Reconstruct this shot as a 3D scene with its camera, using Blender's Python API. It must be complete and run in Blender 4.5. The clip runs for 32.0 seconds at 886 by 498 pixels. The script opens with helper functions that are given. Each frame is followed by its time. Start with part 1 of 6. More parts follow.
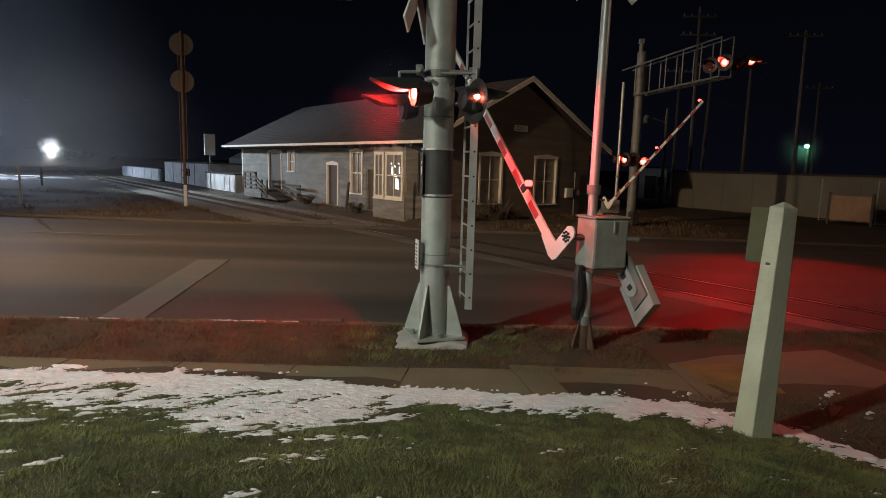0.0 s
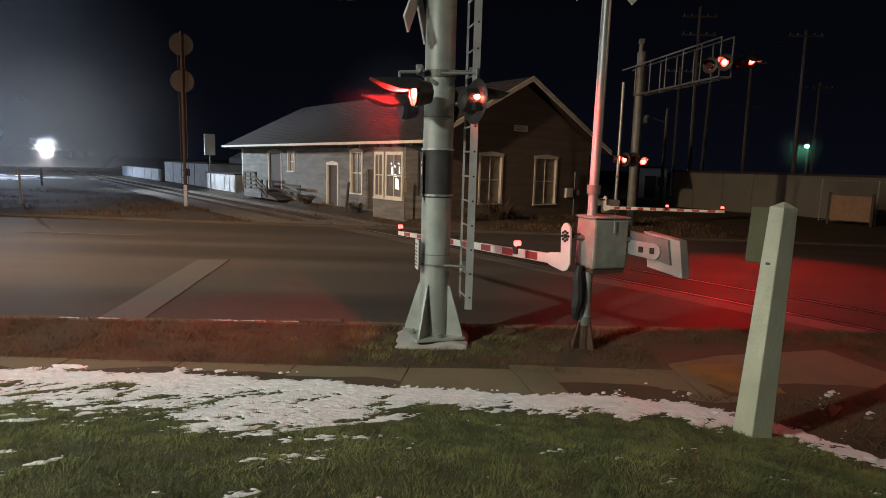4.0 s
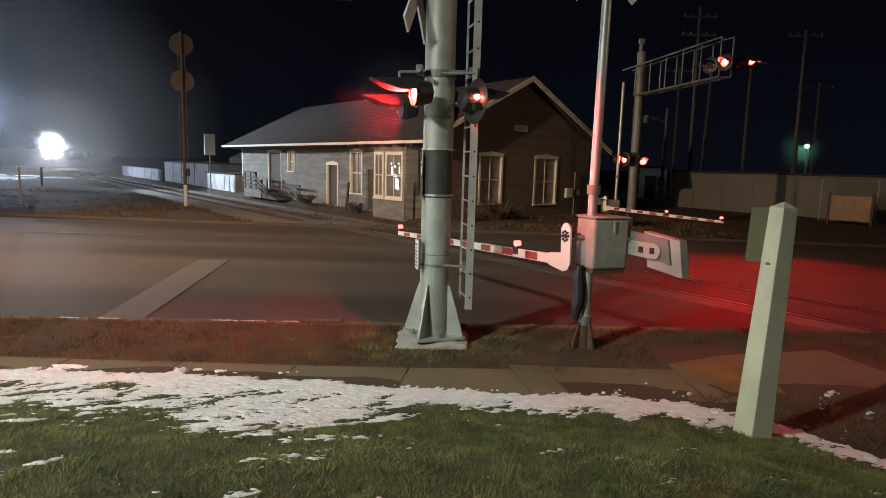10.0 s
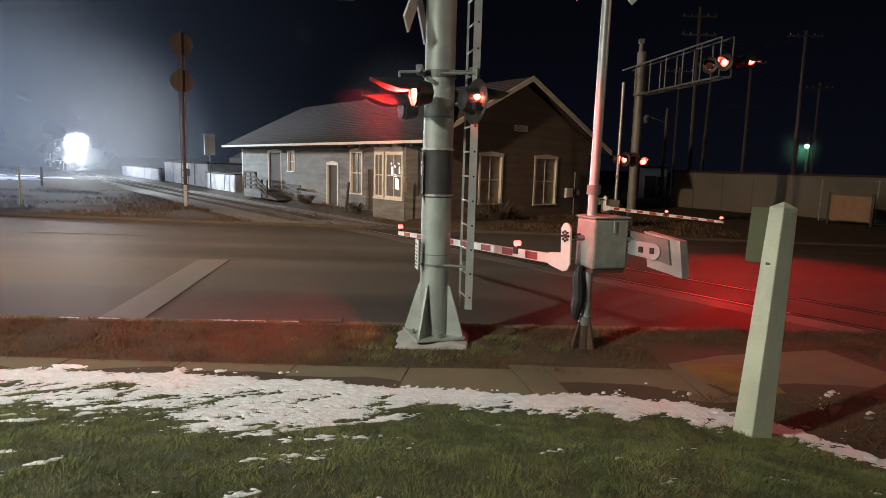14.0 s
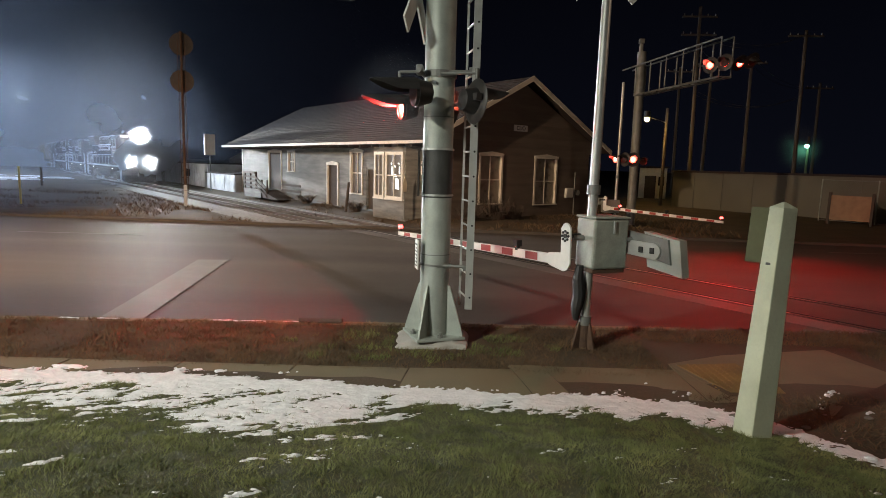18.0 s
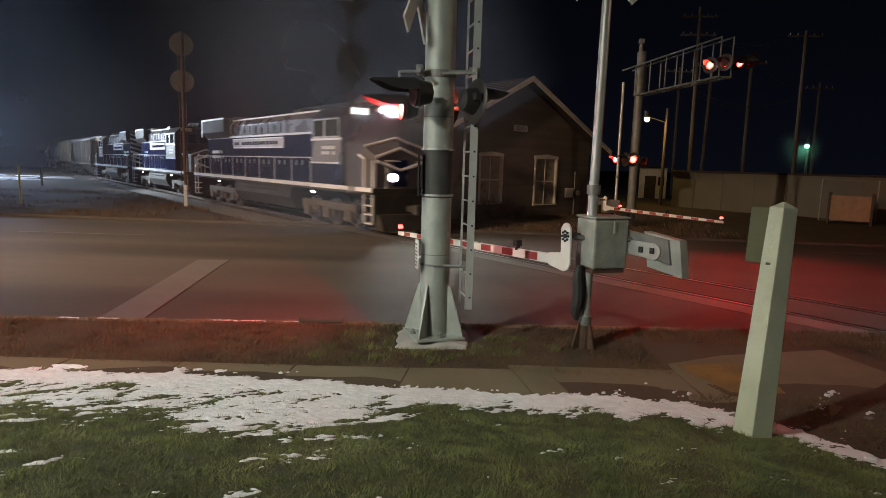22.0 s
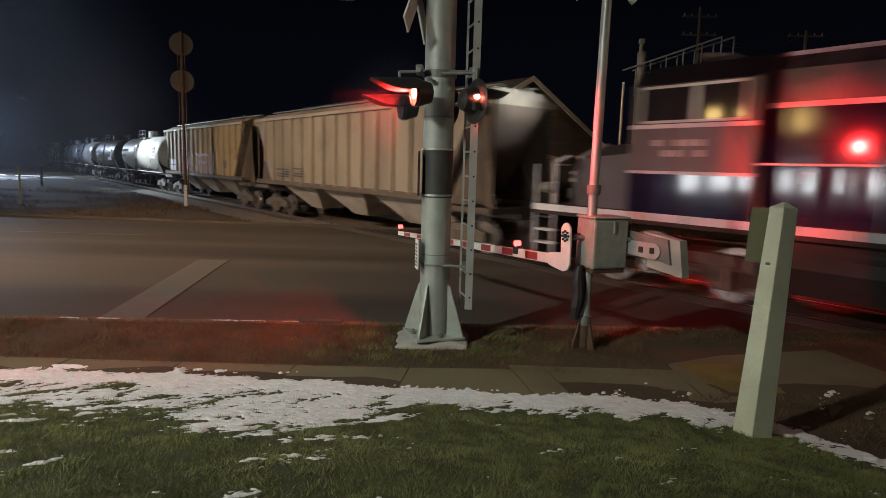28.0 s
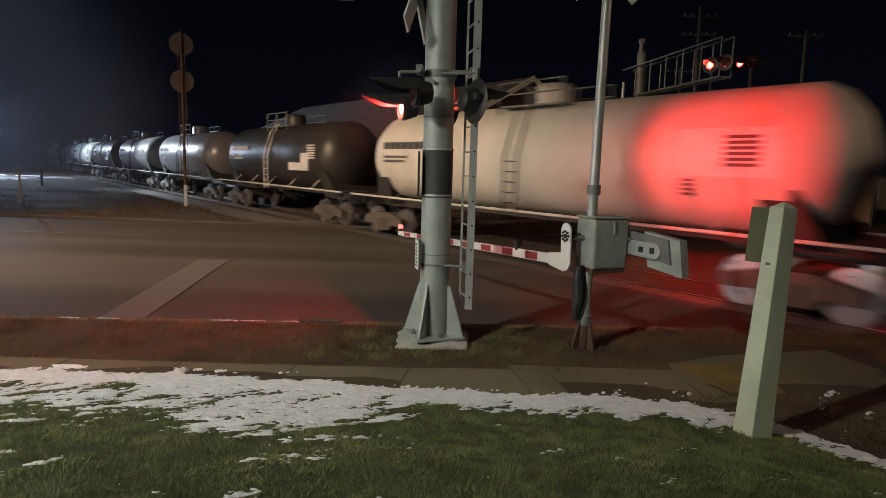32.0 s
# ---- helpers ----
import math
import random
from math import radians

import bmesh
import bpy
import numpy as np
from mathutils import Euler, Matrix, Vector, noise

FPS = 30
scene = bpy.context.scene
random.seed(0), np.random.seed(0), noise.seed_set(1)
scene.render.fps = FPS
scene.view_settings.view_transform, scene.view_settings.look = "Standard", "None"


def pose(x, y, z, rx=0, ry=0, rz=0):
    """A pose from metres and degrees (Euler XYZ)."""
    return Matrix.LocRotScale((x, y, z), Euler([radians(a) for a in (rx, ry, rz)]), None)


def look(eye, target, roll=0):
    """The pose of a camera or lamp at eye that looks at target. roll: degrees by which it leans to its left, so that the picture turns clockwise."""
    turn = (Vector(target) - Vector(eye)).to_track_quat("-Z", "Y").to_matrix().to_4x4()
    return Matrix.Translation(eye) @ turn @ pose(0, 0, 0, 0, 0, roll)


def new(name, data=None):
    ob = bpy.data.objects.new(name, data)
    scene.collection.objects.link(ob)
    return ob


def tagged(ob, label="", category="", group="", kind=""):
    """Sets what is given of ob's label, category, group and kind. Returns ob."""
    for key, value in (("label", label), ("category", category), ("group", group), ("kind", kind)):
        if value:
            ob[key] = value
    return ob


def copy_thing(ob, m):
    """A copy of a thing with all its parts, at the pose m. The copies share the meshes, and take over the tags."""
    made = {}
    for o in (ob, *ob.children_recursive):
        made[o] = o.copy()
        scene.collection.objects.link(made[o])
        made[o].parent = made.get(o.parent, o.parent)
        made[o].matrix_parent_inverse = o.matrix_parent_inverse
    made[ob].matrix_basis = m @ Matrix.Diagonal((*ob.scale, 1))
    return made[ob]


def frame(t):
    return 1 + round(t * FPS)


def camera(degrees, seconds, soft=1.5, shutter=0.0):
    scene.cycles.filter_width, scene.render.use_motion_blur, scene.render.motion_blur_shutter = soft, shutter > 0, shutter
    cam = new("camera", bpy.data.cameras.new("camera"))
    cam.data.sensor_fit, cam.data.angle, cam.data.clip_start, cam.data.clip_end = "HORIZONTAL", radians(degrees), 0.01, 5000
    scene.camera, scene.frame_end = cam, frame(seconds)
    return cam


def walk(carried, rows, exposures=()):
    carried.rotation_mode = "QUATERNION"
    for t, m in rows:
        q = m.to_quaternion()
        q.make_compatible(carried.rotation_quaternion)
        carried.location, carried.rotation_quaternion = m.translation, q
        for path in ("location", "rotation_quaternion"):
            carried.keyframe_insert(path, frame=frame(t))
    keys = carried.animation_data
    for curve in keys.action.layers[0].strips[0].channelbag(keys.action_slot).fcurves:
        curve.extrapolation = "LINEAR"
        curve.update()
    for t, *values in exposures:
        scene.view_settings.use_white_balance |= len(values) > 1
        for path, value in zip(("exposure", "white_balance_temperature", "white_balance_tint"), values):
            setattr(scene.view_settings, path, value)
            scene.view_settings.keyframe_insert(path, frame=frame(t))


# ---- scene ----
# Night at a level crossing: a freight train passes an old wooden depot.
# Ground axes: x to the right of the camera, y ahead of it, z up from the rail tops.
EYE = (0.0, 0.0, 2.45)
PITCH, ROLL = 8.004, 1.604
LENS = 73.5
aim = (0.0, math.cos(radians(PITCH)), 2.45 - math.sin(radians(PITCH)))
cam = camera(LENS, 32.0, soft=0.9, shutter=0.8)
walk(cam, [(0.0, look(EYE, aim, ROLL)), (32.0, look(EYE, aim, ROLL))], [(0.0, 0.98), (3.5, 1.10), (6.0, 1.28), (9.0, 1.40), (14.0, 1.40), (19.0, 1.32), (22.0, 1.20), (23.2, 1.14), (24.0, 0.82), (26.0, 0.84), (29.0, 0.90), (32.0, 0.92)])

# ---- the track's own axes: "lat" across it, "al" along it (away from the camera) ----
TURN = 38.269
LC = 12.1                     # track centre, across
BEND, RADIUS = 110.0, 1020.0  # where the far curve starts, and its radius
CN, SN = math.cos(radians(TURN)), math.sin(radians(TURN))


def at(lat, al, z=0.0):
    return Vector((lat * CN - al * SN, lat * SN + al * CN, z))


def along(lat, al, z=0.0, rz=0.0):
    p = at(lat, al, z)
    return pose(p.x, p.y, p.z, 0, 0, TURN + rz)


def track(s, off=0.0):
    """Point on the track centre line s metres along, and the turn of the line there in degrees."""
    if s <= BEND:
        return at(LC + off, s), TURN
    a = (s - BEND) / RADIUS
    r = RADIUS - off
    return at(LC + RADIUS - r * math.cos(a), BEND + r * math.sin(a)), TURN - math.degrees(a)


# ---- night sky and lamps ----
world = bpy.data.worlds.new("night_sky")
scene.world = world
world.use_nodes = True
wn, wl = world.node_tree.nodes, world.node_tree.links
bg = wn["Background"]
tc, sep, ramp = wn.new("ShaderNodeTexCoord"), wn.new("ShaderNodeSeparateXYZ"), wn.new("ShaderNodeValToRGB")
wl.new(tc.outputs["Generated"], sep.inputs[0])
wl.new(sep.outputs["Z"], ramp.inputs[0])
ramp.color_ramp.elements[0].position, ramp.color_ramp.elements[0].color = 0.0, (0.0011, 0.0013, 0.0025, 1)
ramp.color_ramp.elements[1].position, ramp.color_ramp.elements[1].color = 0.45, (0.0001, 0.00012, 0.0003, 1)
wl.new(ramp.outputs[0], bg.inputs["Color"])
bg.inputs["Strength"].default_value = 1.0


def lamp(name, kind, m, power, colour, size=0.3, spot=60, blend=0.4):
    d = bpy.data.lights.new(name, kind)
    d.energy, d.color = power, colour
    if kind == "AREA":
        d.shape, d.size = "DISK", size
    else:
        d.shadow_soft_size = size
    if kind == "SPOT":
        d.spot_size, d.spot_blend = radians(spot), blend
    ob = new(name, d)
    ob.matrix_world = m
    return ob


lamp("street_light_lamp", "SPOT", look((-9.5, -2.8, 9.0), (-4.2, 4.5, 0.0)), 3400, (1.0, 0.985, 0.85), 0.25, 72, 1.0)
# Two unseen lamps, added to light the road and the passing train.
lamp("road_fill_lamp", "SPOT", look((-17.0, 7.0, 10.0), (-6.5, 22.0, 0.0)), 9000, (1.0, 0.68, 0.43), 0.3, 86, 1.0)
lamp("road_fill_lamp", "SPOT", look((16.0, 3.5, 10.0), (5.0, 17.0, 0.0)), 480, (1.0, 0.70, 0.5), 0.3, 110, 0.9)
lamp("yard_light_lamp", "SPOT", look((-54.0, 70.0, 8.2), (-44.0, 62.0, 0.0)), 6500, (0.70, 0.82, 1.0), 0.3, 124, 0.5)
lamp("yard_light_lamp", "POINT", pose(-54.0, 70.0, 8.2), 2300, (0.5, 0.68, 1.0), 0.3)

# Unseen lamp, added left of the view to brighten the depot's track wall.
lamp("depot_fill_lamp", "SPOT", look((-38.0, 49.5, 8.0), (-17.0, 44.6, 2.4)), 17000, (0.78, 0.90, 1.0), 0.2, 43, 1.0)

# ---- materials ----


def mat(name, col, rough=0.7, metal=0.0, var=0.25, scale=3.0, bump=0.2, fine=40.0, col2=None, spec=0.5, island=0.0, stretch=(1, 1, 1), dirt=0.0):
    m = bpy.data.materials.new(name)
    m.use_nodes = True
    n, l = m.node_tree.nodes, m.node_tree.links
    b = n["Principled BSDF"]
    b.inputs["Roughness"].default_value, b.inputs["Metallic"].default_value = rough, metal
    b.inputs["Specular IOR Level"].default_value = spec
    t, mp = n.new("ShaderNodeTexCoord"), n.new("ShaderNodeMapping")
    mp.inputs["Scale"].default_value = stretch
    l.new(t.outputs["Object"], mp.inputs["Vector"])
    big, small = n.new("ShaderNodeTexNoise"), n.new("ShaderNodeTexNoise")
    big.inputs["Scale"].default_value, big.inputs["Detail"].default_value = scale, 5
    small.inputs["Scale"].default_value, small.inputs["Detail"].default_value = fine, 3
    for x in (big, small):
        l.new(mp.outputs["Vector"], x.inputs["Vector"])
    mix = n.new("ShaderNodeMix")
    mix.data_type = "RGBA"
    mix.inputs["A"].default_value = (*[c * (1 - var) for c in col], 1)
    mix.inputs["B"].default_value = (*(col2 or [min(1, c * (1 + var)) for c in col]), 1)
    add = n.new("ShaderNodeMath")
    add.operation = "MULTIPLY_ADD"
    l.new(small.outputs["Fac"], add.inputs[0])
    add.inputs[1].default_value = 0.45
    sub = n.new("ShaderNodeMapRange")
    sub.inputs["From Min"].default_value, sub.inputs["From Max"].default_value = 0.32, 0.68
    l.new(big.outputs["Fac"], sub.inputs["Value"])
    sc = n.new("ShaderNodeMath")
    sc.operation = "MULTIPLY"
    l.new(sub.outputs["Result"], sc.inputs[0])
    sc.inputs[1].default_value = 0.6
    l.new(sc.outputs[0], add.inputs[2])
    l.new(add.outputs[0], mix.inputs["Factor"])
    out = mix.outputs["Result"]
    if island > 0:
        info, hsv, mr = n.new("ShaderNodeObjectInfo"), n.new("ShaderNodeHueSaturation"), n.new("ShaderNodeMapRange")
        l.new(info.outputs["Random"], mr.inputs["Value"])
        mr.inputs["To Min"].default_value, mr.inputs["To Max"].default_value = 1 - island, 1 + island
        l.new(mr.outputs["Result"], hsv.inputs["Value"])
        l.new(out, hsv.inputs["Color"])
        out = hsv.outputs["Color"]
    if dirt > 0:
        d, dm, dr = n.new("ShaderNodeTexNoise"), n.new("ShaderNodeMix"), n.new("ShaderNodeMapRange")
        d.inputs["Scale"].default_value, d.inputs["Detail"].default_value = scale * 0.6, 8
        l.new(t.outputs["Object"], d.inputs["Vector"])
        l.new(d.outputs["Fac"], dr.inputs["Value"])
        dr.inputs["From Min"].default_value, dr.inputs["From Max"].default_value, dr.inputs["To Max"].default_value = 0.5, 0.68, dirt
        dm.data_type = "RGBA"
        l.new(dr.outputs["Result"], dm.inputs["Factor"])
        l.new(out, dm.inputs["A"])
        dm.inputs["B"].default_value = (0.06, 0.045, 0.035, 1)
        out = dm.outputs["Result"]
    l.new(out, b.inputs["Base Color"])
    rr = n.new("ShaderNodeMapRange")
    l.new(big.outputs["Fac"], rr.inputs["Value"])
    rr.inputs["To Min"].default_value, rr.inputs["To Max"].default_value = max(0.02, rough - 0.12), min(1, rough + 0.12)
    l.new(rr.outputs["Result"], b.inputs["Roughness"])
    if bump > 0:
        bp = n.new("ShaderNodeBump")
        bp.inputs["Strength"].default_value, bp.inputs["Distance"].default_value = bump, 0.01
        l.new(small.outputs["Fac"], bp.inputs["Height"])
        l.new(bp.outputs["Normal"], b.inputs["Normal"])
    return m


def glow(name, col, strength):
    m = bpy.data.materials.new(name)
    m.use_nodes = True
    b = m.node_tree.nodes["Principled BSDF"]
    b.inputs["Base Color"].default_value = (*[0.2 * c for c in col], 1)
    b.inputs["Emission Color"].default_value = (*col, 1)
    b.inputs["Emission Strength"].default_value = strength
    return m


M = {}
M["asphalt"] = mat("asphalt", (0.082, 0.073, 0.066), 0.72, 0, 0.50, 0.55, 0.5, 90, spec=0.22, stretch=(0.05, 1, 1), dirt=0.2)
M["asphalt_old"] = mat("asphalt_old", (0.108, 0.100, 0.095), 0.66, 0, 0.3, 1.0, 0.5, 90, stretch=(0.07, 1, 1), dirt=0.2)
M["concrete"] = mat("concrete", (0.165, 0.140, 0.085), 0.85, 0, 0.22, 1.2, 0.5, 60, dirt=0.3)
M["kerb_far"] = mat("dirty_kerb", (0.062, 0.052, 0.042), 0.9, 0, 0.4, 1.5, 0.5, 50, dirt=0.4)
M["concrete_pale"] = mat("concrete_pale", (0.40, 0.39, 0.36), 0.85, 0, 0.3, 2.0, 0.6, 50, dirt=0.35)
# the square post's paint, darkened to stand for shade on the back plate
M["olive"] = mat("post_paint_shaded", (0.13, 0.135, 0.075), 0.8, 0, 0.2, 4, 0.2, 30)
M["target_black"] = mat("target_black", (0.026, 0.025, 0.024), 0.45, 0, 0.3, 6, 0.1, 50, dirt=0.2)
M["target_rust"] = mat("target_rust", (0.050, 0.043, 0.040), 0.6, 0.1, 0.4, 6, 0.2, 40, dirt=0.3)
M["box_paint"] = mat("box_paint", (0.30, 0.33, 0.29), 0.6, 0.1, 0.25, 5, 0.3, 40, dirt=0.3)
M["bar"] = mat("worn_paint", (0.20, 0.19, 0.18), 0.7, 0, 0.4, 2.5, 0.4, 70, col2=(0.12, 0.115, 0.11))
M["earth"] = mat("earth", (0.062, 0.042, 0.025), 0.95, 0, 0.4, 0.8, 1.0, 30, col2=(0.095, 0.070, 0.040))
M["lawn"] = mat("lawn", (0.045, 0.066, 0.022), 0.95, 0, 0.45, 2.2, 1.0, 60, col2=(0.070, 0.068, 0.030))
M["blade"] = mat("grass_blade", (0.080, 0.122, 0.030), 0.8, 0, 0.5, 1.7, 0, 14, col2=(0.25, 0.26, 0.095))
# Redder than dead grass: some of the flashers' red is in this colour.
M["dry_blade"] = mat("dry_grass_blade", (0.095, 0.055, 0.028), 0.85, 0, 0.5, 1.6, 0, 9, col2=(0.19, 0.125, 0.065))
M["straw_dull"] = mat("dull_straw", (0.24, 0.17, 0.10), 0.85, 0, 0.4, 2.5, 0, 9)
M["twig"] = mat("twig_bark", (0.09, 0.07, 0.055), 0.9, 0, 0.3, 3, 0, 20)
M["snow"] = mat("snow", (0.78, 0.80, 0.83), 0.7, 0, 0.14, 9, 1.0, 42, col2=(0.9, 0.91, 0.93))
M["gravel"] = mat("gravel", (0.17, 0.155, 0.14), 0.95, 0, 0.45, 7, 1.0, 28)
M["rail"] = mat("rail_steel", (0.38, 0.33, 0.29), 0.32, 0.9, 0.2, 3, 0.2, 60)
M["tie"] = mat("tie_wood", (0.09, 0.07, 0.055), 0.9, 0, 0.3, 4, 0.6, 30)
M["galv"] = mat("galvanised_steel", (0.36, 0.40, 0.37), 0.55, 0.35, 0.22, 3.5, 0.15, 60, dirt=0.15)
M["galv_dark"] = mat("weathered_steel", (0.20, 0.21, 0.20), 0.6, 0.4, 0.25, 4, 0.2, 50, dirt=0.3)
M["rust"] = mat("rusty_steel", (0.10, 0.06, 0.04), 0.9, 0.2, 0.4, 8, 0.6, 50)
M["alu"] = mat("aluminium", (0.50, 0.52, 0.50), 0.45, 0.6, 0.15, 5, 0.1, 60, dirt=0.12)
M["black"] = mat("black_paint", (0.018, 0.018, 0.018), 0.55, 0, 0.3, 6, 0.1, 50)
M["white"] = mat("white_paint", (0.74, 0.74, 0.71), 0.6, 0, 0.1, 3, 0.15, 40, dirt=0.15)
M["red"] = mat("red_sheeting", (0.30, 0.045, 0.04), 0.45, 0, 0.12, 6, 0.05, 50)
M["cream"] = mat("cream_paint", (0.56, 0.51, 0.40), 0.6, 0, 0.12, 3, 0.15, 40, dirt=0.15)
M["post"] = mat("painted_post", (0.52, 0.56, 0.42), 0.7, 0, 0.14, 3, 0.4, 35, dirt=0.15)
M["siding"] = mat("old_siding", (0.155, 0.155, 0.145), 0.8, 0, 0.55, 0.9, 0.4, 30, stretch=(1, 1, 6), island=0.12)
M["gable"] = mat("dark_siding", (0.15, 0.125, 0.105), 0.8, 0, 0.2, 0.8, 0.3, 30, stretch=(1, 1, 6), island=0.08)
M["roof"] = mat("roof_shingle", (0.036, 0.027, 0.027), 0.9, 0, 0.3, 1.2, 0.8, 22)
M["shingle"] = mat("roof_course", (0.038, 0.029, 0.029), 0.9, 0, 0.3, 2.0, 0.8, 30)
M["trim"] = mat("trim_paint", (0.70, 0.67, 0.60), 0.7, 0, 0.12, 4, 0.3, 40, dirt=0.12)
M["wood_dark"] = mat("dark_wood", (0.075, 0.06, 0.05), 0.85, 0, 0.3, 5, 0.4, 30)
M["wood_pole"] = mat("pole_wood", (0.085, 0.072, 0.062), 0.9, 0, 0.3, 2, 0.6, 25, stretch=(6, 6, 0.6))
M["board"] = mat("plywood", (0.33, 0.22, 0.14), 0.8, 0, 0.2, 3, 0.3, 30)
M["shed"] = mat("pale_shed", (0.52, 0.53, 0.55), 0.8, 0, 0.2, 1.5, 0.2, 30, dirt=0.3)
M["wall_far"] = mat("far_wall_paint", (0.17, 0.17, 0.14), 0.85, 0, 0.15, 0.4, 0.2, 20, dirt=0.2)
M["navy"] = mat("navy_paint", (0.013, 0.016, 0.060), 0.05, 0.0, 0.2, 1.2, 0, 12, dirt=0.22)
M["hood_grey"] = mat("hood_grey_paint", (0.085, 0.078, 0.092), 0.28, 0, 0.25, 1.2, 0.05, 30, dirt=0.3)
M["letter_panel"] = mat("letter_panel_paint", (0.38, 0.37, 0.42), 0.4, 0, 0.15, 2, 0.05, 30, dirt=0.2)
M["nose_grey"] = mat("nose_grey_paint", (0.095, 0.095, 0.115), 0.4, 0, 0.2, 1.5, 0.05, 30, dirt=0.3)
M["upper"] = mat("upper_grey_paint", (0.024, 0.023, 0.030), 0.35, 0.0, 0.2, 1.2, 0.05, 30, dirt=0.3)
M["stripe"] = mat("stripe_white", (0.72, 0.74, 0.80), 0.35, 0, 0.1, 2, 0.05, 30, dirt=0.12)
M["panel"] = mat("cab_panel_cream", (0.15, 0.145, 0.155), 0.45, 0, 0.15, 2, 0.05, 30, dirt=0.2)
M["under"] = mat("underframe_black", (0.035, 0.032, 0.030), 0.75, 0.1, 0.35, 3, 0.3, 30, dirt=0.4)
M["truck"] = mat("truck_steel", (0.11, 0.095, 0.08), 0.75, 0.2, 0.35, 4, 0.3, 30, dirt=0.4)
M["tread"] = mat("wheel_tread", (0.42, 0.41, 0.42), 0.3, 0.85, 0.15, 3, 0.05, 30)
M["hopper"] = mat("hopper_grey", (0.24, 0.22, 0.19), 0.65, 0, 0.22, 1.0, 0.1, 20, stretch=(1.5, 1.5, 0.3), dirt=0.3, island=0.16)
M["hopper_tan"] = mat("hopper_tan", (0.33, 0.28, 0.18), 0.65, 0, 0.22, 1.0, 0.1, 20, stretch=(1.5, 1.5, 0.3), dirt=0.32, island=0.16)
M["hopper_end"] = mat("hopper_end", (0.095, 0.078, 0.065), 0.8, 0, 0.35, 1.4, 0.2, 20, dirt=0.4)
M["tank_white"] = mat("tank_white", (0.66, 0.64, 0.57), 0.45, 0, 0.12, 0.8, 0.03, 20, stretch=(1.5, 1.5, 0.4), dirt=0.16)
M["tank_black"] = mat("tank_black", (0.035, 0.034, 0.034), 0.42, 0, 0.25, 0.8, 0.03, 20, dirt=0.18)
M["tank_grey"] = mat("tank_grey", (0.26, 0.26, 0.27), 0.32, 0.2, 0.2, 0.8, 0.03, 20, dirt=0.2)
for node in M["navy"].node_tree.nodes:
    if node.type == "MAP_RANGE" and node.outputs[0].is_linked and node.outputs[0].links[0].to_socket.name == "Roughness":
        node.inputs["To Min"].default_value, node.inputs["To Max"].default_value = 0.03, 0.13
M["graffiti"] = mat("pink_graffiti", (0.36, 0.13, 0.15), 0.6, 0, 0.35, 2, 0, 20, col2=(0.30, 0.20, 0.20))
M["mark"] = mat("stencil_dark", (0.07, 0.07, 0.075), 0.6, 0, 0.3, 6, 0, 30)
M["mark_pale"] = mat("stencil_pale", (0.60, 0.59, 0.56), 0.6, 0, 0.15, 6, 0, 30)
M["yellow"] = mat("yellow_plastic", (0.62, 0.42, 0.06), 0.6, 0, 0.15, 5, 0.1, 30)
M["tactile"] = mat("tactile_yellow", (0.20, 0.14, 0.04), 0.8, 0, 0.3, 3, 0.5, 50, dirt=0.35)
M["steel_wire"] = mat("cable_black", (0.02, 0.02, 0.02), 0.6)
M["lamp_glass"] = mat("dull_disc", (0.30, 0.30, 0.29), 0.4, 0.3, 0.25, 8, 0.1, 40)
M["pane_pale"] = mat("curtained_pane", (0.32, 0.30, 0.25), 0.3, 0, 0.3, 3, 0.05, 30)
M["pane_dark"] = mat("boarded_pane", (0.15, 0.14, 0.12), 0.35, 0, 0.35, 3, 0.05, 30)
M["red_lens"] = glow("red_lens_glow", (1.0, 0.028, 0.018), 9)
M["red_core"] = glow("red_core_glow", (1.0, 0.14, 0.085), 60)
M["sleeve"] = mat("dark_sleeve", (0.045, 0.047, 0.046), 0.6, 0, 0.3, 5, 0.2, 40)
M["shop_white"] = glow("shop_front_glow", (0.92, 0.96, 1.0), 15)
M["shop_amber"] = glow("upper_window_glow", (1.0, 0.66, 0.22), 16)
M["hopper_rib"] = mat("hopper_rib", (0.30, 0.265, 0.215), 0.7, 0, 0.3, 1.0, 0.1, 20, stretch=(1.5, 1.5, 0.3), dirt=0.3)
M["tan_rib"] = mat("tan_rib", (0.36, 0.29, 0.17), 0.7, 0, 0.3, 1.0, 0.1, 20, stretch=(1.5, 1.5, 0.3), dirt=0.3)
M["hopper_pale"] = mat("hopper_outlet", (0.40, 0.385, 0.36), 0.7, 0, 0.25, 1.5, 0.1, 20, dirt=0.3)
M["dark_lens"] = mat("lens_blank", (0.03, 0.005, 0.004), 0.7, 0, 0.2, 9, 0, 40)
M["gate_lamp"] = glow("gate_lamp_glow", (1.0, 0.05, 0.045), 5)
M["headlight"] = glow("headlight_glow", (1.0, 0.98, 0.94), 140000)
M["rear_light"] = glow("rear_headlight_glow", (1.0, 0.97, 0.92), 2600)
M["ditch"] = glow("ditch_light_glow", (1.0, 0.97, 0.90), 1300)
M["step_light"] = glow("step_light_glow", (1.0, 0.93, 0.75), 5)
M["yard_glow"] = glow("yard_light_glow", (0.7, 0.83, 1.0), 90)
M["sodium"] = glow("amber_light_glow", (1.0, 0.62, 0.12), 9)
M["green_glow"] = glow("mercury_light_glow", (0.28, 1.0, 0.52), 9)
M["shop_glow"] = glow("lit_window", (1.0, 0.97, 0.92), 0.9)
glass = bpy.data.materials.new("window_glass")
glass.use_nodes = True
gb = glass.node_tree.nodes["Principled BSDF"]
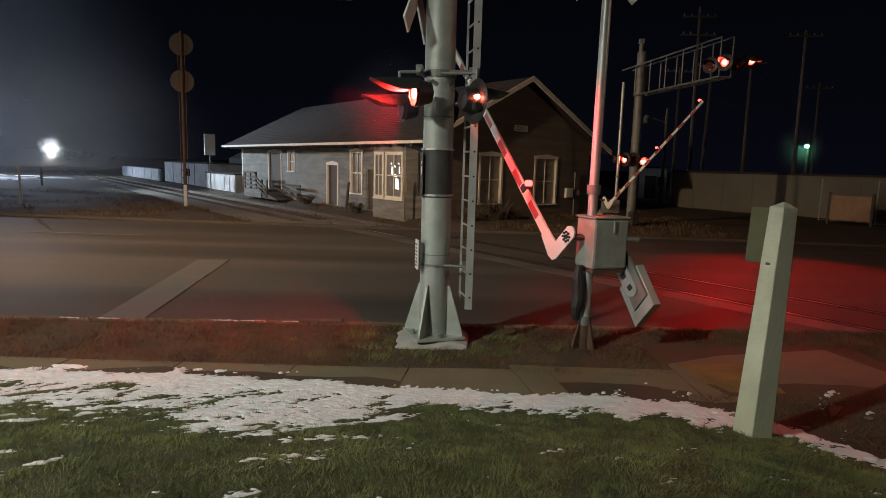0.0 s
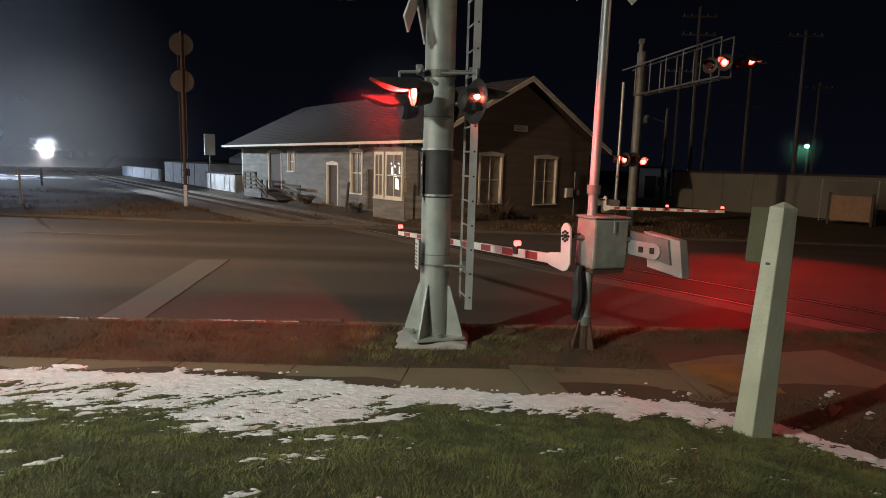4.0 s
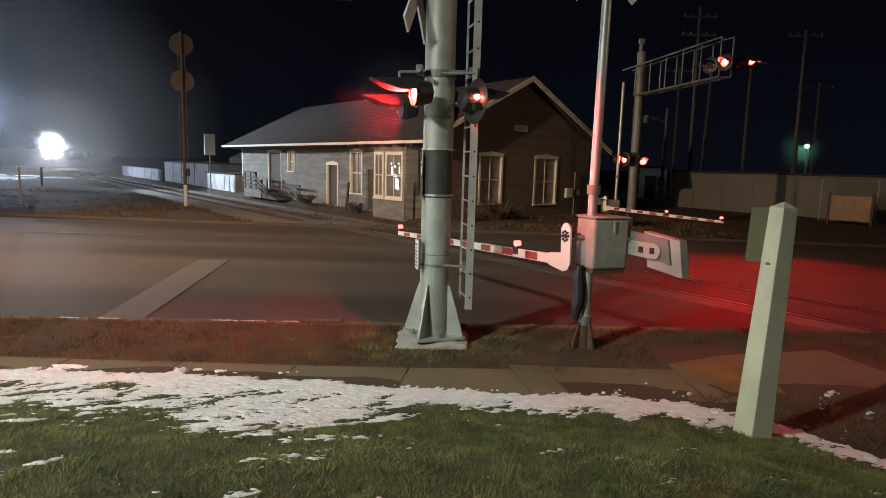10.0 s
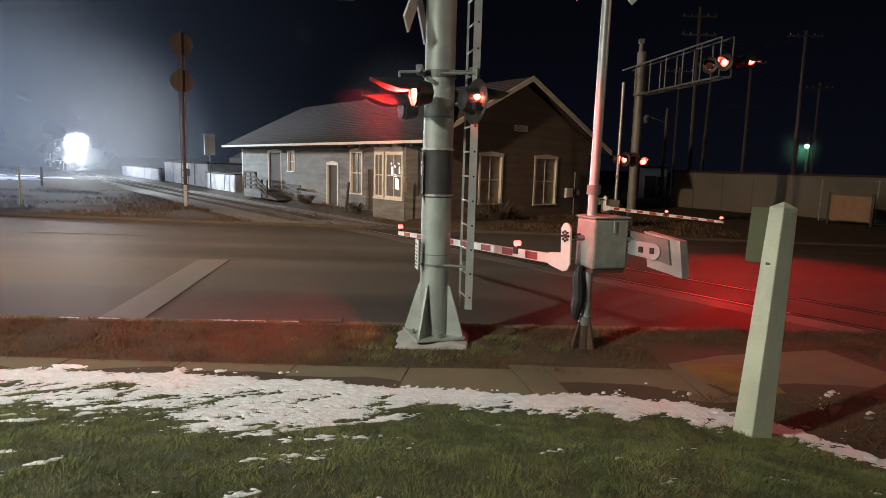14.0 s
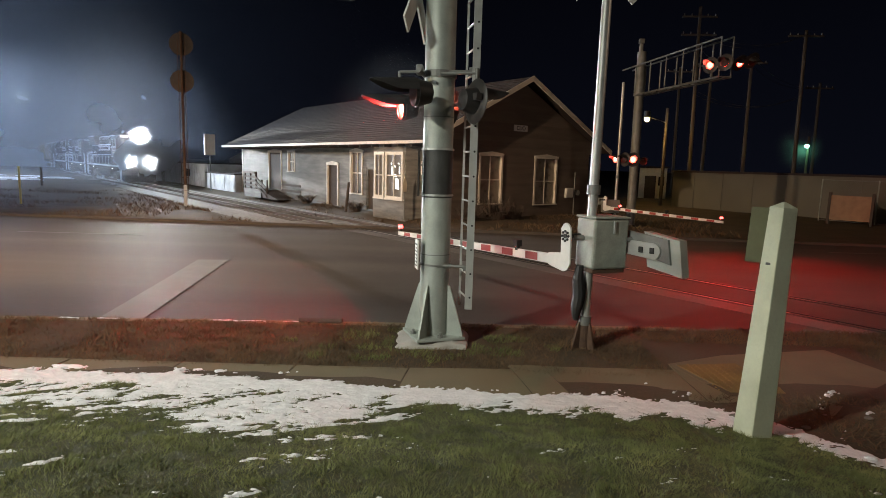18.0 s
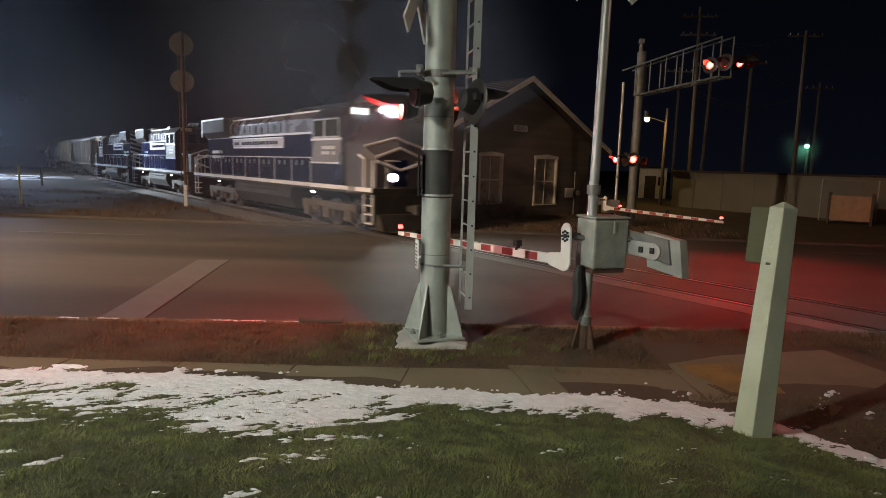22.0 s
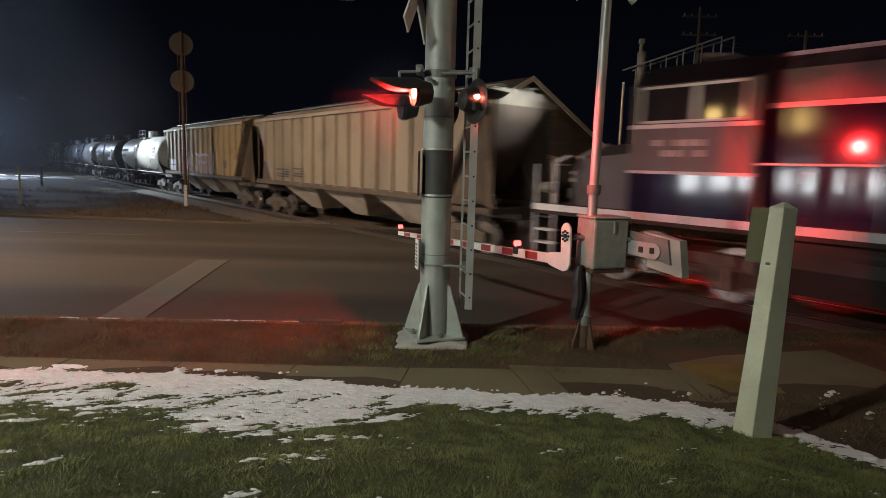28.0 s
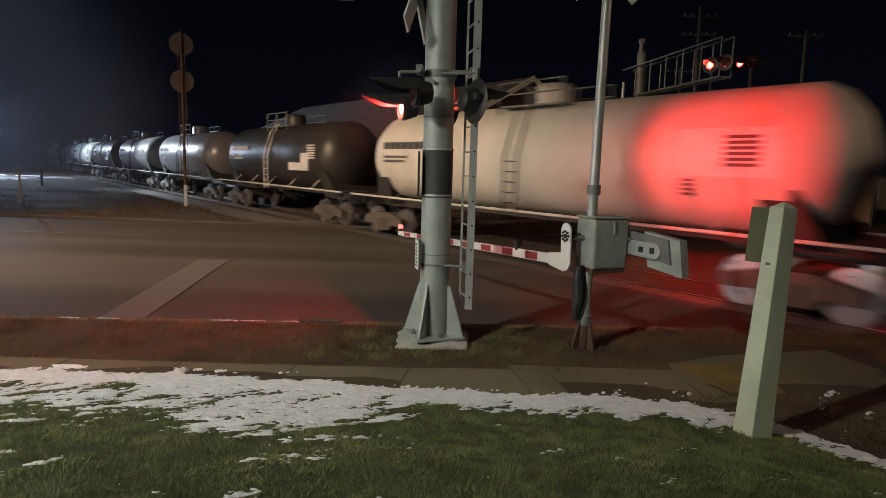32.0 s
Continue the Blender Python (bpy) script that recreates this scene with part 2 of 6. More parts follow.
gb.inputs["Base Color"].default_value, gb.inputs["Roughness"].default_value = (0.03, 0.035, 0.04, 1), 0.06
M["glass"] = glass
# added halo sheets: almost clear, they scatter a little light for haze and glare
mist = bpy.data.materials.new("halo_scatter")
mist.use_nodes = True
mn, ml = mist.node_tree.nodes, mist.node_tree.links
mn.remove(mn["Principled BSDF"])
mt, mtl, mdf, mx, mx2 = mn.new("ShaderNodeBsdfTransparent"), mn.new("ShaderNodeBsdfTranslucent"), mn.new("ShaderNodeBsdfDiffuse"), mn.new("ShaderNodeMixShader"), mn.new("ShaderNodeMixShader")
mtl.inputs["Color"].default_value = mdf.inputs["Color"].default_value = (0.75, 0.85, 1.0, 1)
mx2.inputs["Fac"].default_value = 0.3
ml.new(mtl.outputs[0], mx2.inputs[1])
ml.new(mdf.outputs[0], mx2.inputs[2])
mco, mno, mra, mgr, mmu = mn.new("ShaderNodeTexCoord"), mn.new("ShaderNodeTexNoise"), mn.new("ShaderNodeMapRange"), mn.new("ShaderNodeTexGradient"), mn.new("ShaderNodeMath")
mgr.gradient_type = "SPHERICAL"
mno.inputs["Scale"].default_value, mno.inputs["Detail"].default_value = 2.2, 4
ml.new(mco.outputs["Object"], mno.inputs["Vector"])
ml.new(mco.outputs["Object"], mgr.inputs["Vector"])
mra.inputs["From Min"].default_value, mra.inputs["From Max"].default_value, mra.inputs["To Min"].default_value, mra.inputs["To Max"].default_value = 0.3, 0.75, 0.08, 0.26
ml.new(mno.outputs["Fac"], mra.inputs["Value"])
mmu.operation = "MULTIPLY"
ml.new(mra.outputs["Result"], mmu.inputs[0])
mpw = mn.new("ShaderNodeMapRange")
mpw.interpolation_type = "SMOOTHERSTEP"
ml.new(mgr.outputs["Fac"], mpw.inputs["Value"])
mpw.inputs["From Max"].default_value = 0.8
ml.new(mpw.outputs["Result"], mmu.inputs[1])
ml.new(mmu.outputs[0], mx.inputs["Fac"])
ml.new(mt.outputs[0], mx.inputs[1])
ml.new(mx2.outputs[0], mx.inputs[2])
ml.new(mx.outputs[0], mn["Material Output"].inputs["Surface"])
M["mist"] = mist
halo_mat = mist.copy()
halo_mat.name = "mist_bank"
for node in halo_mat.node_tree.nodes:
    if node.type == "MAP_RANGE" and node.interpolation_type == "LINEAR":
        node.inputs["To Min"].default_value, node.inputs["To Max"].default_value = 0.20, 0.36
M["mist_bank"] = halo_mat
for kind, lo, hi in (("mist_faint", 0.022, 0.038), ("mist_veil", 0.09, 0.16)):
    thin = mist.copy()
    thin.name = kind
    for node in thin.node_tree.nodes:
        if node.type == "MAP_RANGE" and node.interpolation_type == "LINEAR":
            node.inputs["To Min"].default_value, node.inputs["To Max"].default_value = lo, hi
    M[kind] = thin

# ---- mesh helpers ----


def box(bm, x0, x1, y0, y1, z0, z1, m=None, bevel=0.0):
    c = Matrix.Translation(((x0 + x1) / 2, (y0 + y1) / 2, (z0 + z1) / 2)) @ Matrix.Diagonal((abs(x1 - x0), abs(y1 - y0), abs(z1 - z0), 1))
    r = bmesh.ops.create_cube(bm, size=1, matrix=(m @ c) if m else c)
    if bevel > 0:
        es = list({e for v in r["verts"] for e in v.link_edges})
        bmesh.ops.bevel(bm, geom=es, offset=bevel, segments=2, affect="EDGES", profile=0.5)
    return bm


def tube(bm, p0, p1, r0, r1=None, seg=12, caps=True):
    p0, p1 = Vector(p0), Vector(p1)
    d = p1 - p0
    m = Matrix.Translation((p0 + p1) / 2) @ d.to_track_quat("Z", "Y").to_matrix().to_4x4()
    bmesh.ops.create_cone(bm, cap_ends=caps, segments=seg, radius1=r0, radius2=r0 if r1 is None else r1, depth=d.length, matrix=m)
    return bm


def ring(bm, sections, closed=True):
    """Skin a list of equally long loops of points into one hull."""
    rows = [[bm.verts.new(p) for p in s] for s in sections]
    n = len(rows[0])
    for a, b in zip(rows, rows[1:]):
        for i in range(n if closed else n - 1):
            j = (i + 1) % n
            bm.faces.new((a[i], a[j], b[j], b[i]))
    if closed:
        bm.faces.new(rows[0][::-1])
        bm.faces.new(rows[-1])
    bmesh.ops.recalc_face_normals(bm, faces=bm.faces)
    return bm


def prism(bm, pts, axis, a, b):
    """An outline of 2D points pushed along an axis from a to b."""
    def q(u, v, w):
        return {"x": (w, u, v), "y": (u, w, v), "z": (u, v, w)}[axis]
    return ring(bm, [[q(u, v, w) for u, v in pts] for w in (a, b)])


def mesh(name, bm, material, smooth=False):
    me = bpy.data.meshes.new(name)
    bm.to_mesh(me)
    bm.free()
    me.materials.append(M[material])
    if smooth:
        for p in me.polygons:
            p.use_smooth = True
        me.set_sharp_from_angle(angle=radians(40))
    return me


def part(name, bm, material, parent, label="", smooth=False, m=None):
    ob = new(name, mesh(name, bm, material, smooth))
    ob.parent = parent
    if m is not None:
        ob.matrix_basis = m
    if label:
        ob["label"] = label
    return ob


def share(ob, parent, m):
    """Another part on the same mesh."""
    o = new(ob.name.split(".")[0], ob.data)
    o.parent, o.matrix_basis = parent, m
    if "label" in ob.keys():
        o["label"] = ob["label"]
    return o


def thing(name, m, label, category, group="", kind=""):
    ob = new(name)
    ob.matrix_basis = m
    ob.empty_display_size = 0.3
    return tagged(ob, label, category, group, kind)


def solid(name, bm, material, label, category, kind="", m=None, smooth=False, group=""):
    ob = new(name, mesh(name, bm, material, smooth))
    if m is not None:
        ob.matrix_basis = m
    return tagged(ob, label, category, group, kind)


def sheet(name, V, F, material, label, category, kind):
    me = bpy.data.meshes.new(name)
    me.from_pydata(V, [], F)
    me.materials.append(M[material])
    ob = new(name, me)
    return tagged(ob, label, category, "", kind)


def B():
    return bmesh.new()


# ---- ground ----
def kerb_near(x):
    return 8.56 + 0.04 * max(-8.0, min(x, 6.0))


def kerb_far(x):
    return 22.2 - 0.075 * x


EDGE = ((-9, 6.2), (-4.8, 6.16), (-2.3, 6.09), (-0.46, 5.94), (0.7, 5.87), (1.9, 5.86), (2.4, 5.69), (2.84, 5.53), (3.1, 5.30), (3.45, 4.95), (3.75, 4.5), (4.2, 3.2), (4.6, -1.6))


def edge_lawn(x):
    for (x0, y0), (x1, y1) in zip(EDGE, EDGE[1:]):
        if x < x1:
            return y0 + (y1 - y0) * max(0.0, x - x0) / (x1 - x0)
    return -1.6


def smooth(a, b, t):
    t = min(1.0, max(0.0, (t - a) / (b - a)))
    return t * t * (3 - 2 * t)


def lawn_z(x, y):
    d = edge_lawn(x) - y
    return 0.15 + 0.78 * smooth(-0.15, 4.6, d) + 0.012 * noise.noise(Vector((x * 1.1, y * 1.1, 0)))


def ground_z(x, y):
    if y < 6.3:
        return lawn_z(x, y)
    if y < kerb_near(x) - 0.14:
        return 0.13 + 0.015 * noise.noise(Vector((x * 1.5, y * 1.5, 3)))
    if y < kerb_far(x) + 0.2:
        return -0.12
    lat = x * CN + y * SN
    rise = 0.10 * smooth(0.2, 1.5, y - kerb_far(x))
    z = rise - 0.06 + 0.05 * noise.noise(Vector((x * 0.35, y * 0.35, 7)))
    if x > -60 and y < 130:
        return -0.26 + (z + 0.26) * smooth(2.4, 4.0, abs(lat - LC))
    return z


def spread(a, b, step, far):
    out = list(np.arange(a, b + 1e-6, step))
    lo, hi, s = a, b, step
    while hi < far:
        s *= 1.5
        lo, hi = lo - s, hi + s
        out = [lo] + out + [hi]
    return [float(v) for v in out]


gx, gy = spread(-26, 22, 0.4, 1800), spread(-3.0, 48.0, 0.4, 1800)
gy = sorted(set(gy) | {round(8.05 + 0.05 * k, 3) for k in range(16)})
V = [(x, y, ground_z(x, y)) for y in gy for x in gx]
nx = len(gx)
Fq = [(j * nx + i, j * nx + i + 1, (j + 1) * nx + i + 1, (j + 1) * nx + i) for j in range(len(gy) - 1) for i in range(nx - 1)]
sheet("ground", V, Fq, "earth", "bare winter earth and thin dead grass", "ground", "structure")

# lawn skin over the mound by the camera
lx, ly = np.arange(-9, 4.6, 0.1), np.arange(-3, 6.35, 0.1)
V = [(float(x), float(y), lawn_z(float(x), float(y)) + 0.006 - (0.05 if y > edge_lawn(float(x)) - 0.1 else 0)) for y in ly for x in lx]
n = len(lx)
Fq = [(j * n + i, j * n + i + 1, (j + 1) * n + i + 1, (j + 1) * n + i) for j in range(len(ly) - 1) for i in range(n - 1)]
sheet("lawn", V, Fq, "lawn", "short green winter lawn on a low mound", "lawn", "structure")


def snow_cover(x, y):
    """More than 0 where snow lies."""
    d = edge_lawn(x) - y
    tongue = math.exp(-((x + 1.5) / 0.8) ** 2)
    left = smooth(-1.9, -2.9, x)
    solid_to = 0.46 + 0.75 * tongue - 0.12 * left
    fade_to = solid_to + 0.34 + 1.0 * tongue + 1.5 * left
    top = 1.45 - 0.15 * left
    if d < 0.08:
        f = top + 16.0 * (d - 0.08)
    elif d < solid_to:
        f = top
    else:
        f = top - (1.9 + 0.35 * left) * (d - solid_to) / (fade_to - solid_to)
    f = max(f, -0.95 - 0.60 * smooth(-0.9, 0.4, x) + 0.62 * left)
    f += 0.9 * smooth(0.04, 0.14, d) * smooth(0.46, 0.26, d)
    # drifts lie aslant to the pavement
    u, v = (x + 0.75 * y) / 1.25, (y - 0.75 * x) / 1.25
    q = noise.fractal(Vector((u * 1.7, v * 4.6, 1.7)), 0.85, 2.1, 6)
    k = noise.noise(Vector((x * 0.7, y * 1.3, 9.3)))
    s = noise.noise(Vector((u * 8.0, v * 20.0, 2.2)))
    e = noise.noise(Vector((u * 22.0, v * 44.0, 5.2)))
    return f + 1.9 * q + 0.4 * k + 1.35 * s + 1.2 * e - 0.3


sx, sy = np.arange(-6.4, 4.4, 0.02), np.arange(2.4, 6.30, 0.015)
V = []
for y in sy:
    for x in sx:
        x0, y0 = float(x), float(y)
        f = snow_cover(x0, y0)
        top = 0.016 * math.tanh(1.5 * f) + 0.009 * noise.noise(Vector((x0 * 13 + y0 * 6, y0 * 26, 4))) + 0.006 * noise.noise(Vector((x0 * 34, y0 * 44, 6))) + 0.006 * noise.noise(Vector((x0 * 4, y0 * 4, 1)))
        base = max(lawn_z(x0, y0), 0.156 if y0 > edge_lawn(x0) else 0)
        V.append((x0, y0, base + (top if f > 0 else max(-0.08, 0.12 * f))))
n = len(sx)
Fq = []
for j in range(len(sy) - 1):
    for i in range(n - 1):
        ids = (j * n + i, j * n + i + 1, (j + 1) * n + i + 1, (j + 1) * n + i)
        if max(V[k][2] - lawn_z(V[k][0], V[k][1]) for k in ids) > -0.03:
            Fq.append(ids)
ob = sheet("snow", V, Fq, "snow", "thin patchy old snow on the grass beside the pavement", "snow", "stuff")
for p in ob.data.polygons:
    p.use_smooth = True


def blades(name, count, area, height, material, label, where, lean=0.5, w=0.006, clump=0.0):
    rng = np.random.default_rng(len(name))
    V, F = [], []
    xs, ys = rng.uniform(area[0], area[1], count), rng.uniform(area[2], area[3], count)
    for x, y in zip(xs, ys):
        x, y = float(x), float(y)
        z = where(x, y)
        if z is None:
            continue
        a, h = rng.uniform(0, 6.283), height * rng.uniform(0.5, 1.3)
        dx, dy = math.cos(a) * w, math.sin(a) * w
        ox, oy = rng.normal(0, lean * h, 2)
        if clump:
            c = noise.noise(Vector((x * 6, y * 6, 3)))
            b = 6.283 * noise.noise(Vector((x * 2.2, y * 2.2, 11)))
            h *= max(0.4, 1 + 0.9 * c)
            ox, oy = ox * 0.6 + clump * h * math.cos(b), oy * 0.6 + clump * h * math.sin(b)
        i = len(V)
        V += [(x - dx, y - dy, z - 0.01), (x + dx, y + dy, z - 0.01), (x + ox, y + oy, z + h)]
        F.append((i, i + 1, i + 2))
    return sheet(name, V, F, material, label, "grass", "stuff")


def on_lawn(x, y):
    d = edge_lawn(x) - y
    if d < 0.06:
        return None
    f = snow_cover(x, y)
    if f > 0.25 or (f > 0 and random.random() < 0.6):
        return None
    return lawn_z(x, y)


blades("lawn_grass", 330000, (-4.9, 4.1, 2.0, 6.1), 0.026, "blade", "short blades of green winter grass", on_lawn, 1.5, 0.0032, 0.7)


def on_verge(x, y):
    if 2.7 < x < 5.6 and y < 7.9:
        return None
    if abs(x + 0.03) < 0.6 and abs(y - 7.75) < 0.45:
        return None
    if y > kerb_near(x) - 0.1 or noise.noise(Vector((x * 0.9, y * 1.6, 2))) < -0.2 and random.random() < 0.7:
        return None
    return 0.13


blades("verge_grass", 90000, (-9.5, 9.0, 6.45, 8.74), 0.045, "dry_blade", "dry brown grass along the verge", on_verge, 1.2, 0.005, 0.4)


def on_base(x, y):
    if abs(x + 0.1) < 0.5 and abs(y - 7.72) < 0.44:
        return None
    d = math.hypot((x + 0.2) / 1.5, (y - 7.5) / 0.8)
    return 0.135 if noise.noise(Vector((x * 3, y * 3, 4))) > d - 0.75 else None


blades("mast_grass", 14000, (-2.4, 1.9, 6.6, 8.6), 0.05, "blade", "green grass tufts round the mast footing", on_base, 0.9, 0.005, 0.4)


def on_kerb(x, y):
    if x > 3.4 or not -0.2 < y - kerb_near(x) < -0.02 or noise.noise(Vector((x * 2.2, 0, 5))) < -0.08:
        return None
    return 0.128


blades("kerb_straw", 16000, (-9.5, 3.5, 8.05, 8.75), 0.035, "straw_dull", "pale dead straw hanging over the kerb", on_kerb, 1.3, 0.009)


def on_dirt(x, y):
    if x > 2.6 and y > edge_lawn(x) + 0.15 and y < 5.95 or (x > 5.4 and y > 5.5):
        return ground_z(x, y) if noise.noise(Vector((x * 1.7, y * 1.7, 8))) > -0.3 else None
    return None


blades("dirt_weeds", 30000, (1.8, 9.0, 3.2, 8.5), 0.05, "dry_blade", "flattened dead weeds and leaf litter on dirt", on_dirt, 1.4, 0.007)


def on_far(x, y):
    if y < kerb_far(x) + 0.5 or abs(x * CN + y * SN - LC) < 2.3:
        return None
    if noise.noise(Vector((x * 0.25, y * 0.35, 6))) < -0.05:
        return None
    return ground_z(x, y)


blades("far_verge_grass", 26000, (-34, 12, 21, 42), 0.16, "dry_blade", "dry brown grass beside the track", on_far, 0.8, 0.02)

# carriageway and its kerbs
rx = [-400, -120, -60, -30, -18, -12, -8, -4, 0, 4, 8, 12, 18, 30, 60, 120, 400]
V = [(x, kerb_near(x) + (kerb_far(x) - kerb_near(x)) * k, 0.0) for x in rx for k in range(2)]
Fq = [(i * 2, i * 2 + 2, i * 2 + 3, i * 2 + 1) for i in range(len(rx) - 1)]
sheet("road", V, Fq, "asphalt", "worn grey asphalt road, five lanes wide", "road", "structure")


def strip(name, pts_a, pts_b, z, thick, material, label, category, kind="structure"):
    bm = B()
    a = [bm.verts.new((x, y, z)) for x, y in pts_a]
    b = [bm.verts.new((x, y, z)) for x, y in pts_b]
    fs = [bm.faces.new((a[i], a[i + 1], b[i + 1], b[i])) for i in range(len(a) - 1)]
    r = bmesh.ops.extrude_face_region(bm, geom=fs)
    for v in r["geom"]:
        if isinstance(v, bmesh.types.BMVert):
            v.co.z -= thick
    bmesh.ops.recalc_face_normals(bm, faces=bm.faces)
    return solid(name, bm, material, label, category, kind)


KX = (-60, -20, -8, -4, 0, 3.6)
strip("kerb_near", [(x, kerb_near(x) - 0.16) for x in KX], [(x, kerb_near(x) + 0.01) for x in KX], 0.13, 0.3, "concrete", "low concrete kerb with dead grass over it", "kerb")
strip("kerb_far", [(-90, kerb_far(-90)), (60, kerb_far(60))], [(-90, kerb_far(-90) + 0.16), (60, kerb_far(60) + 0.16)], 0.09, 0.3, "kerb_far", "dirty concrete kerb on the far side", "kerb")
# stop line, worn
strip("stop_line", [(-5.20, 8.72), (-4.53, 8.72)], [(-5.98, 14.3), (-5.25, 14.4)], 0.011, 0.004, "bar", "worn white stop line painted on the road", "road marking")
for x0, x1, y in ((-25, -19, 20.4), (-13.5, -9.5, 18.6), (12.5, 15.5, 19.0), (-30, -17.3, 16.1)):
    strip("lane_line", [(x0, y), (x1, y)], [(x0, y + 0.12), (x1, y + 0.12)], 0.011, 0.004, "bar", "worn white lane line", "road marking")

# pavement slabs
walkway = thing("pavement", pose(0, 0, 0), "grey concrete pavement of cast slabs", "pavement", kind="structure")
edges_x = [-19.9, -18.6, -17.3, -16.0, -14.7, -13.4, -12.1, -10.8, -9.5, -8.2, -6.9, -5.6, -4.25, -2.98, -1.68, -0.39, 0.90, 1.30, 2.75]
for x0, x1 in zip(edges_x, edges_x[1:]):
    bm = B()
    prism(bm, [(x0 - 0.11, 5.3), (x1 - 0.13 if x1 < 0.8 else x1 + 0.155, 5.3), (x1 + 0.03 if x1 < 0.8 else x1 - 0.08, 6.52 + 0.05 * (x1 > 0.6)), (x0 + 0.05, 6.52 + 0.05 * (x0 > 0.6))] if x0 < 0.8 else [(x0 + 0.17, 5.3), (x1 - 0.01 + 0.17 * (x1 < 2), 5.3), (x1 - 0.01 - 0.1 * (x1 < 2), 6.72), (x0 - 0.09, 6.72)], "z", 0.0, 0.15 + random.uniform(-0.006, 0.006))
    part("slab", bm, "concrete", walkway)
bm = B()
prism(bm, [(2.756, 5.1), (3.7, 5.35), (4.25, 5.9), (3.04, 5.935), (2.765, 6.9), (2.756, 6.42)], "z", 0.0, 0.147)
part("slab", bm, "concrete", walkway)
# crusts of old snow left along the kerb
for k, (xa, xb) in enumerate(((-5.5, -5.2), (-4.95, -4.62), (-3.35, -2.95), (-2.9, -2.55), (-2.3, -1.75))):
    bm = B()
    rr = random.Random(40 + k)
    n = 9
    ring(bm, [[(xa + (xb - xa) * i / n, y, z + (0.009 if 0 < i < n else 0) * rr.uniform(0.1, 1)) for y, z in ((kerb_near(xa) - 0.07, 0.132), (kerb_near(xa) - 0.055 + rr.uniform(0.0, 0.02), 0.140), (kerb_near(xa) - 0.035 + rr.uniform(0, 0.01), 0.132))] for i in range(n + 1)])
    solid("snow_crust", bm, "snow", "thin crust of old snow along the kerb", "snow", group="snow crusts")
# landing with the tactile pad
landing = thing("landing", pose(0, 0, 0), "concrete kerb-ramp landing with a worn yellow tactile pad", "pavement", kind="structure")
bm = B()
prism(bm, [(2.77, 6.95), (3.05, 5.95), (4.3, 5.92), (5.4, 6.72), (5.15, 7.72), (3.6, 7.35)], "z", 0.0, 0.142)
part("slab", bm, "concrete", landing)
bm = B()
prism(bm, [(2.86, 6.90), (3.10, 6.05), (3.75, 6.05), (3.62, 7.02)], "z", 0.14, 0.150)
for i in range(9):
    for j in range(12):
        x, y = 3.0 + i * 0.085 + 0.0 * j, 6.10 + j * 0.075
        if x > 2.9 + 0.25 * (6.9 - y) * 0 and x < 3.68:
            tube(bm, (x, y, 0.149), (x, y, 0.156), 0.014, 0.009, 6)
part("tactile_pad", bm, "tactile", landing, "worn yellow studded pad")
# asphalt apron between kerb and rails on the near side
strip("apron", [(5.0, 6.0), (40, -20)], [(5.3, 8.86), (60, 8.86)], 0.005, 0.06, "asphalt", "asphalt apron beside the rails", "road")

# ---- railway ----
bm = B()
secs = []
for s in [-160, -60, -20, 0, 20, 50, 80, 110, 130, 150, 170, 190, 215, 240, 270, 300]:
    c, a = track(s)
    nrm = Vector((math.cos(radians(a)), math.sin(radians(a)), 0))
    secs.append([c + nrm * o + Vector((0, 0, z)) for o, z in ((-3.0, -0.30), (-1.7, -0.13), (1.7, -0.13), (3.0, -0.30))])
ring(bm, secs, closed=False)
solid("ballast", bm, "gravel", "grey stone ballast under the track", "ballast", "structure")
rails = thing("railway_track", pose(0, 0, 0), "single standard-gauge track with worn steel rails", "track", kind="structure")
for off in (-0.75, 0.75):
    bm = B()
    secs = []
    for s in [-160, 0, 40, 110] + list(range(120, 300, 12)):
        c, a = track(s, off)
        nrm = Vector((math.cos(radians(a)), math.sin(radians(a)), 0))
        secs.append([c + nrm * o + Vector((0, 0, z)) for o, z in ((-0.07, -0.15), (-0.065, -0.13), (-0.01, -0.11), (-0.012, -0.04), (-0.036, -0.03), (-0.034, 0.004), (0.034, 0.004), (0.036, -0.03), (0.012, -0.04), (0.01, -0.11), (0.065, -0.13), (0.07, -0.15))])
    ring(bm, secs)
    part("rail", bm, "rail", rails)
bm = B()
box(bm, -1.3, 1.3, -0.11, 0.11, -0.26, -0.11)
tie0 = part("tie", bm, "tie", rails)
s = 24.6
first = True
while s < 120:
    c, a = track(s)
    m = pose(c.x, c.y, 0, 0, 0, a + random.uniform(-0.6, 0.6))
    if first:
        tie0.matrix_basis, first = m, False
    else:
        share(tie0, rails, m)
    s += 0.52
# flangeway gaps across the road: dark rubber strips along the rails
for off in (-0.86, -0.64, 0.64, 0.86):
    p = [at(LC + off + d, a) for d in (-0.045, 0.045) for a in (-2.0, 20.6)]
    strip("flangeway", [(p[0].x, p[0].y), (p[1].x, p[1].y)], [(p[2].x, p[2].y), (p[3].x, p[3].y)], 0.010, 0.006, "black", "dark rubber flangeway strip beside a rail", "crossing")
p = [at(LC + d, a) for d in (-1.5, -0.92) for a in (-2.0, 20.6)]
strip("crossing_panel", [(p[0].x, p[0].y), (p[1].x, p[1].y)], [(p[2].x, p[2].y), (p[3].x, p[3].y)], 0.009, 0.006, "asphalt_old", "patched asphalt panel beside the rail", "crossing")

# ---- train ----
FRONT0, SPEED = 6.4, 11.0       # front plate 6.4 m along at 23 s


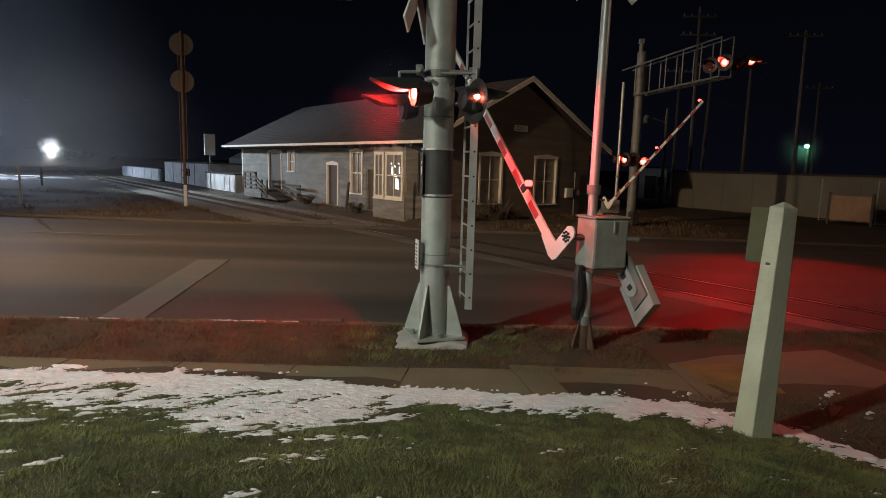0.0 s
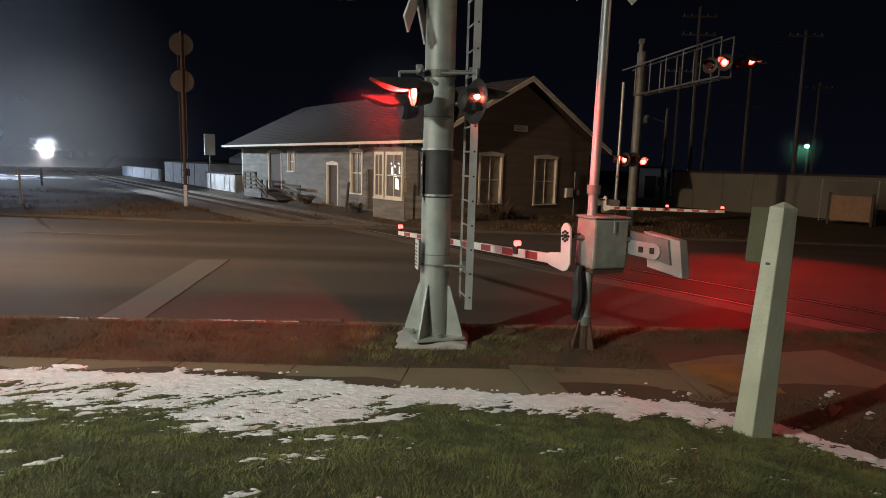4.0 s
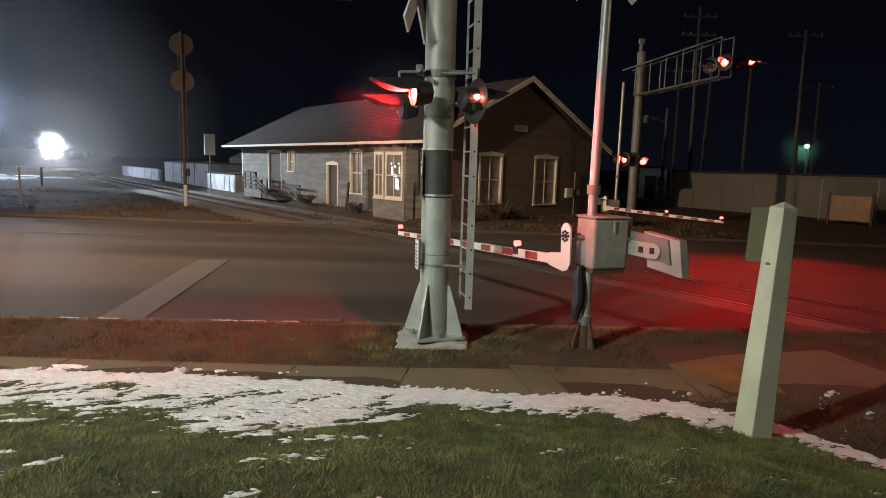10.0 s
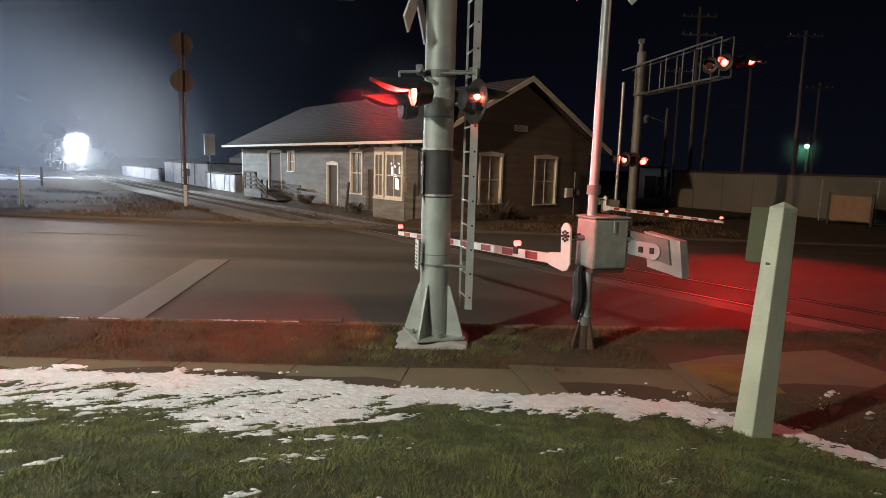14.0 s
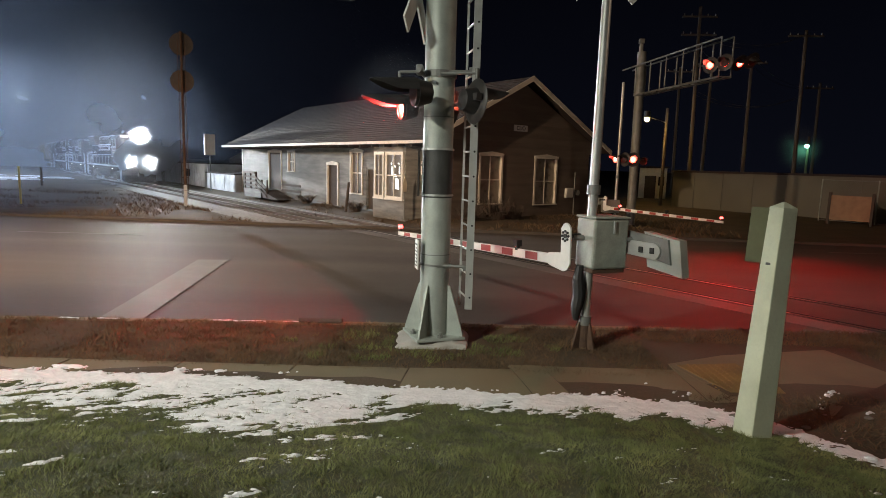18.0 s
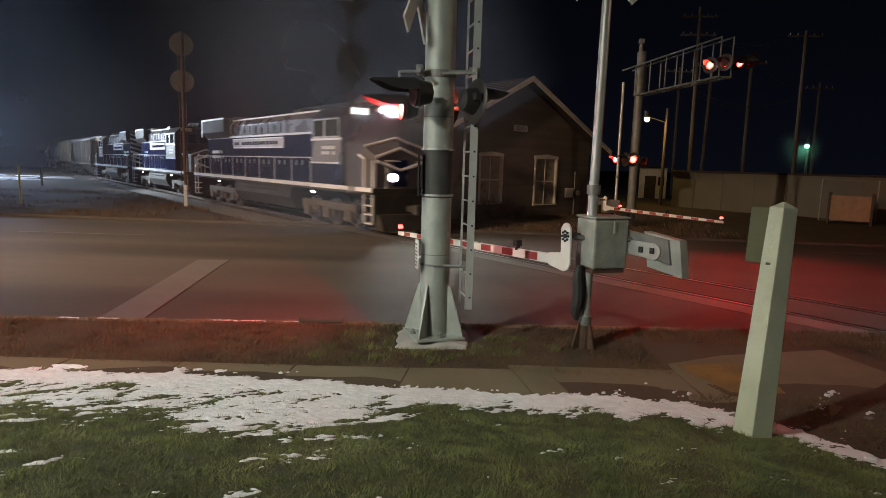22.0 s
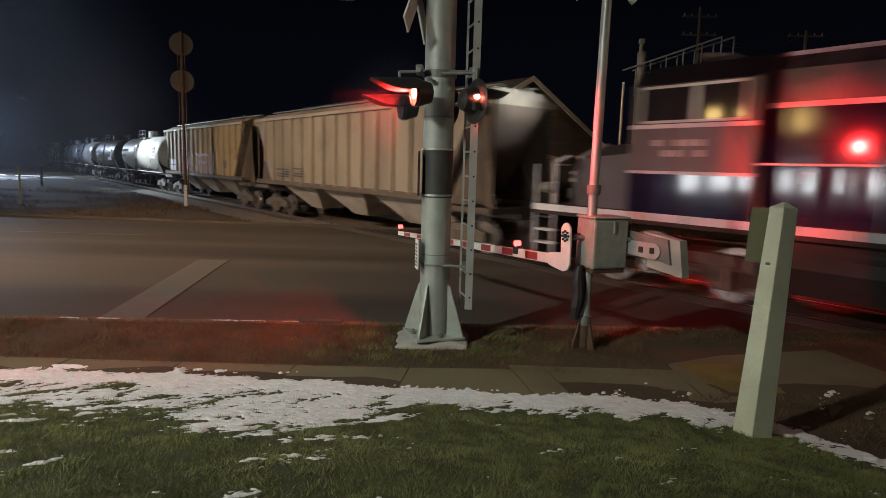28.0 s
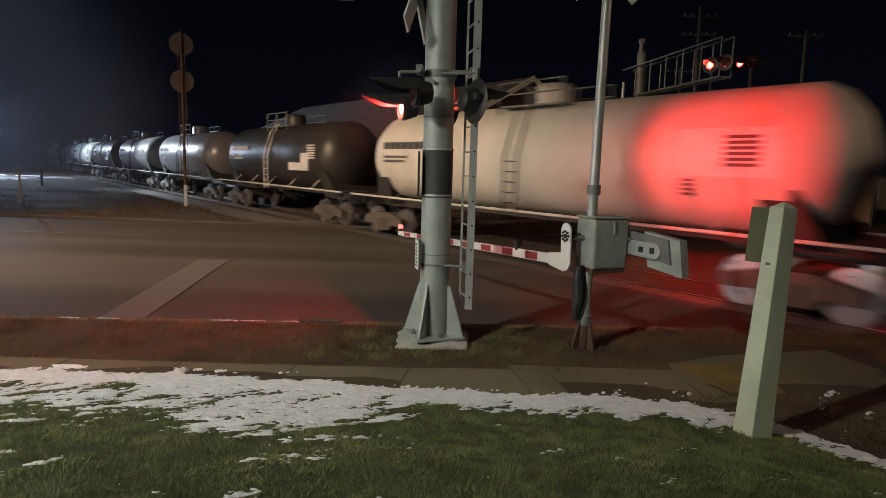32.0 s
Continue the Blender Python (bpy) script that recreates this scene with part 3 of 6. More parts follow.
def wheelset(parent, x, r, name="wheel"):
    for side in (-1, 1):
        bm = B()
        tube(bm, (x, side * 0.70, r), (x, side * 0.83, r), r + 0.0, r, 24)
        tube(bm, (x, side * 0.68, r), (x, side * 0.71, r), r + 0.03, r + 0.03, 24)
        tube(bm, (x, side * 0.83, r), (x, side * 0.86, r), r * 0.82, r * 0.80, 24)
        tube(bm, (x, side * 0.85, r), (x, side * 0.95, r), 0.14, 0.12, 12)
        part("wheel", bm, "tread", parent, "", True)


def truck(parent, x, axles, gap, r, loco=False):
    bm = B()
    half = gap * (axles - 1) / 2
    for side in (-1, 1):
        y = side * 1.05
        if loco:
            box(bm, x - half - 0.55, x + half + 0.55, y - 0.09, y + 0.09, r + 0.12, r + 0.42, bevel=0.03)
            for k in range(axles):
                c = x - half + k * gap
                box(bm, c - 0.22, c + 0.22, y - 0.14, y + 0.16, r - 0.24, r + 0.2, bevel=0.03)
                for o in (-0.42, 0.42):
                    tube(bm, (c + o, y, r - 0.12), (c + o, y, r + 0.2), 0.10, 0.10, 8)
            tube(bm, (x - 0.9, y * 1.15, r + 0.1), (x - 0.45, y * 1.15, r + 0.1), 0.12, 0.12, 10)
        else:
            prism(bm, [(x - half - 0.28, r - 0.1), (x - half - 0.28, r + 0.16), (x - 0.42, r + 0.34), (x + 0.42, r + 0.34), (x + half + 0.28, r + 0.16), (x + half + 0.28, r - 0.1), (x + half - 0.3, r - 0.06), (x + 0.36, r - 0.26), (x - 0.36, r - 0.26), (x - half + 0.3, r - 0.06)], "y", y - 0.08, y + 0.08)
            for o in (-0.2, 0.0, 0.2):
                tube(bm, (x + o, y * 1.06, r - 0.2), (x + o, y * 1.06, r + 0.14), 0.08, 0.08, 8)
    box(bm, x - 0.3, x + 0.3, -1.0, 1.0, r - 0.05, r + 0.3)
    f = part("truck_frame", bm, "truck", parent)
    for k in range(axles):
        wheelset(parent, x - half + k * gap, r)
    return f


def coupler(parent, x, d):
    bm = B()
    box(bm, min(x, x + 0.55 * d), max(x, x + 0.55 * d), -0.11, 0.11, 0.78, 1.0, bevel=0.02)
    box(bm, min(x + 0.5 * d, x + 0.8 * d), max(x + 0.5 * d, x + 0.8 * d), -0.2, 0.17, 0.70, 1.06, bevel=0.05)
    part("coupler", bm, "under", parent)
    bm = B()
    tube(bm, (x + 0.1 * d, 0.35, 0.95), (x + 0.45 * d, 0.3, 0.55), 0.025, 0.025, 6)
    tube(bm, (x + 0.45 * d, 0.3, 0.55), (x + 0.8 * d, 0.2, 0.62), 0.025, 0.025, 6)
    part("air_hose", bm, "steel_wire", parent)


def bars(parent, x0, x1, y, z0, z1, rows, cols, material, seed, fill=0.75, name="lettering"):
    """Unreadable writing as plain bars on a side wall."""
    rng = random.Random(seed)
    dz, dx = (z1 - z0) / rows, (x1 - x0) / cols
    first = None
    for i in range(rows):
        for j in range(cols):
            if rng.random() < fill:
                m = pose(x0 + dx * (j + 0.5), y, z0 + dz * (i + 0.5))
                if first is None:
                    bm = B()
                    box(bm, -0.37 * dx, 0.37 * dx, -0.006, 0.006, -0.3 * dz, 0.3 * dz)
                    first = part(name, bm, material, parent, "", False, m)
                else:
                    share(first, parent, m)
    return first


def loco(label, length, axles, wide_nose, lit, chevron_rear, seed):
    """A hood-unit locomotive, front towards +x, origin on the rails at mid length. length: between the end plates."""
    car = thing("locomotive", pose(0, 0, 0), label, "locomotive", "locomotives of the train")
    h = length / 2
    hood_r = -h + 1.15
    cab_f = h - (2.2 if wide_nose else 2.6)
    cab_r = cab_f - 2.5
    r = 0.51
    gap = 1.75 if axles == 3 else 2.74
    tx = h - 4.0 if axles == 3 else h - 3.3
    for sgn in (-1, 1):
        truck(car, sgn * tx, axles, gap, r, True)
        coupler(car, sgn * h, sgn)
    bm = B()
    box(bm, -h, h, -1.5, 1.5, 1.38, 1.60, bevel=0.01)
    part("frame", bm, "under", car)
    for y in (-1.515, 1.515):
        bm = B()
        n = int(length / 0.95)
        for k in range(n):
            box(bm, -h + k * length / n + 0.02, -h + (k + 1) * length / n - 0.02, y - 0.012, y + 0.012, 1.47, 1.62)
        part("sill_stripe", bm, "stripe", car, "white reflective sill stripe")
    # fuel tank and gear under the frame
    bm = B()
    prism(bm, [(-1.35, 1.36), (-1.42, 0.9), (-1.15, 0.42), (1.15, 0.42), (1.42, 0.9), (1.35, 1.36)], "x", -tx + (2.9 if axles == 3 else 2.4), tx - (2.9 if axles == 3 else 2.4))
    part("fuel_tank", bm, "under", car, "black fuel tank under the frame")
    bm = B()
    for sgn in (-1, 1):
        tube(bm, (-2.0, sgn * 1.3, 1.2), (2.0, sgn * 1.3, 1.2), 0.13, 0.13, 12)
    part("air_reservoir", bm, "under", car)
    # long hood: lower navy, upper grey, with a chamfered roof
    bm = B()
    box(bm, hood_r, cab_r, -0.98, 0.98, 1.60, 3.62)
    part("long_hood", bm, "navy", car, "navy blue long hood")
    bm = B()
    prism(bm, [(-0.98, 3.62), (-0.98, 4.25), (-0.75, 4.52), (0.75, 4.52), (0.98, 4.25), (0.98, 3.62)], "x", hood_r + (3.9 if axles == 3 else 2.9), cab_r)
    part("upper_hood", bm, "hood_grey", car, "grey upper hood")
    xr1 = hood_r + (3.9 if axles == 3 else 2.9)
    bm = B()
    prism(bm, [(-1.02, 3.62), (-1.32, 3.95), (-1.32, 4.62), (1.32, 4.62), (1.32, 3.95), (1.02, 3.62)], "x", hood_r, xr1)
    rad = part("radiator", bm, "black", car, "black flared radiator section")
    for y in (-1.335, 1.335):
        bm = B()
        for k in range(9):
            box(bm, hood_r + 0.15, xr1 - 0.15, y - 0.012, y + 0.012, 4.0 + k * 0.065, 4.03 + k * 0.065)
        part("grille", bm, "under", rad)
    for y in (-1.0, 1.0):
        bm = B()
        box(bm, hood_r, cab_r, y - 0.012, y + 0.012, 3.60, 3.69)
        part("stripe", bm, "stripe", car, "thin white stripe")
        bm = B()
        yy = y * 1.33
        box(bm, hood_r, xr1, yy - 0.012, yy + 0.012, 4.60, 4.68)
        box(bm, hood_r - 0.012, hood_r + 0.09, yy - 0.013, yy + 0.013, 3.7, 4.6)
        part("stripe", bm, "stripe", car)
        bm = B()
        box(bm, xr1, cab_r - 0.1, y * 0.79 - 0.012, y * 0.79 + 0.012, 4.50, 4.57)
        part("stripe", bm, "stripe", car)
        # hood doors
        n = int((cab_r - hood_r - 0.4) / 0.62)
        for k in range(n):
            x0 = hood_r + 0.25 + k * 0.62
            bm = B()
            box(bm, x0, x0 + 0.57, y - 0.018, y + 0.018, 1.75, 3.02, bevel=0.008)
            d = part("hood_door", bm, "navy", car)
            bm = B()
            box(bm, x0 + 0.48, x0 + 0.52, y * 1.03 - 0.012, y * 1.03 + 0.012, 2.3, 2.5)
            part("latch", bm, "alu" if k % 3 else "black", d)
        # lettering panel as plain bars, and smaller bars behind
        px0 = xr1 + 0.6
        pw = 6.6 if axles == 3 else 4.6
        bm = B()
        box(bm, px0 + 0.03, px0 + pw - 0.03, y * 1.012 - 0.012, y * 1.012 + 0.012, 3.09, 3.50)
        sp = part("sign_panel", bm, "letter_panel", car, "pale grey panel under the lettering bars")
        bm = B()
        for a0, a1, b0, b1 in ((0, pw, 3.05, 3.10), (0, pw, 3.49, 3.54), (0, 0.03, 3.09, 3.49), (pw - 0.03, pw, 3.09, 3.49)):
            box(bm, px0 + a0, px0 + a1, y * 1.012 - 0.014, y * 1.012 + 0.014, b0, b1)
        part("panel_edge", bm, "stripe", sp, "white edge round the panel")
        # louvred openings above the panel, between lighter posts
        for k in range(8 if axles == 3 else 5):
            bm = B()
            x = px0 + 0.35 + k * 0.78
            box(bm, x, x + 0.56, y * 1.0 - 0.016, y * 1.0 + 0.016, 3.74, 4.16)
            lv = part("louvre", bm, "black", car, "dark louvred opening")
            bm = B()
            for j in range(4):
                box(bm, x + 0.03, x + 0.53, y * 1.0 - 0.024, y * 1.0 + 0.024, 3.79 + j * 0.095, 3.82 + j * 0.095)
            part("slats", bm, "hood_grey", lv)
        bars(car, px0 + 0.2, px0 + (6.4 if axles == 3 else 4.4), y * 1.012 + (0.015 if y > 0 else -0.015), 3.15, 3.43, 1, 17, "navy", seed, 0.9)
        bars(car, hood_r + 0.9, hood_r + 2.9, y * 1.012 + (0.012 if y > 0 else -0.012), 2.45, 3.0, 2, 9, "mark_pale", seed + 1, 0.7)
    # roof gear
    for k in range(3 if axles == 3 else 2):
        bm = B()
        x = hood_r + 0.8 + k * 1.25
        tube(bm, (x, 0, 4.6), (x, 0, 4.78), 0.56, 0.56, 20)
        tube(bm, (x, 0, 4.78), (x, 0, 4.80), 0.50, 0.2, 20)
        part("roof_fan", bm, "under", car, "", True)
    bm = B()
    box(bm, cab_r - 4.2, cab_r - 3.2, -0.35, 0.35, 4.5, 4.80, bevel=0.04)
    part("exhaust_stack", bm, "black", car)
    bm = B()
    for k in range(4):
        x = xr1 + 0.7 + k * 0.85
        tube(bm, (x, 0, 4.5), (x, 0, 4.63), 0.32, 0.32, 14)
    part("roof_hatch", bm, "upper", car)
    bm = B()
    for k in range(3):
        tube(bm, (cab_f - 1.2, -0.2 + 0.2 * k, 4.78), (cab_f - 0.75 + 0.05 * k, -0.2 + 0.2 * k, 4.80), 0.03, 0.09, 10)
    box(bm, cab_f - 1.25, cab_f - 1.15, -0.28, 0.28, 4.55, 4.8)
    part("horn", bm, "galv_dark", car)
    # cab
    bm = B()
    w = 1.48
    prism(bm, [(-w, 1.6), (-w, 4.12), (-1.05, 4.52), (0, 4.62), (1.05, 4.52), (w, 4.12), (w, 1.6)], "x", cab_r, cab_f)
    cab = part("cab", bm, "upper", car, "dark grey cab")
    for y in (-w, w):
        bm = B()
        t = 0.014 if y > 0 else -0.014
        box(bm, cab_r + 0.02, cab_f - 0.02, min(y, y + t), max(y, y + t), 1.62, 2.45)
        part("lower_panel", bm, "navy", cab)
        bm = B()
        prism(bm, [(cab_r, 2.45), (cab_r + 0.35, 3.28), (cab_f - 0.02, 3.28), (cab_f - 0.02, 2.45)], "y", y, y + t)
        part("number_panel", bm, "panel", cab, "cream panel below the cab window")
        bars(cab, cab_f - 1.6, cab_f - 0.5, y + t, 2.7, 3.1, 2, 5, "mark_pale", seed + 3, 0.8, "number_bar")
        bm = B()
        box(bm, cab_r, cab_f, min(y, y + t * 1.4), max(y, y + t * 1.4), 3.28, 3.36)
        box(bm, cab_r, cab_f, min(y, y + t * 1.4), max(y, y + t * 1.4), 2.40, 2.46)
        part("stripe", bm, "stripe", cab)
        for x0, x1 in ((cab_r + 0.25, cab_r + 1.1), (cab_r + 1.2, cab_f - 0.25)):
            bm = B()
            box(bm, x0, x1, min(y, y + t), max(y, y + t), 3.42, 4.05)
            win = part("window", bm, "glass", cab)
            bm = B()
            for a, b, c, d in ((x0 - 0.05, x1 + 0.05, 3.38, 3.43), (x0 - 0.05, x1 + 0.05, 4.04, 4.09), (x0 - 0.05, x0, 3.43, 4.04), (x1, x1 + 0.05, 3.43, 4.04)):
                box(bm, a, b, min(y, y + t * 2), max(y, y + t * 2), c, d)
            part("window_frame", bm, "alu", win)
    for y0, y1 in ((-1.2, -0.15), (0.15, 1.2)):
        bm = B()
        box(bm, cab_f - 0.005, cab_f + 0.012, y0, y1, 3.5, 4.05)
        part("windscreen", bm, "glass", cab)
    # nose
    nz, nw = (3.38, 1.30) if wide_nose else (3.05, 0.95)
    ne = h - 0.55
    bm = B()
    ring(bm, [[(cab_f, -nw, 1.6), (cab_f, -nw, nz - 0.2), (cab_f, 0, nz + 0.1), (cab_f, nw, nz - 0.2), (cab_f, nw, 1.6)],
              [(ne - 0.35, -nw, 1.6), (ne - 0.35, -nw, nz - 0.35), (ne - 0.35, 0, nz - 0.02), (ne - 0.35, nw, nz - 0.35), (ne - 0.35, nw, 1.6)],
              [(ne, -nw * 0.78, 1.6), (ne, -nw * 0.78, nz - 0.7), (ne, 0, nz - 0.35), (ne, nw * 0.78, nz - 0.7), (ne, nw * 0.78, 1.6)]])
    nose = part("nose", bm, "nose_grey", car, "grimy grey nose with white edging")
    bm = B()
    for sgn in (-1, 1):
        tube(bm, (ne + 0.01, 0, nz - 0.36), (ne + 0.01, sgn * nw * 0.78, nz - 0.70), 0.05, 0.05, 6)
        tube(bm, (ne - 0.33, 0, nz), (ne - 0.33, sgn * nw, nz - 0.34), 0.05, 0.05, 6)
        tube(bm, (ne + 0.01, 0, nz - 1.15), (ne + 0.01, sgn * nw * 0.78, nz - 0.85), 0.06, 0.06, 6)
    part("nose_stripe", bm, "stripe", nose, "white angled nose stripes")
    bm = B()
    box(bm, ne - 0.02, ne + 0.03, -0.32, 0.32, 1.65, 2.6, bevel=0.02)
    part("nose_door", bm, "navy", nose)
    # headlight pair above the windscreen, number boards
    bm = B()
    box(bm, cab_f - 0.05, cab_f + 0.10, -0.34, 0.34, 4.22, 4.60, bevel=0.04)
    hl = part("headlight_casing", bm, "black", car)
    for y in (-0.16, 0.16):
        bm = B()
        tube(bm, (cab_f + 0.09, y, 4.42), (cab_f + 0.13, y, 4.42), 0.085, 0.075, 16)
        lens = part("headlight", bm, "headlight" if lit else ("rear_light" if chevron_rear else "lamp_glass"), hl, "headlight lens")
        # tube added to keep the headlight's beam narrow
        bm = B()
        tube(bm, (cab_f + 0.08, y, 4.42), (cab_f + 0.70, y, 4.42), 0.105, 0.110, 20, False)
        part("beam_tube", bm, "black", hl, "added tube that narrows the headlight's beam")
    for y in (-0.75, 0.75):
        bm = B()
        box(bm, cab_f - 0.02, cab_f + 0.06, y - 0.35, y + 0.35, 4.24, 4.46)
        part("number_board", bm, "shop_glow" if lit else "mark_pale", car, "small number board")
    for y in (-0.82, 0.82):
        bm = B()
        tube(bm, (h - 0.12, y, 1.98), (h + 0.03, y, 1.98), 0.16, 0.16, 14)
        dl = part("ditch_light_casing", bm, "black", car)
        bm = B()
        tube(bm, (h + 0.025, y, 1.98), (h + 0.05, y, 1.98), 0.125, 0.115, 14)
        part("ditch_light", bm, "ditch" if lit else "lamp_glass", dl, "ditch light lens")
        # another added tube, to cut the ditch light's sideways spill
        bm = B()
        tube(bm, (h + 0.0, y, 1.98), (h + 0.26, y, 1.98), 0.135, 0.135, 20, False)
        part("beam_tube", bm, "alu", dl)
    for sgn in (-1, 1):
        for x in (tx - 0.6,):
            bm = B()
            box(bm, sgn * x - 0.10, sgn * x + 0.10, -1.50, -1.44, 1.24, 1.31)
            part("ground_light", bm, "step_light", car, "small ground light under the sill")
    # plow, end plates, steps, rails
    for sgn in (-1, 1):
        bm = B()
        prism(bm, [(-1.45, 1.38), (-1.45, 0.35), (-1.2, 0.16), (1.2, 0.16), (1.45, 0.35), (1.45, 1.38)], "x", sgn * h - 0.06, sgn * h + 0.06)
        part("pilot_plate", bm, "under", car)
        bm = B()
        ring(bm, [[(sgn * (h + 0.07), -1.4, 0.2), (sgn * (h + 0.07), -1.4, 0.72), (sgn * (h + 0.07), 1.4, 0.72), (sgn * (h + 0.07), 1.4, 0.2)],
                  [(sgn * (h + 0.32), -1.25, 0.14), (sgn * (h + 0.14), -1.3, 0.70), (sgn * (h + 0.14), 1.3, 0.70), (sgn * (h + 0.32), 1.25, 0.14)]])
        part("snow_plow", bm, "under", car)
        for y in (-1.36, 1.36):
            for k in range(4):
                bm = B()
                box(bm, sgn * (h - 0.55), sgn * (h - 0.1), y - 0.14, y + 0.14, 0.36 + 0.31 * k, 0.40 + 0.31 * k)
                part("step", bm, "stripe" if k < 3 else "under", car, "step with a pale edge")
            bm = B()
            for pts in (((h - 0.62, 0.4), (h - 0.62, 2.6), (h - 1.0, 2.75)), ((h - 0.04, 0.4), (h - 0.04, 2.3), (h - 0.04, 2.55))):
                for (xa, za), (xb, zb) in zip(pts, pts[1:]):
                    tube(bm, (sgn * xa, y * 1.08, za), (sgn * xb, y * 1.08, zb), 0.03, 0.03, 6)
            part("grab_rail", bm, "stripe", car, "white grab rail")
    for y in (-1.46, 1.46):
        bm = B()
        tube(bm, (hood_r - 0.3, y, 2.62), (cab_r - 0.05, y, 2.62), 0.022, 0.022, 6)
        part("handrail", bm, "stripe", car)
        n = int((cab_r - hood_r) / 1.7)
        for k in range(n + 1):
            bm = B()
            x = hood_r + 0.1 + k * (cab_r - hood_r - 0.2) / n
            tube(bm, (x, y, 1.6), (x, y, 2.62), 0.018, 0.018, 6)
            part("stanchion", bm, "alu", car)
    for sgn in (-1, 1):
        bm = B()
        for y in (-0.9, 0.9):
            tube(bm, (sgn * (h - 0.06), y, 1.6), (sgn * (h - 0.06), y, 2.55), 0.02, 0.02, 6)
        tube(bm, (sgn * (h - 0.06), -0.9, 2.55), (sgn * (h - 0.06), -0.35, 2.55), 0.02, 0.02, 6)
        tube(bm, (sgn * (h - 0.06), 0.9, 2.55), (sgn * (h - 0.06), 0.35, 2.55), 0.02, 0.02, 6)
        part("end_rail", bm, "stripe", car)
    if chevron_rear:
        for k in range(7):
            bm = B()
            z = 1.78 + k * 0.38
            for sgn in (-1, 1):
                prism(bm, [(0.0, z), (0.0, z + 0.17), (sgn * 1.0, z + 0.47), (sgn * 1.0, z + 0.30)], "x", hood_r - 0.03, hood_r - 0.005)
            part("chevron", bm, "stripe", car, "white chevron stripe on the hood end")
        bm = B()
        box(bm, hood_r - 0.05, hood_r - 0.03, -0.5, 0.5, 3.55, 3.8)
        part("number_board", bm, "mark_pale", car)
    return car


def hopper(label, length, material, rib, seed, graffiti=False):
    """A covered hopper wagon, front towards +x. length: over the end sills."""
    car = thing("hopper_wagon", pose(0, 0, 0), label, "freight wagon", "wagons of the train")
    h = length / 2
    for sgn in (-1, 1):
        truck(car, sgn * (h - 1.7), 2, 1.78, 0.46)
        coupler(car, sgn * h, sgn)
    bm = B()
    box(bm, -h, h, -0.35, 0.35, 1.0, 1.35)
    for sgn in (-1, 1):
        box(bm, sgn * h, sgn * (h - 1.6), -1.45, 1.45, 1.18, 1.34)
        for y in (-1.3, 1.3):
            tube(bm, (sgn * (h - 0.1), y, 1.3), (sgn * (h - 0.1), y, 4.2), 0.03, 0.03, 6)
            tube(bm, (sgn * (h - 0.5), y * 0.8, 1.3), (sgn * (h - 1.4), y * 0.8, 2.7), 0.05, 0.05, 6)
    part("end_frame", bm, "hopper_end", car, "dark end framing and walkway")
    b0 = h - 0.55
    bm = B()
    # body: a long box whose ends slope in below the eave
    w = 1.53
    sec = [(w, 1.55), (w, 4.28), (1.0, 4.56), (-1.0, 4.56), (-w, 4.28), (-w, 1.55)]
    rows = []
    for sgn in (-1, 1):
        cut = []
        for y, z in sec:
            x = b0 if z > 4.2 else b0 - 1.6
            cut.append((sgn * x, y, z))
        rows.append(cut)
    ring(bm, [rows[0], rows[1]])
    body = part("body", bm, material, car, "ribbed body with slope-sheet ends")
    # gusset plates at the overhanging ends, shaped to close the camera's view through
    for sgn in (-1, 1):
        for y in (-1.15, 1.15):
            bm = B()
            prism(bm, [(sgn * (b0 - 1.62), 1.56), (sgn * (b0 - 0.05), 4.1), (sgn * (h - 0.5), 4.1), (sgn * (h - 0.4), 2.7), (sgn * (h - 0.12), 1.34)], "y", y - 0.01, y + 0.01)
            part("end_gusset", bm, "hopper_end", car, "rusty dark end gusset plate")
    # slope sheets seen from the ends
    for sgn in (-1, 1):
        bm = B()
        ring(bm, [[(sgn * (b0 + 0.01), -1.45, 4.15), (sgn * (b0 + 0.01), 1.45, 4.15), (sgn * (b0 - 1.58), 1.45, 1.62), (sgn * (b0 - 1.58), -1.45, 1.62)],
                  [(sgn * (b0 + 0.05), -1.45, 4.15), (sgn * (b0 + 0.05), 1.45, 4.15), (sgn * (b0 - 1.52), 1.45, 1.60), (sgn * (b0 - 1.52), -1.45, 1.60)]])
        # rear sheet faces the yard light: body colour; unlit front is painted dark
        part("slope_sheet", bm, material if sgn < 0 else "hopper_end", body, "dirty slope sheet, painted darker at the unlit front end")
    n = 17
    for y in (-w - 0.05, w + 0.05):
        for k in range(n):
            u = k / (n - 1)
            x = -(b0 - 0.12) + u * 2 * (b0 - 0.12)
            over = max(0.0, abs(x) - (b0 - 1.6)) / 1.6
            z0 = 1.55 + over * 2.65
            if z0 > 4.1:
                continue
            bm = B()
            box(bm, x - 0.045, x + 0.045, y - 0.055, y + 0.055, z0, 4.26)
            part("rib", bm, rib, body)
            if k and k < n - 1 and over < 0.3 and abs(x + 2 * (b0 - 0.12) / (n - 1)) < b0 - 1.4:
                bm = B()
                ys = w if y > 0 else -w
                box(bm, x + 0.07, x + 2 * (b0 - 0.12) / (n - 1) - 0.07, ys - 0.008, ys + 0.008, 1.6, 4.18)
                part("side_sheet", bm, material, body)
        bm = B()
        box(bm, -b0, b0, y - 0.06, y + 0.06, 4.20, 4.32)
        part("top_chord", bm, material, body)
        bm = B()
        box(bm, -b0 + 0.1, b0 - 0.1, y - 0.05, y + 0.05, 1.42, 1.60)
        part("side_sill", bm, "hopper_end", body)
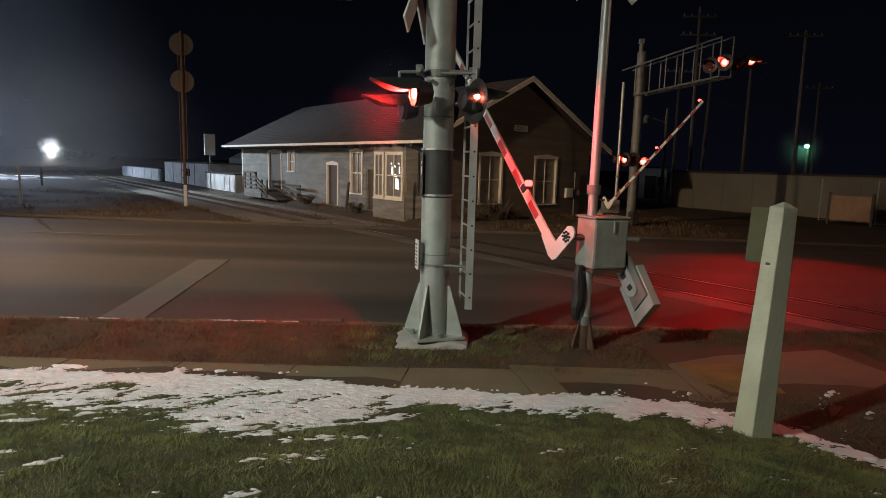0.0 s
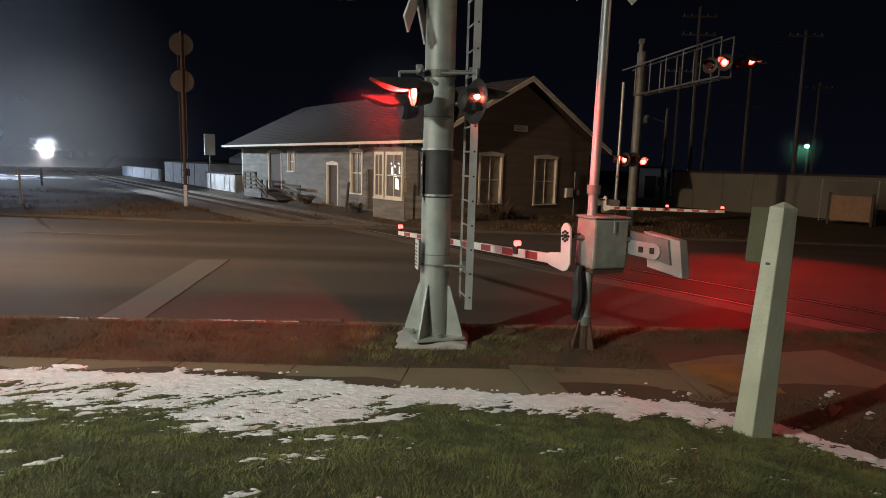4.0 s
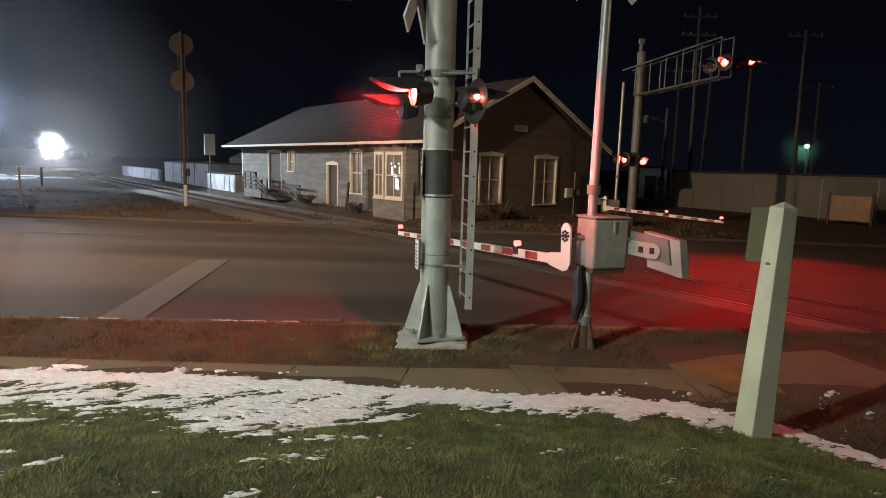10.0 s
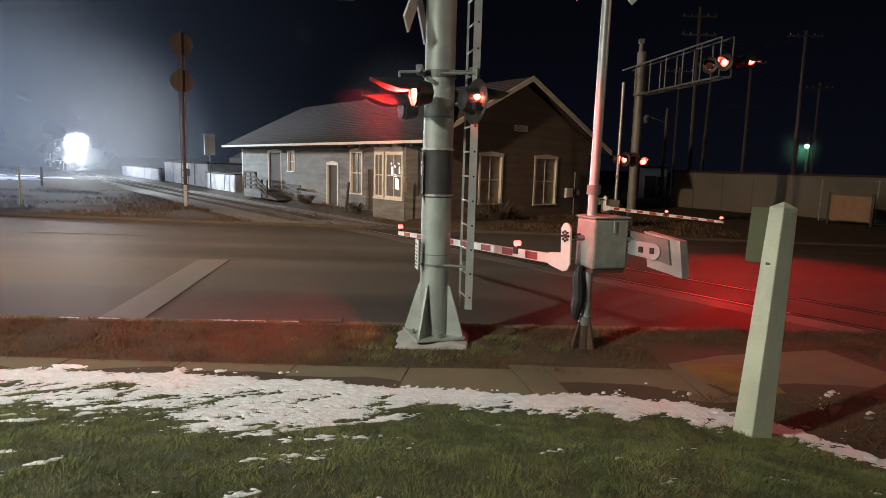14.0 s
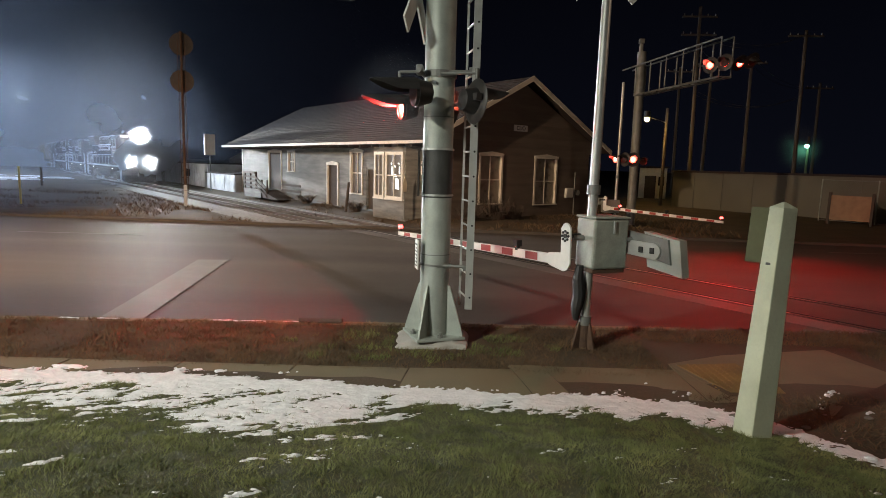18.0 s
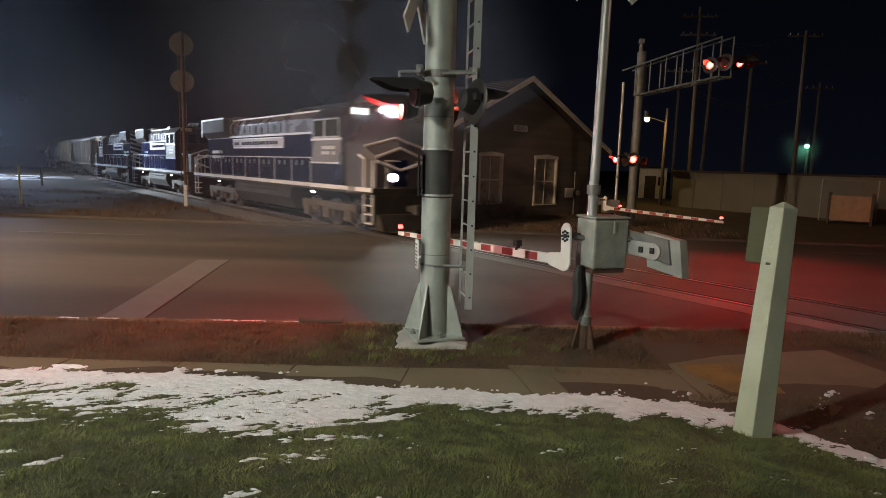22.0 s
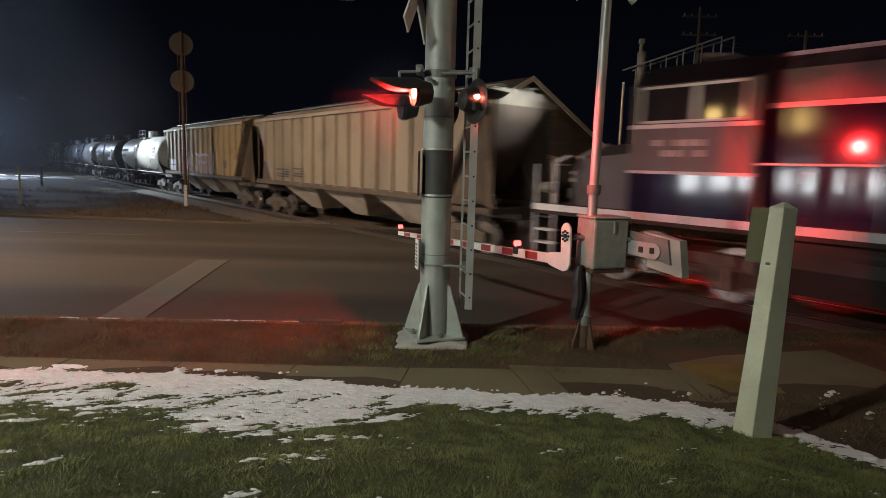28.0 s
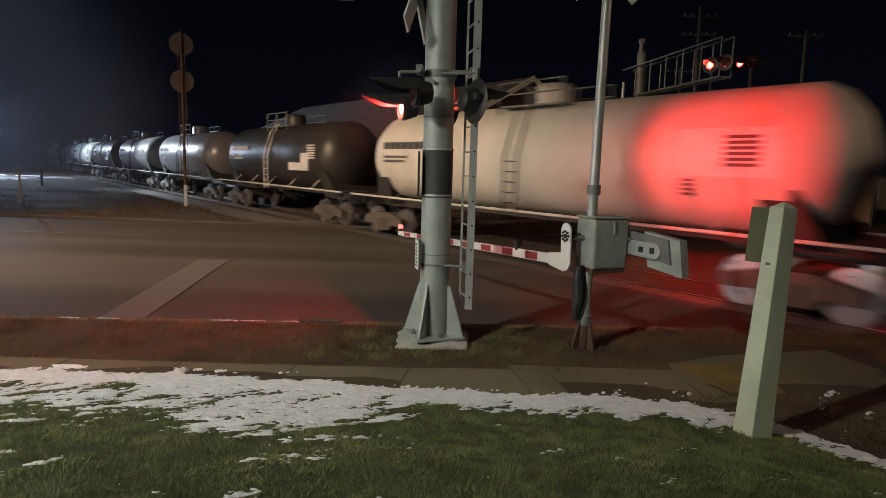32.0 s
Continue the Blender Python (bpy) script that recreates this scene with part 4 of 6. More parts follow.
        for x, zz, ww, hh in (((4.7, 2.0, 0.6, 0.4),) if graffiti else ((-5.4, 1.75, 1.3, 0.4), (-3.6, 1.8, 0.9, 0.4))):
            yy = y + (0.052 if y > 0 else -0.052)
            bars(body, x, x + ww, yy, zz, zz + hh, 4, 3, "mark", seed, 0.8, "stencil")
        if graffiti:
            yy = y + (0.054 if y > 0 else -0.054)
            # block letters as shapeless outlined pieces: frames of strokes with a bar or two across
            for k in range(7):
                x, zz, t = -3.1 + k * 0.92, 1.66, 0.004
                for j, (u0, u1, w0, w1) in enumerate(((0.0, 0.16, 0.0, 1.12), (0.60, 0.78, 0.04, 1.08), (0.16, 0.60, 0.94, 1.12), (0.16, 0.60, 0.46, 0.60), (0.16, 0.60, 0.0, 0.14))):
                    if (k + j) % 5 == 3:
                        continue
                    bm = B()
                    prism(bm, [(x + u0, zz + w0 + 0.02), (x + u0 + 0.02, zz + w1), (x + u1, zz + w1 - 0.03), (x + u1 - 0.02, zz + w0)], "y", yy - t, yy + t)
                    part("graffiti_stroke", bm, "graffiti", body, "faded pink graffiti stroke")
            for x in (-6.05, -5.3):
                for zz in (1.68, 2.06):
                    bm = B()
                    box(bm, x, x + 0.62, yy - 0.004, yy + 0.004, zz, zz + 0.30)
                    part("data_panel", bm, "mark_pale", body, "pale stencilled panel")
    # three outlet hoppers
    for k in (-1, 0, 1):
        bm = B()
        x = k * 3.75
        ring(bm, [[(x - 1.75, -1.45, 1.55), (x + 1.75, -1.45, 1.55), (x + 1.75, 1.45, 1.55), (x - 1.75, 1.45, 1.55)],
                  [(x - 0.5, -0.45, 0.48), (x + 0.5, -0.45, 0.48), (x + 0.5, 0.45, 0.48), (x - 0.5, 0.45, 0.48)]])
        part("outlet_hopper", bm, "hopper_pale", car, "sloped outlet hopper under the body")
    # roof walk, hatches and ladders
    bm = B()
    box(bm, -b0, b0, -0.75, -0.5, 4.66, 4.70)
    box(bm, -b0, b0, 0.5, 0.75, 4.66, 4.70)
    for k in range(9):
        x = -b0 + 0.4 + k * (2 * b0 - 0.8) / 8
        box(bm, x - 0.03, x + 0.03, -0.75, 0.75, 4.5, 4.66)
    part("roof_walk", bm, "galv_dark", car)
    bm = B()
    box(bm, -b0 + 0.8, b0 - 0.8, -0.3, 0.3, 4.55, 4.68, bevel=0.03)
    part("roof_hatch", bm, material, car)
    for sgn in (-1, 1):
        bm = B()
        y = -1.58 * sgn
        for x in (sgn * (h - 0.75), sgn * (h - 0.35)):
            tube(bm, (x, y, 1.2), (x, y, 4.6), 0.022, 0.022, 6)
        for k in range(9):
            tube(bm, (sgn * (h - 0.75), y, 1.3 + 0.38 * k), (sgn * (h - 0.35), y, 1.3 + 0.38 * k), 0.015, 0.015, 6)
        part("ladder", bm, "hopper_end", car)
    return car


def tank(label, length, material, seed, plates=False):
    """A tank wagon, front towards +x."""
    car = thing("tank_wagon", pose(0, 0, 0), label, "freight wagon", "wagons of the train")
    h = length / 2
    for sgn in (-1, 1):
        truck(car, sgn * (h - 1.75), 2, 1.78, 0.46)
        coupler(car, sgn * h, sgn)
    R, zc, e = 1.42, 2.70, h - 1.05
    bm = B()
    prof = [(-e, 0.06), (-e + 0.06, 0.55), (-e + 0.22, 0.98), (-e + 0.5, 1.28), (-e + 0.8, R), (-e * 0.33, R), (e * 0.33, R), (e - 0.8, R), (e - 0.5, 1.28), (e - 0.22, 0.98), (e - 0.06, 0.55), (e, 0.06)]
    ring(bm, [[(x, r * math.cos(2 * math.pi * k / 40), zc + r * math.sin(2 * math.pi * k / 40)) for k in range(40)] for x, r in prof])
    barrel = part("barrel", bm, material, car, "cylindrical tank barrel", True)
    for x in (-e * 0.62, -e * 0.2, e * 0.22, e * 0.64):
        bm = B()
        ring(bm, [[(x + d, r * math.cos(2 * math.pi * k / 40), zc + r * math.sin(2 * math.pi * k / 40)) for k in range(40)] for d, r in ((-0.03, R + 0.002), (0, R + 0.012), (0.03, R + 0.002))])
        part("weld_band", bm, material, barrel, "", True)
    for sgn in (-1, 1):
        bm = B()
        box(bm, sgn * h, sgn * (h - 3.2), -0.45, 0.45, 1.0, 1.32)
        part("stub_sill", bm, "under", car)
        bm = B()
        box(bm, sgn * h, sgn * (h - 1.0), -1.4, 1.4, 1.324, 1.37)
        part("end_platform", bm, "under", car)
        bm = B()
        ring(bm, [[(sgn * (h - 2.1), -1.0, 1.3), (sgn * (h - 1.3), -1.0, 1.3), (sgn * (h - 1.3), 1.0, 1.3), (sgn * (h - 2.1), 1.0, 1.3)],
                  [(sgn * (h - 2.4), -1.3, 2.2), (sgn * (h - 1.7), -1.3, 2.2), (sgn * (h - 1.7), 1.3, 2.2), (sgn * (h - 2.4), 1.3, 2.2)]])
        part("saddle", bm, "under", car)
    bm = B()
    box(bm, -h + 3, h - 3, -0.2, 0.2, 1.1, 1.3)
    part("centre_pipe", bm, "under", car)
    for y in (-1.42, 1.42):
        bm = B()
        tube(bm, (-h + 0.1, y, 1.36), (h - 0.1, y, 1.36), 0.035, 0.035, 6)
        for k in range(7):
            x = -h + 0.4 + k * (2 * h - 0.8) / 6
            tube(bm, (x, y, 1.36), (x, y * 0.7, 1.75 if abs(x) < e - 1 else 1.3), 0.022, 0.022, 6)
        part("side_rail", bm, "mark_pale", car, "pale side handrail")
    bm = B()
    tube(bm, (0, 0, zc + R - 0.08), (0, 0, zc + R + 0.42), 0.48, 0.46, 20)
    tube(bm, (0, 0, zc + R + 0.42), (0, 0, zc + R + 0.50), 0.50, 0.40, 20)
    part("dome", bm, material, car, "", True)
    bm = B()
    for sgn in (-1, 1):
        box(bm, -1.1, 1.1, sgn * 0.55, sgn * 0.95, zc + R - 0.12, zc + R - 0.08)
        for x in (-1.1, 0, 1.1):
            tube(bm, (x, sgn * 0.95, zc + R - 0.3), (x, sgn * 0.95, zc + R + 0.5), 0.022, 0.022, 6)
        for z in (0.2, 0.5):
            tube(bm, (-1.1, sgn * 0.95, zc + R + z), (1.1, sgn * 0.95, zc + R + z), 0.02, 0.02, 6)
    part("platform_rail", bm, "galv_dark", car)
    for sgn in (-1, 1):
        bm = B()
        for x in (-0.22, 0.22):
            for z0, y0, z1, y1 in ((1.2, 1.5, 2.7, 1.52), (2.7, 1.52, 3.7, 1.2), (3.7, 1.2, 4.15, 0.9)):
                tube(bm, (x, sgn * y0, z0), (x, sgn * y1, z1), 0.022, 0.022, 6)
        for k in range(6):
            tube(bm, (-0.22, sgn * 1.51, 1.3 + 0.26 * k), (0.22, sgn * 1.51, 1.3 + 0.26 * k), 0.014, 0.014, 6)
        part("ladder", bm, "mark_pale" if plates else "under", car)
    pale = "mark_pale" if material == "tank_black" else "mark"
    for sgn in (-1, 1):
        y = sgn * (R + 0.004)
        bars(barrel, -e + 1.2, -e + 3.6, y, zc + 0.15, zc + 0.52, 1, 7, pale, seed, 0.95)
        bars(barrel, -e + 1.2, -e + 2.8, y, zc - 0.22, zc + 0.05, 2, 8, pale, seed + 1, 0.8)
        if material == "tank_white":
            bm = B()
            box(bm, e - 2.75, e - 0.95, y * 0.985, y * 1.003, zc - 0.32, zc + 0.56)
            part("data_panel", bm, "white", barrel, "white square data panel")
            y *= 1.006
            bars(barrel, e - 2.7, e - 2.35, y, zc - 0.7, zc - 0.35, 4, 1, pale, seed + 4, 1.0)
        bars(barrel, e - 2.0, e - 1.1, y, zc - 0.15, zc + 0.45, 6, 1, pale, seed + 2, 1.0)
        if plates:
            bm = B()
            prism(bm, [(e - 1.8, zc - 0.62), (e - 3.7, zc - 0.62), (e - 3.7, zc - 0.3), (e - 2.5, zc - 0.3), (e - 2.5, zc + 0.1), (e - 1.8, zc + 0.1)], "y", y * 0.98, y * 1.005)
            part("data_panel", bm, "mark_pale", barrel, "pale stencil panel")
    return car


consist = []   # (thing, mid-length offset behind the front plate, faces travel?)
consist.append((loco("navy and grey six-axle locomotive with a lit headlight on the track", 20.8, 3, True, True, False, 11), 10.4, True))
consist.append((loco("navy blue four-axle hood locomotive, second in the train", 16.6, 2, False, False, False, 23), 30.85, True))
consist.append((loco("navy hood locomotive running backwards, white chevrons on its hood end", 17.6, 2, False, False, True, 37), 49.75, False))
consist.append((hopper("grey ribbed covered hopper wagon with dirty slope-sheet ends, the front one darker", 16.7, "hopper", "hopper_rib", 4), 68.5, True))
consist.append((hopper("tan ribbed covered hopper wagon with faded pink graffiti", 16.4, "hopper_tan", "tan_rib", 7, True), 85.75, True))
consist.append((tank("dirty white tank wagon with dark stencil bars", 16.6, "tank_white", 3), 103.4, True))
consist.append((tank("black tank wagon with pale stencil panels", 14.2, "tank_black", 5, True), 119.4, True))
consist.append((tank("glossy grey tank wagon with a bright side rail", 14.2, "tank_grey", 6), 134.6, True))
pitch = 15.3
kinds = [7, 6, 5, 7, 6, 5, 3]
for k, src in enumerate(kinds):
    if src == 3:
        ob = copy_thing(consist[4][0], pose(0, 0, 0))
    else:
        ob = copy_thing(consist[src][0], pose(0, 0, 0))
    consist.append((ob, 149.9 + pitch * k, True))

# ---- crossing signals ----
CYCLE, B0, BLEN = 1.4115, 6.16, 0.64
shutters = []   # (shutter part, shows in phase "A" or "B")
covers = []     # the same for the covers of small lamps


def head(parent, p, face, phase, label="", back=True, visor=0.34, disc=0.30, peep=0):
    """A flashing lamp: housing with hood, round black target, glowing lens and an added shutter that hides the ever-lit
    lens between flashes.
    """
    f = Vector(face).normalized()
    m = Matrix.Translation(p) @ f.to_track_quat("X", "Z").to_matrix().to_4x4()
    bm = B()
    tube(bm, (-0.20, 0, 0), (-0.02, 0, 0), 0.12, 0.17, 20)
    tube(bm, (-0.23, 0, 0), (-0.20, 0, 0), 0.05, 0.115, 16)
    hs = part("lamp_housing", bm, "black", parent, label or "black flasher housing", True, m)
    if back:
        bm = B()
        ring(bm, [[(x, r * math.cos(k * math.pi / 16), r * math.sin(k * math.pi / 16)) for k in range(32)] for x, r in ((-0.055, disc * 0.55), (-0.03, disc * 0.97), (-0.022, disc), (-0.016, disc * 0.97), (-0.025, disc * 0.5))])
        part("target_disc", bm, "target_black", hs, "round dull black dished target", True)
    bm = B()
    seg = 14
    secs = []
    # the visor's lower edges sweep up towards its tip
    for k in range(9):
        w = k / 8
        x, r = -0.02 + (visor + 0.02) * w, 0.175 - 0.012 * w
        a0 = 0.14 + 0.98 * max(0.0, (w - 0.28) / 0.72) ** 2
        secs.append([(x, r * math.cos(a0 + (math.pi - 2 * a0) * j / seg), r * math.sin(a0 + (math.pi - 2 * a0) * j / seg)) for j in range(seg + 1)])
    ring(bm, secs, closed=False)
    bmesh.ops.solidify(bm, geom=bm.faces[:], thickness=0.006)
    part("hood", bm, "black", hs, "black visor over the lens")
    bm = B()
    tube(bm, (-0.02, 0, 0), (0.0, 0, 0), 0.145, 0.14, 20)
    ln = part("lens", bm, "red_lens", hs, "glowing red lens")
    bm = B()
    tube(bm, (-0.001, 0, 0), (0.004, 0, 0), 0.075, 0.07, 16)
    part("bulb", bm, "red_core", ln, "bright middle of the lens")
    bm = B()
    tube(bm, (-0.03, 0, 0), (0.017, 0, 0), 0.153, 0.153, 24, False)
    part("lens_ring", bm, "black", hs)
    # added disc: stands before the ever-lit lens between flashes
    bm = B()
    tube(bm, (-0.002, 0, 0), (0.002, 0, 0), 0.150, 0.150, 20)
    sh = part("shutter", bm, "dark_lens", hs, "added dark red disc that hides the lit lens", False, pose(0.014, 0, 0))
    shutters.append((sh, phase))
    if peep:
        # small round side light that shows while the lamp is lit
        bm = B()
        tube(bm, (-0.10, peep * 0.135, 0.03), (-0.10, peep * 0.19, 0.03), 0.026, 0.024, 14)
        part("side_light", bm, "red_core", hs, "small round side light")
        # added box that hides the side light while it is off
        bm = B()
        box(bm, -0.137, -0.063, peep * 0.125, peep * 0.215, -0.01, 0.07)
        covers.append((part("side_light_cover", bm, "black", hs, "added cover that hides the lit lamp between flashes", False, pose(0, 0, 0)), phase))
    return hs


def red_beam(p, face, power, spot, blend=0.35, aim=None):
    f = Vector(face).normalized()
    q = Vector(p) + f * 0.007
    lamp("flasher_lamp", "SPOT", look(q, q + Vector(aim or face)), power, (1.0, 0.022, 0.022), 0.003, spot, blend)


# near mast with its cantilever
PX, PY = -0.10, 7.72
pole = thing("signal_mast", pose(PX, PY, 0), "thick galvanised steel crossing-signal mast on a concrete footing", "signal mast")
bm = B()
tube(bm, (0, 0, 0.22), (0, 0, 9.0), 0.195, 0.185, 40)
part("tube", bm, "galv", pole, "", True)
bm = B()
box(bm, -0.47, 0.46, -0.42, 0.42, -0.1, 0.205, bevel=0.04)
bmesh.ops.subdivide_edges(bm, edges=bm.edges[:], cuts=4, use_grid_fill=True)
for v in bm.verts:
    if abs(v.co.x) > 0.3 or abs(v.co.y) > 0.3:
        v.co += Vector((noise.noise(v.co * 7), noise.noise(v.co * 7 + Vector((5, 0, 0))), noise.noise(v.co * 9 + Vector((0, 9, 0))) - 0.5)) * 0.055
part("footing", bm, "concrete_pale", pole, "pale chipped concrete footing")
bm = B()
box(bm, -0.33, 0.33, -0.33, 0.33, 0.205, 0.240, bevel=0.004)
part("base_plate", bm, "galv", pole, "", False, pose(0, 0, 0, 0, 0, 20))
for a in (45, 135, 225, 315):
    bm = B()
    prism(bm, [(0.17, 0.24), (0.43, 0.24), (0.42, 0.30), (0.23, 0.88), (0.17, 0.94)], "y", -0.012, 0.012)
    part("gusset", bm, "galv", pole, "", False, pose(0, 0, 0, 0, 0, a + 20))
for a in range(4):
    bm = B()
    x, y = 0.28 * math.cos(radians(20 + 90 * a)), 0.28 * math.sin(radians(20 + 90 * a))
    tube(bm, (x, y, 0.2), (x, y, 0.30), 0.022, 0.022, 6)
    tube(bm, (x, y, 0.235), (x, y, 0.265), 0.042, 0.042, 6)
    part("anchor_bolt", bm, "galv_dark", pole)
bm = B()
tube(bm, (0, 0, 2.04), (0, 0, 2.66), 0.199, 0.198, 40)
part("dark_sleeve", bm, "sleeve", pole, "dark sleeve strapped round the mast", True)
for z in (2.06, 2.64, 1.16):
    bm = B()
    tube(bm, (0, 0, z), (0, 0, z + 0.025), 0.207, 0.207, 40)
    for a in range(0, 360, 30):
        box(bm, 0.204, 0.214, -0.02, 0.02, z + 0.004, z + 0.02, pose(0, 0, 0, 0, 0, a))
    part("strap", bm, "alu" if z > 2 else "galv_dark", pole, "", True)
for z in (1.30, 3.05):
    bm = B()
    tube(bm, (0, 0, z), (0, 0, z + 0.01), 0.199, 0.199, 40)
    part("weld_seam", bm, "galv_dark", pole, "", True)
bm = B()
box(bm, -0.245, -0.225, -0.21, -0.02, 2.06, 2.62)
part("dark_plate", bm, "black", pole)
bm = B()
box(bm, -0.27, -0.25, -0.18, 0.0, 1.12, 1.50, bevel=0.004)
sg = part("notice", bm, "white", pole, "small white emergency notice", False, pose(0, 0, 0, 0, 0, 12))
bm = B()
for k in range(7):
    box(bm, -0.275, -0.271, -0.165, -0.015 - 0.03 * (k % 3), 1.16 + k * 0.045, 1.18 + k * 0.045)
part("text_bar", bm, "mark", sg)
# flasher cross-arm and heads
bm = B()
tube(bm, (-0.25, -0.42, 3.57), (-0.12, 0.62, 3.57), 0.028, 0.028, 10)
tube(bm, (0.02, -0.20, 3.57), (0.45, -0.36, 3.56), 0.017, 0.017, 8)
tube(bm, (0, 0, 3.54), (0, 0, 3.62), 0.212, 0.212, 28)
box(bm, -0.29, -0.20, -0.30, -0.16, 3.54, 3.66, bevel=0.02)
tube(bm, (-0.48, -0.36, 3.55), (-0.26, -0.36, 3.56), 0.020, 0.020, 8)
tube(bm, (-0.48, -0.36, 3.56), (-0.48, -0.36, 3.46), 0.020, 0.020, 8)
tube(bm, (0.45, -0.36, 3.62), (0.45, -0.36, 3.30), 0.022, 0.022, 8)
tube(bm, (0.42, -0.50, 3.22), (0.16, 0.12, 3.22), 0.028, 0.028, 10)
part("crossarm", bm, "galv_dark", pole, "steel cross-arm with clamps")
LEFT, RIGHT = (-0.93, -0.36, -0.05), (0.885, 0.465, -0.05)
HA, HB, HC, HD = Vector((-0.29, -0.55, 3.29)), Vector((-0.50, 0.28, 3.19)), Vector((0.455, -0.52, 3.21)), Vector((0.16, 0.40, 3.21))
head(pole, HA, LEFT, "A", back=False, visor=0.52)
head(pole, HB, LEFT, "B", back=False, visor=0.52)
head(pole, HC, RIGHT, "A", visor=0.40, disc=0.265, peep=-1)
head(pole, HD, RIGHT, "B", visor=0.40, disc=0.265, peep=-1)
FOOT = Vector((PX, PY, 0))
red_beam(FOOT + HA, LEFT, 430, 130, 1.0, (-0.74, 0.54, -0.40))
red_beam(FOOT + HB, LEFT, 430, 130, 1.0, (-0.78, 0.42, -0.40))
red_beam(FOOT + HC, RIGHT, 1250, 29, 0.75, (0.892, 0.439, -0.085))
red_beam(FOOT + HC, RIGHT, 230, 92, 1.0, (0.76, 0.55, -0.40))
red_beam(FOOT + HD, RIGHT, 230, 92, 1.0, (0.76, 0.55, -0.40))
red_beam(FOOT + HD, RIGHT, 1400, 46, 0.8, (0.885, 0.462, -0.066))
# crossbuck edge-on above
for a in (-48, 48):
    bm = B()
    box(bm, -0.012, 0.012, -0.65, 0.65, -0.11, 0.11)
    part("crossbuck_blade", bm, "white", pole, "white crossbuck blade", False, pose(-0.30, -0.10, 4.55, a, 0, -14))
# cantilever arm and its own flashers, high above
bm = B()
for z in (7.4, 8.4):
    for x in (-0.25, 0.25):
        tube(bm, (x, 0, z), (x - 2.0, 8.5, z + 0.2), 0.05, 0.05, 8)
for k in range(9):
    u = k / 8
    for x in (-0.25, 0.25):
        tube(bm, (x - 2.0 * u, 8.5 * u, 7.4 + 0.2 * u), (x - 2.0 * u, 8.5 * u, 8.4 + 0.2 * u), 0.03, 0.03, 6)
    tube(bm, (-0.25 - 2.0 * u, 8.5 * u, 7.4 + 0.2 * u), (0.25 - 2.0 * u, 8.5 * u, 7.4 + 0.2 * u), 0.03, 0.03, 6)
part("cantilever_truss", bm, "galv", pole)
# piece of a lamp with a pale underside, placed to fit the camera's view
bm = B()
box(bm, -1.36, -1.06, -0.3, 0.1, 4.46, 4.62, bevel=0.05)
part("arm_light", bm, "galv", pole)
# ladder standing off the mast, its rungs running away from the road
for x, y, z0, w in ((0.325, 0.02, 0.61, 0.028), (0.395, -0.35, 0.645, 0.092)):
    bm = B()
    prism(bm, [(x, y), (x + w, y), (x + w, y + 0.006), (x + 0.006, y + 0.006), (x + 0.006, y + 0.035), (x, y + 0.035)], "z", z0, 7.0)
    part("ladder_rail", bm, "alu", pole, "aluminium ladder rail")
for k in range(21):
    z = 0.80 + 0.305 * k
    bm = B()
    tube(bm, (0.395 + 0.02, -0.345, z), (0.325 + 0.015, 0.02, z), 0.012, 0.012, 8)
    rung = part("rung", bm, "alu", pole)
    bm = B()
    tube(bm, (0.453, -0.349, z), (0.453, -0.356, z), 0.013, 0.013, 8)
    part("rung_end", bm, "black", rung)
for z in (1.17, 3.60, 6.0):
    bm = B()
    tube(bm, (0.10, -0.16, z), (0.40, -0.20, z), 0.02, 0.02, 8)
    box(bm, 0.36, 0.41, -0.33, 0.05, z - 0.035, z + 0.035)
    part("ladder_bracket", bm, "galv_dark", pole)


def gate(name, m, label):
    """Gate mast with its base, collars and conduit."""
    g = thing(name, m, label, "crossing gate", "crossing gates")
    bm = B()
    tube(bm, (0, 0, 0.1), (0, 0, 6.0), 0.062, 0.058, 24)
    part("mast", bm, "alu", g, "slim aluminium mast", True)
    bm = B()
    tube(bm, (0, 0, -0.05), (0, 0, 0.36), 0.082, 0.078, 16)
    tube(bm, (0, 0, -0.05), (0, 0, 0.05), 0.17, 0.15, 8)
    part("base", bm, "rust", g, "rusty base sleeve")
    for k in range(4):
        a = k * math.pi / 2 + 0.55
        bm = B()
        prism(bm, [(0.07, 0.04), (0.21, 0.0), (0.20, 0.05), (0.10, 0.40), (0.07, 0.40)], "y", -0.01, 0.01)
        part("brace", bm, "rust", g, "rusty flared brace", False, pose(0, 0, 0, 0, 0, math.degrees(a)))
    for z in (0.36, 2.06):
        bm = B()
        tube(bm, (0, 0, z), (0, 0, z + 0.12), 0.085, 0.085, 20)
        part("collar", bm, "galv_dark", g, "", True)
    bm = B()
    ring(bm, [[(-0.125 - 0.012 * math.sin(k * 1.1) + r * math.cos(q), -0.06 + r * math.sin(q), 1.15 - 0.09 * k) for q in [i * math.pi / 5 for i in range(10)]] for k, r in ((0, 0.05), (1, 0.06), (2, 0.075), (3, 0.08), (4, 0.082), (5, 0.085), (6, 0.08), (7, 0.06), (8, 0.035))])
    part("conduit", bm, "black", g, "black cable conduit beside the mast")
    return g


# near gate
GX, GY = 1.88, 7.58
g1 = gate("crossing_gate", pose(GX, GY, 0.08, 0, 0.4, 0), "crossing gate with a red and white arm and grey mechanism box")
bm = B()
box(bm, 0.0, 0.52, 0.0, 0.40, 1.12, 1.76, bevel=0.03)
mb = part("mechanism_box", bm, "box_paint", g1, "chipped grey-green gate mechanism box", False, pose(-0.005, -0.22, 0, 0, 0, 21.5))
bm = B()
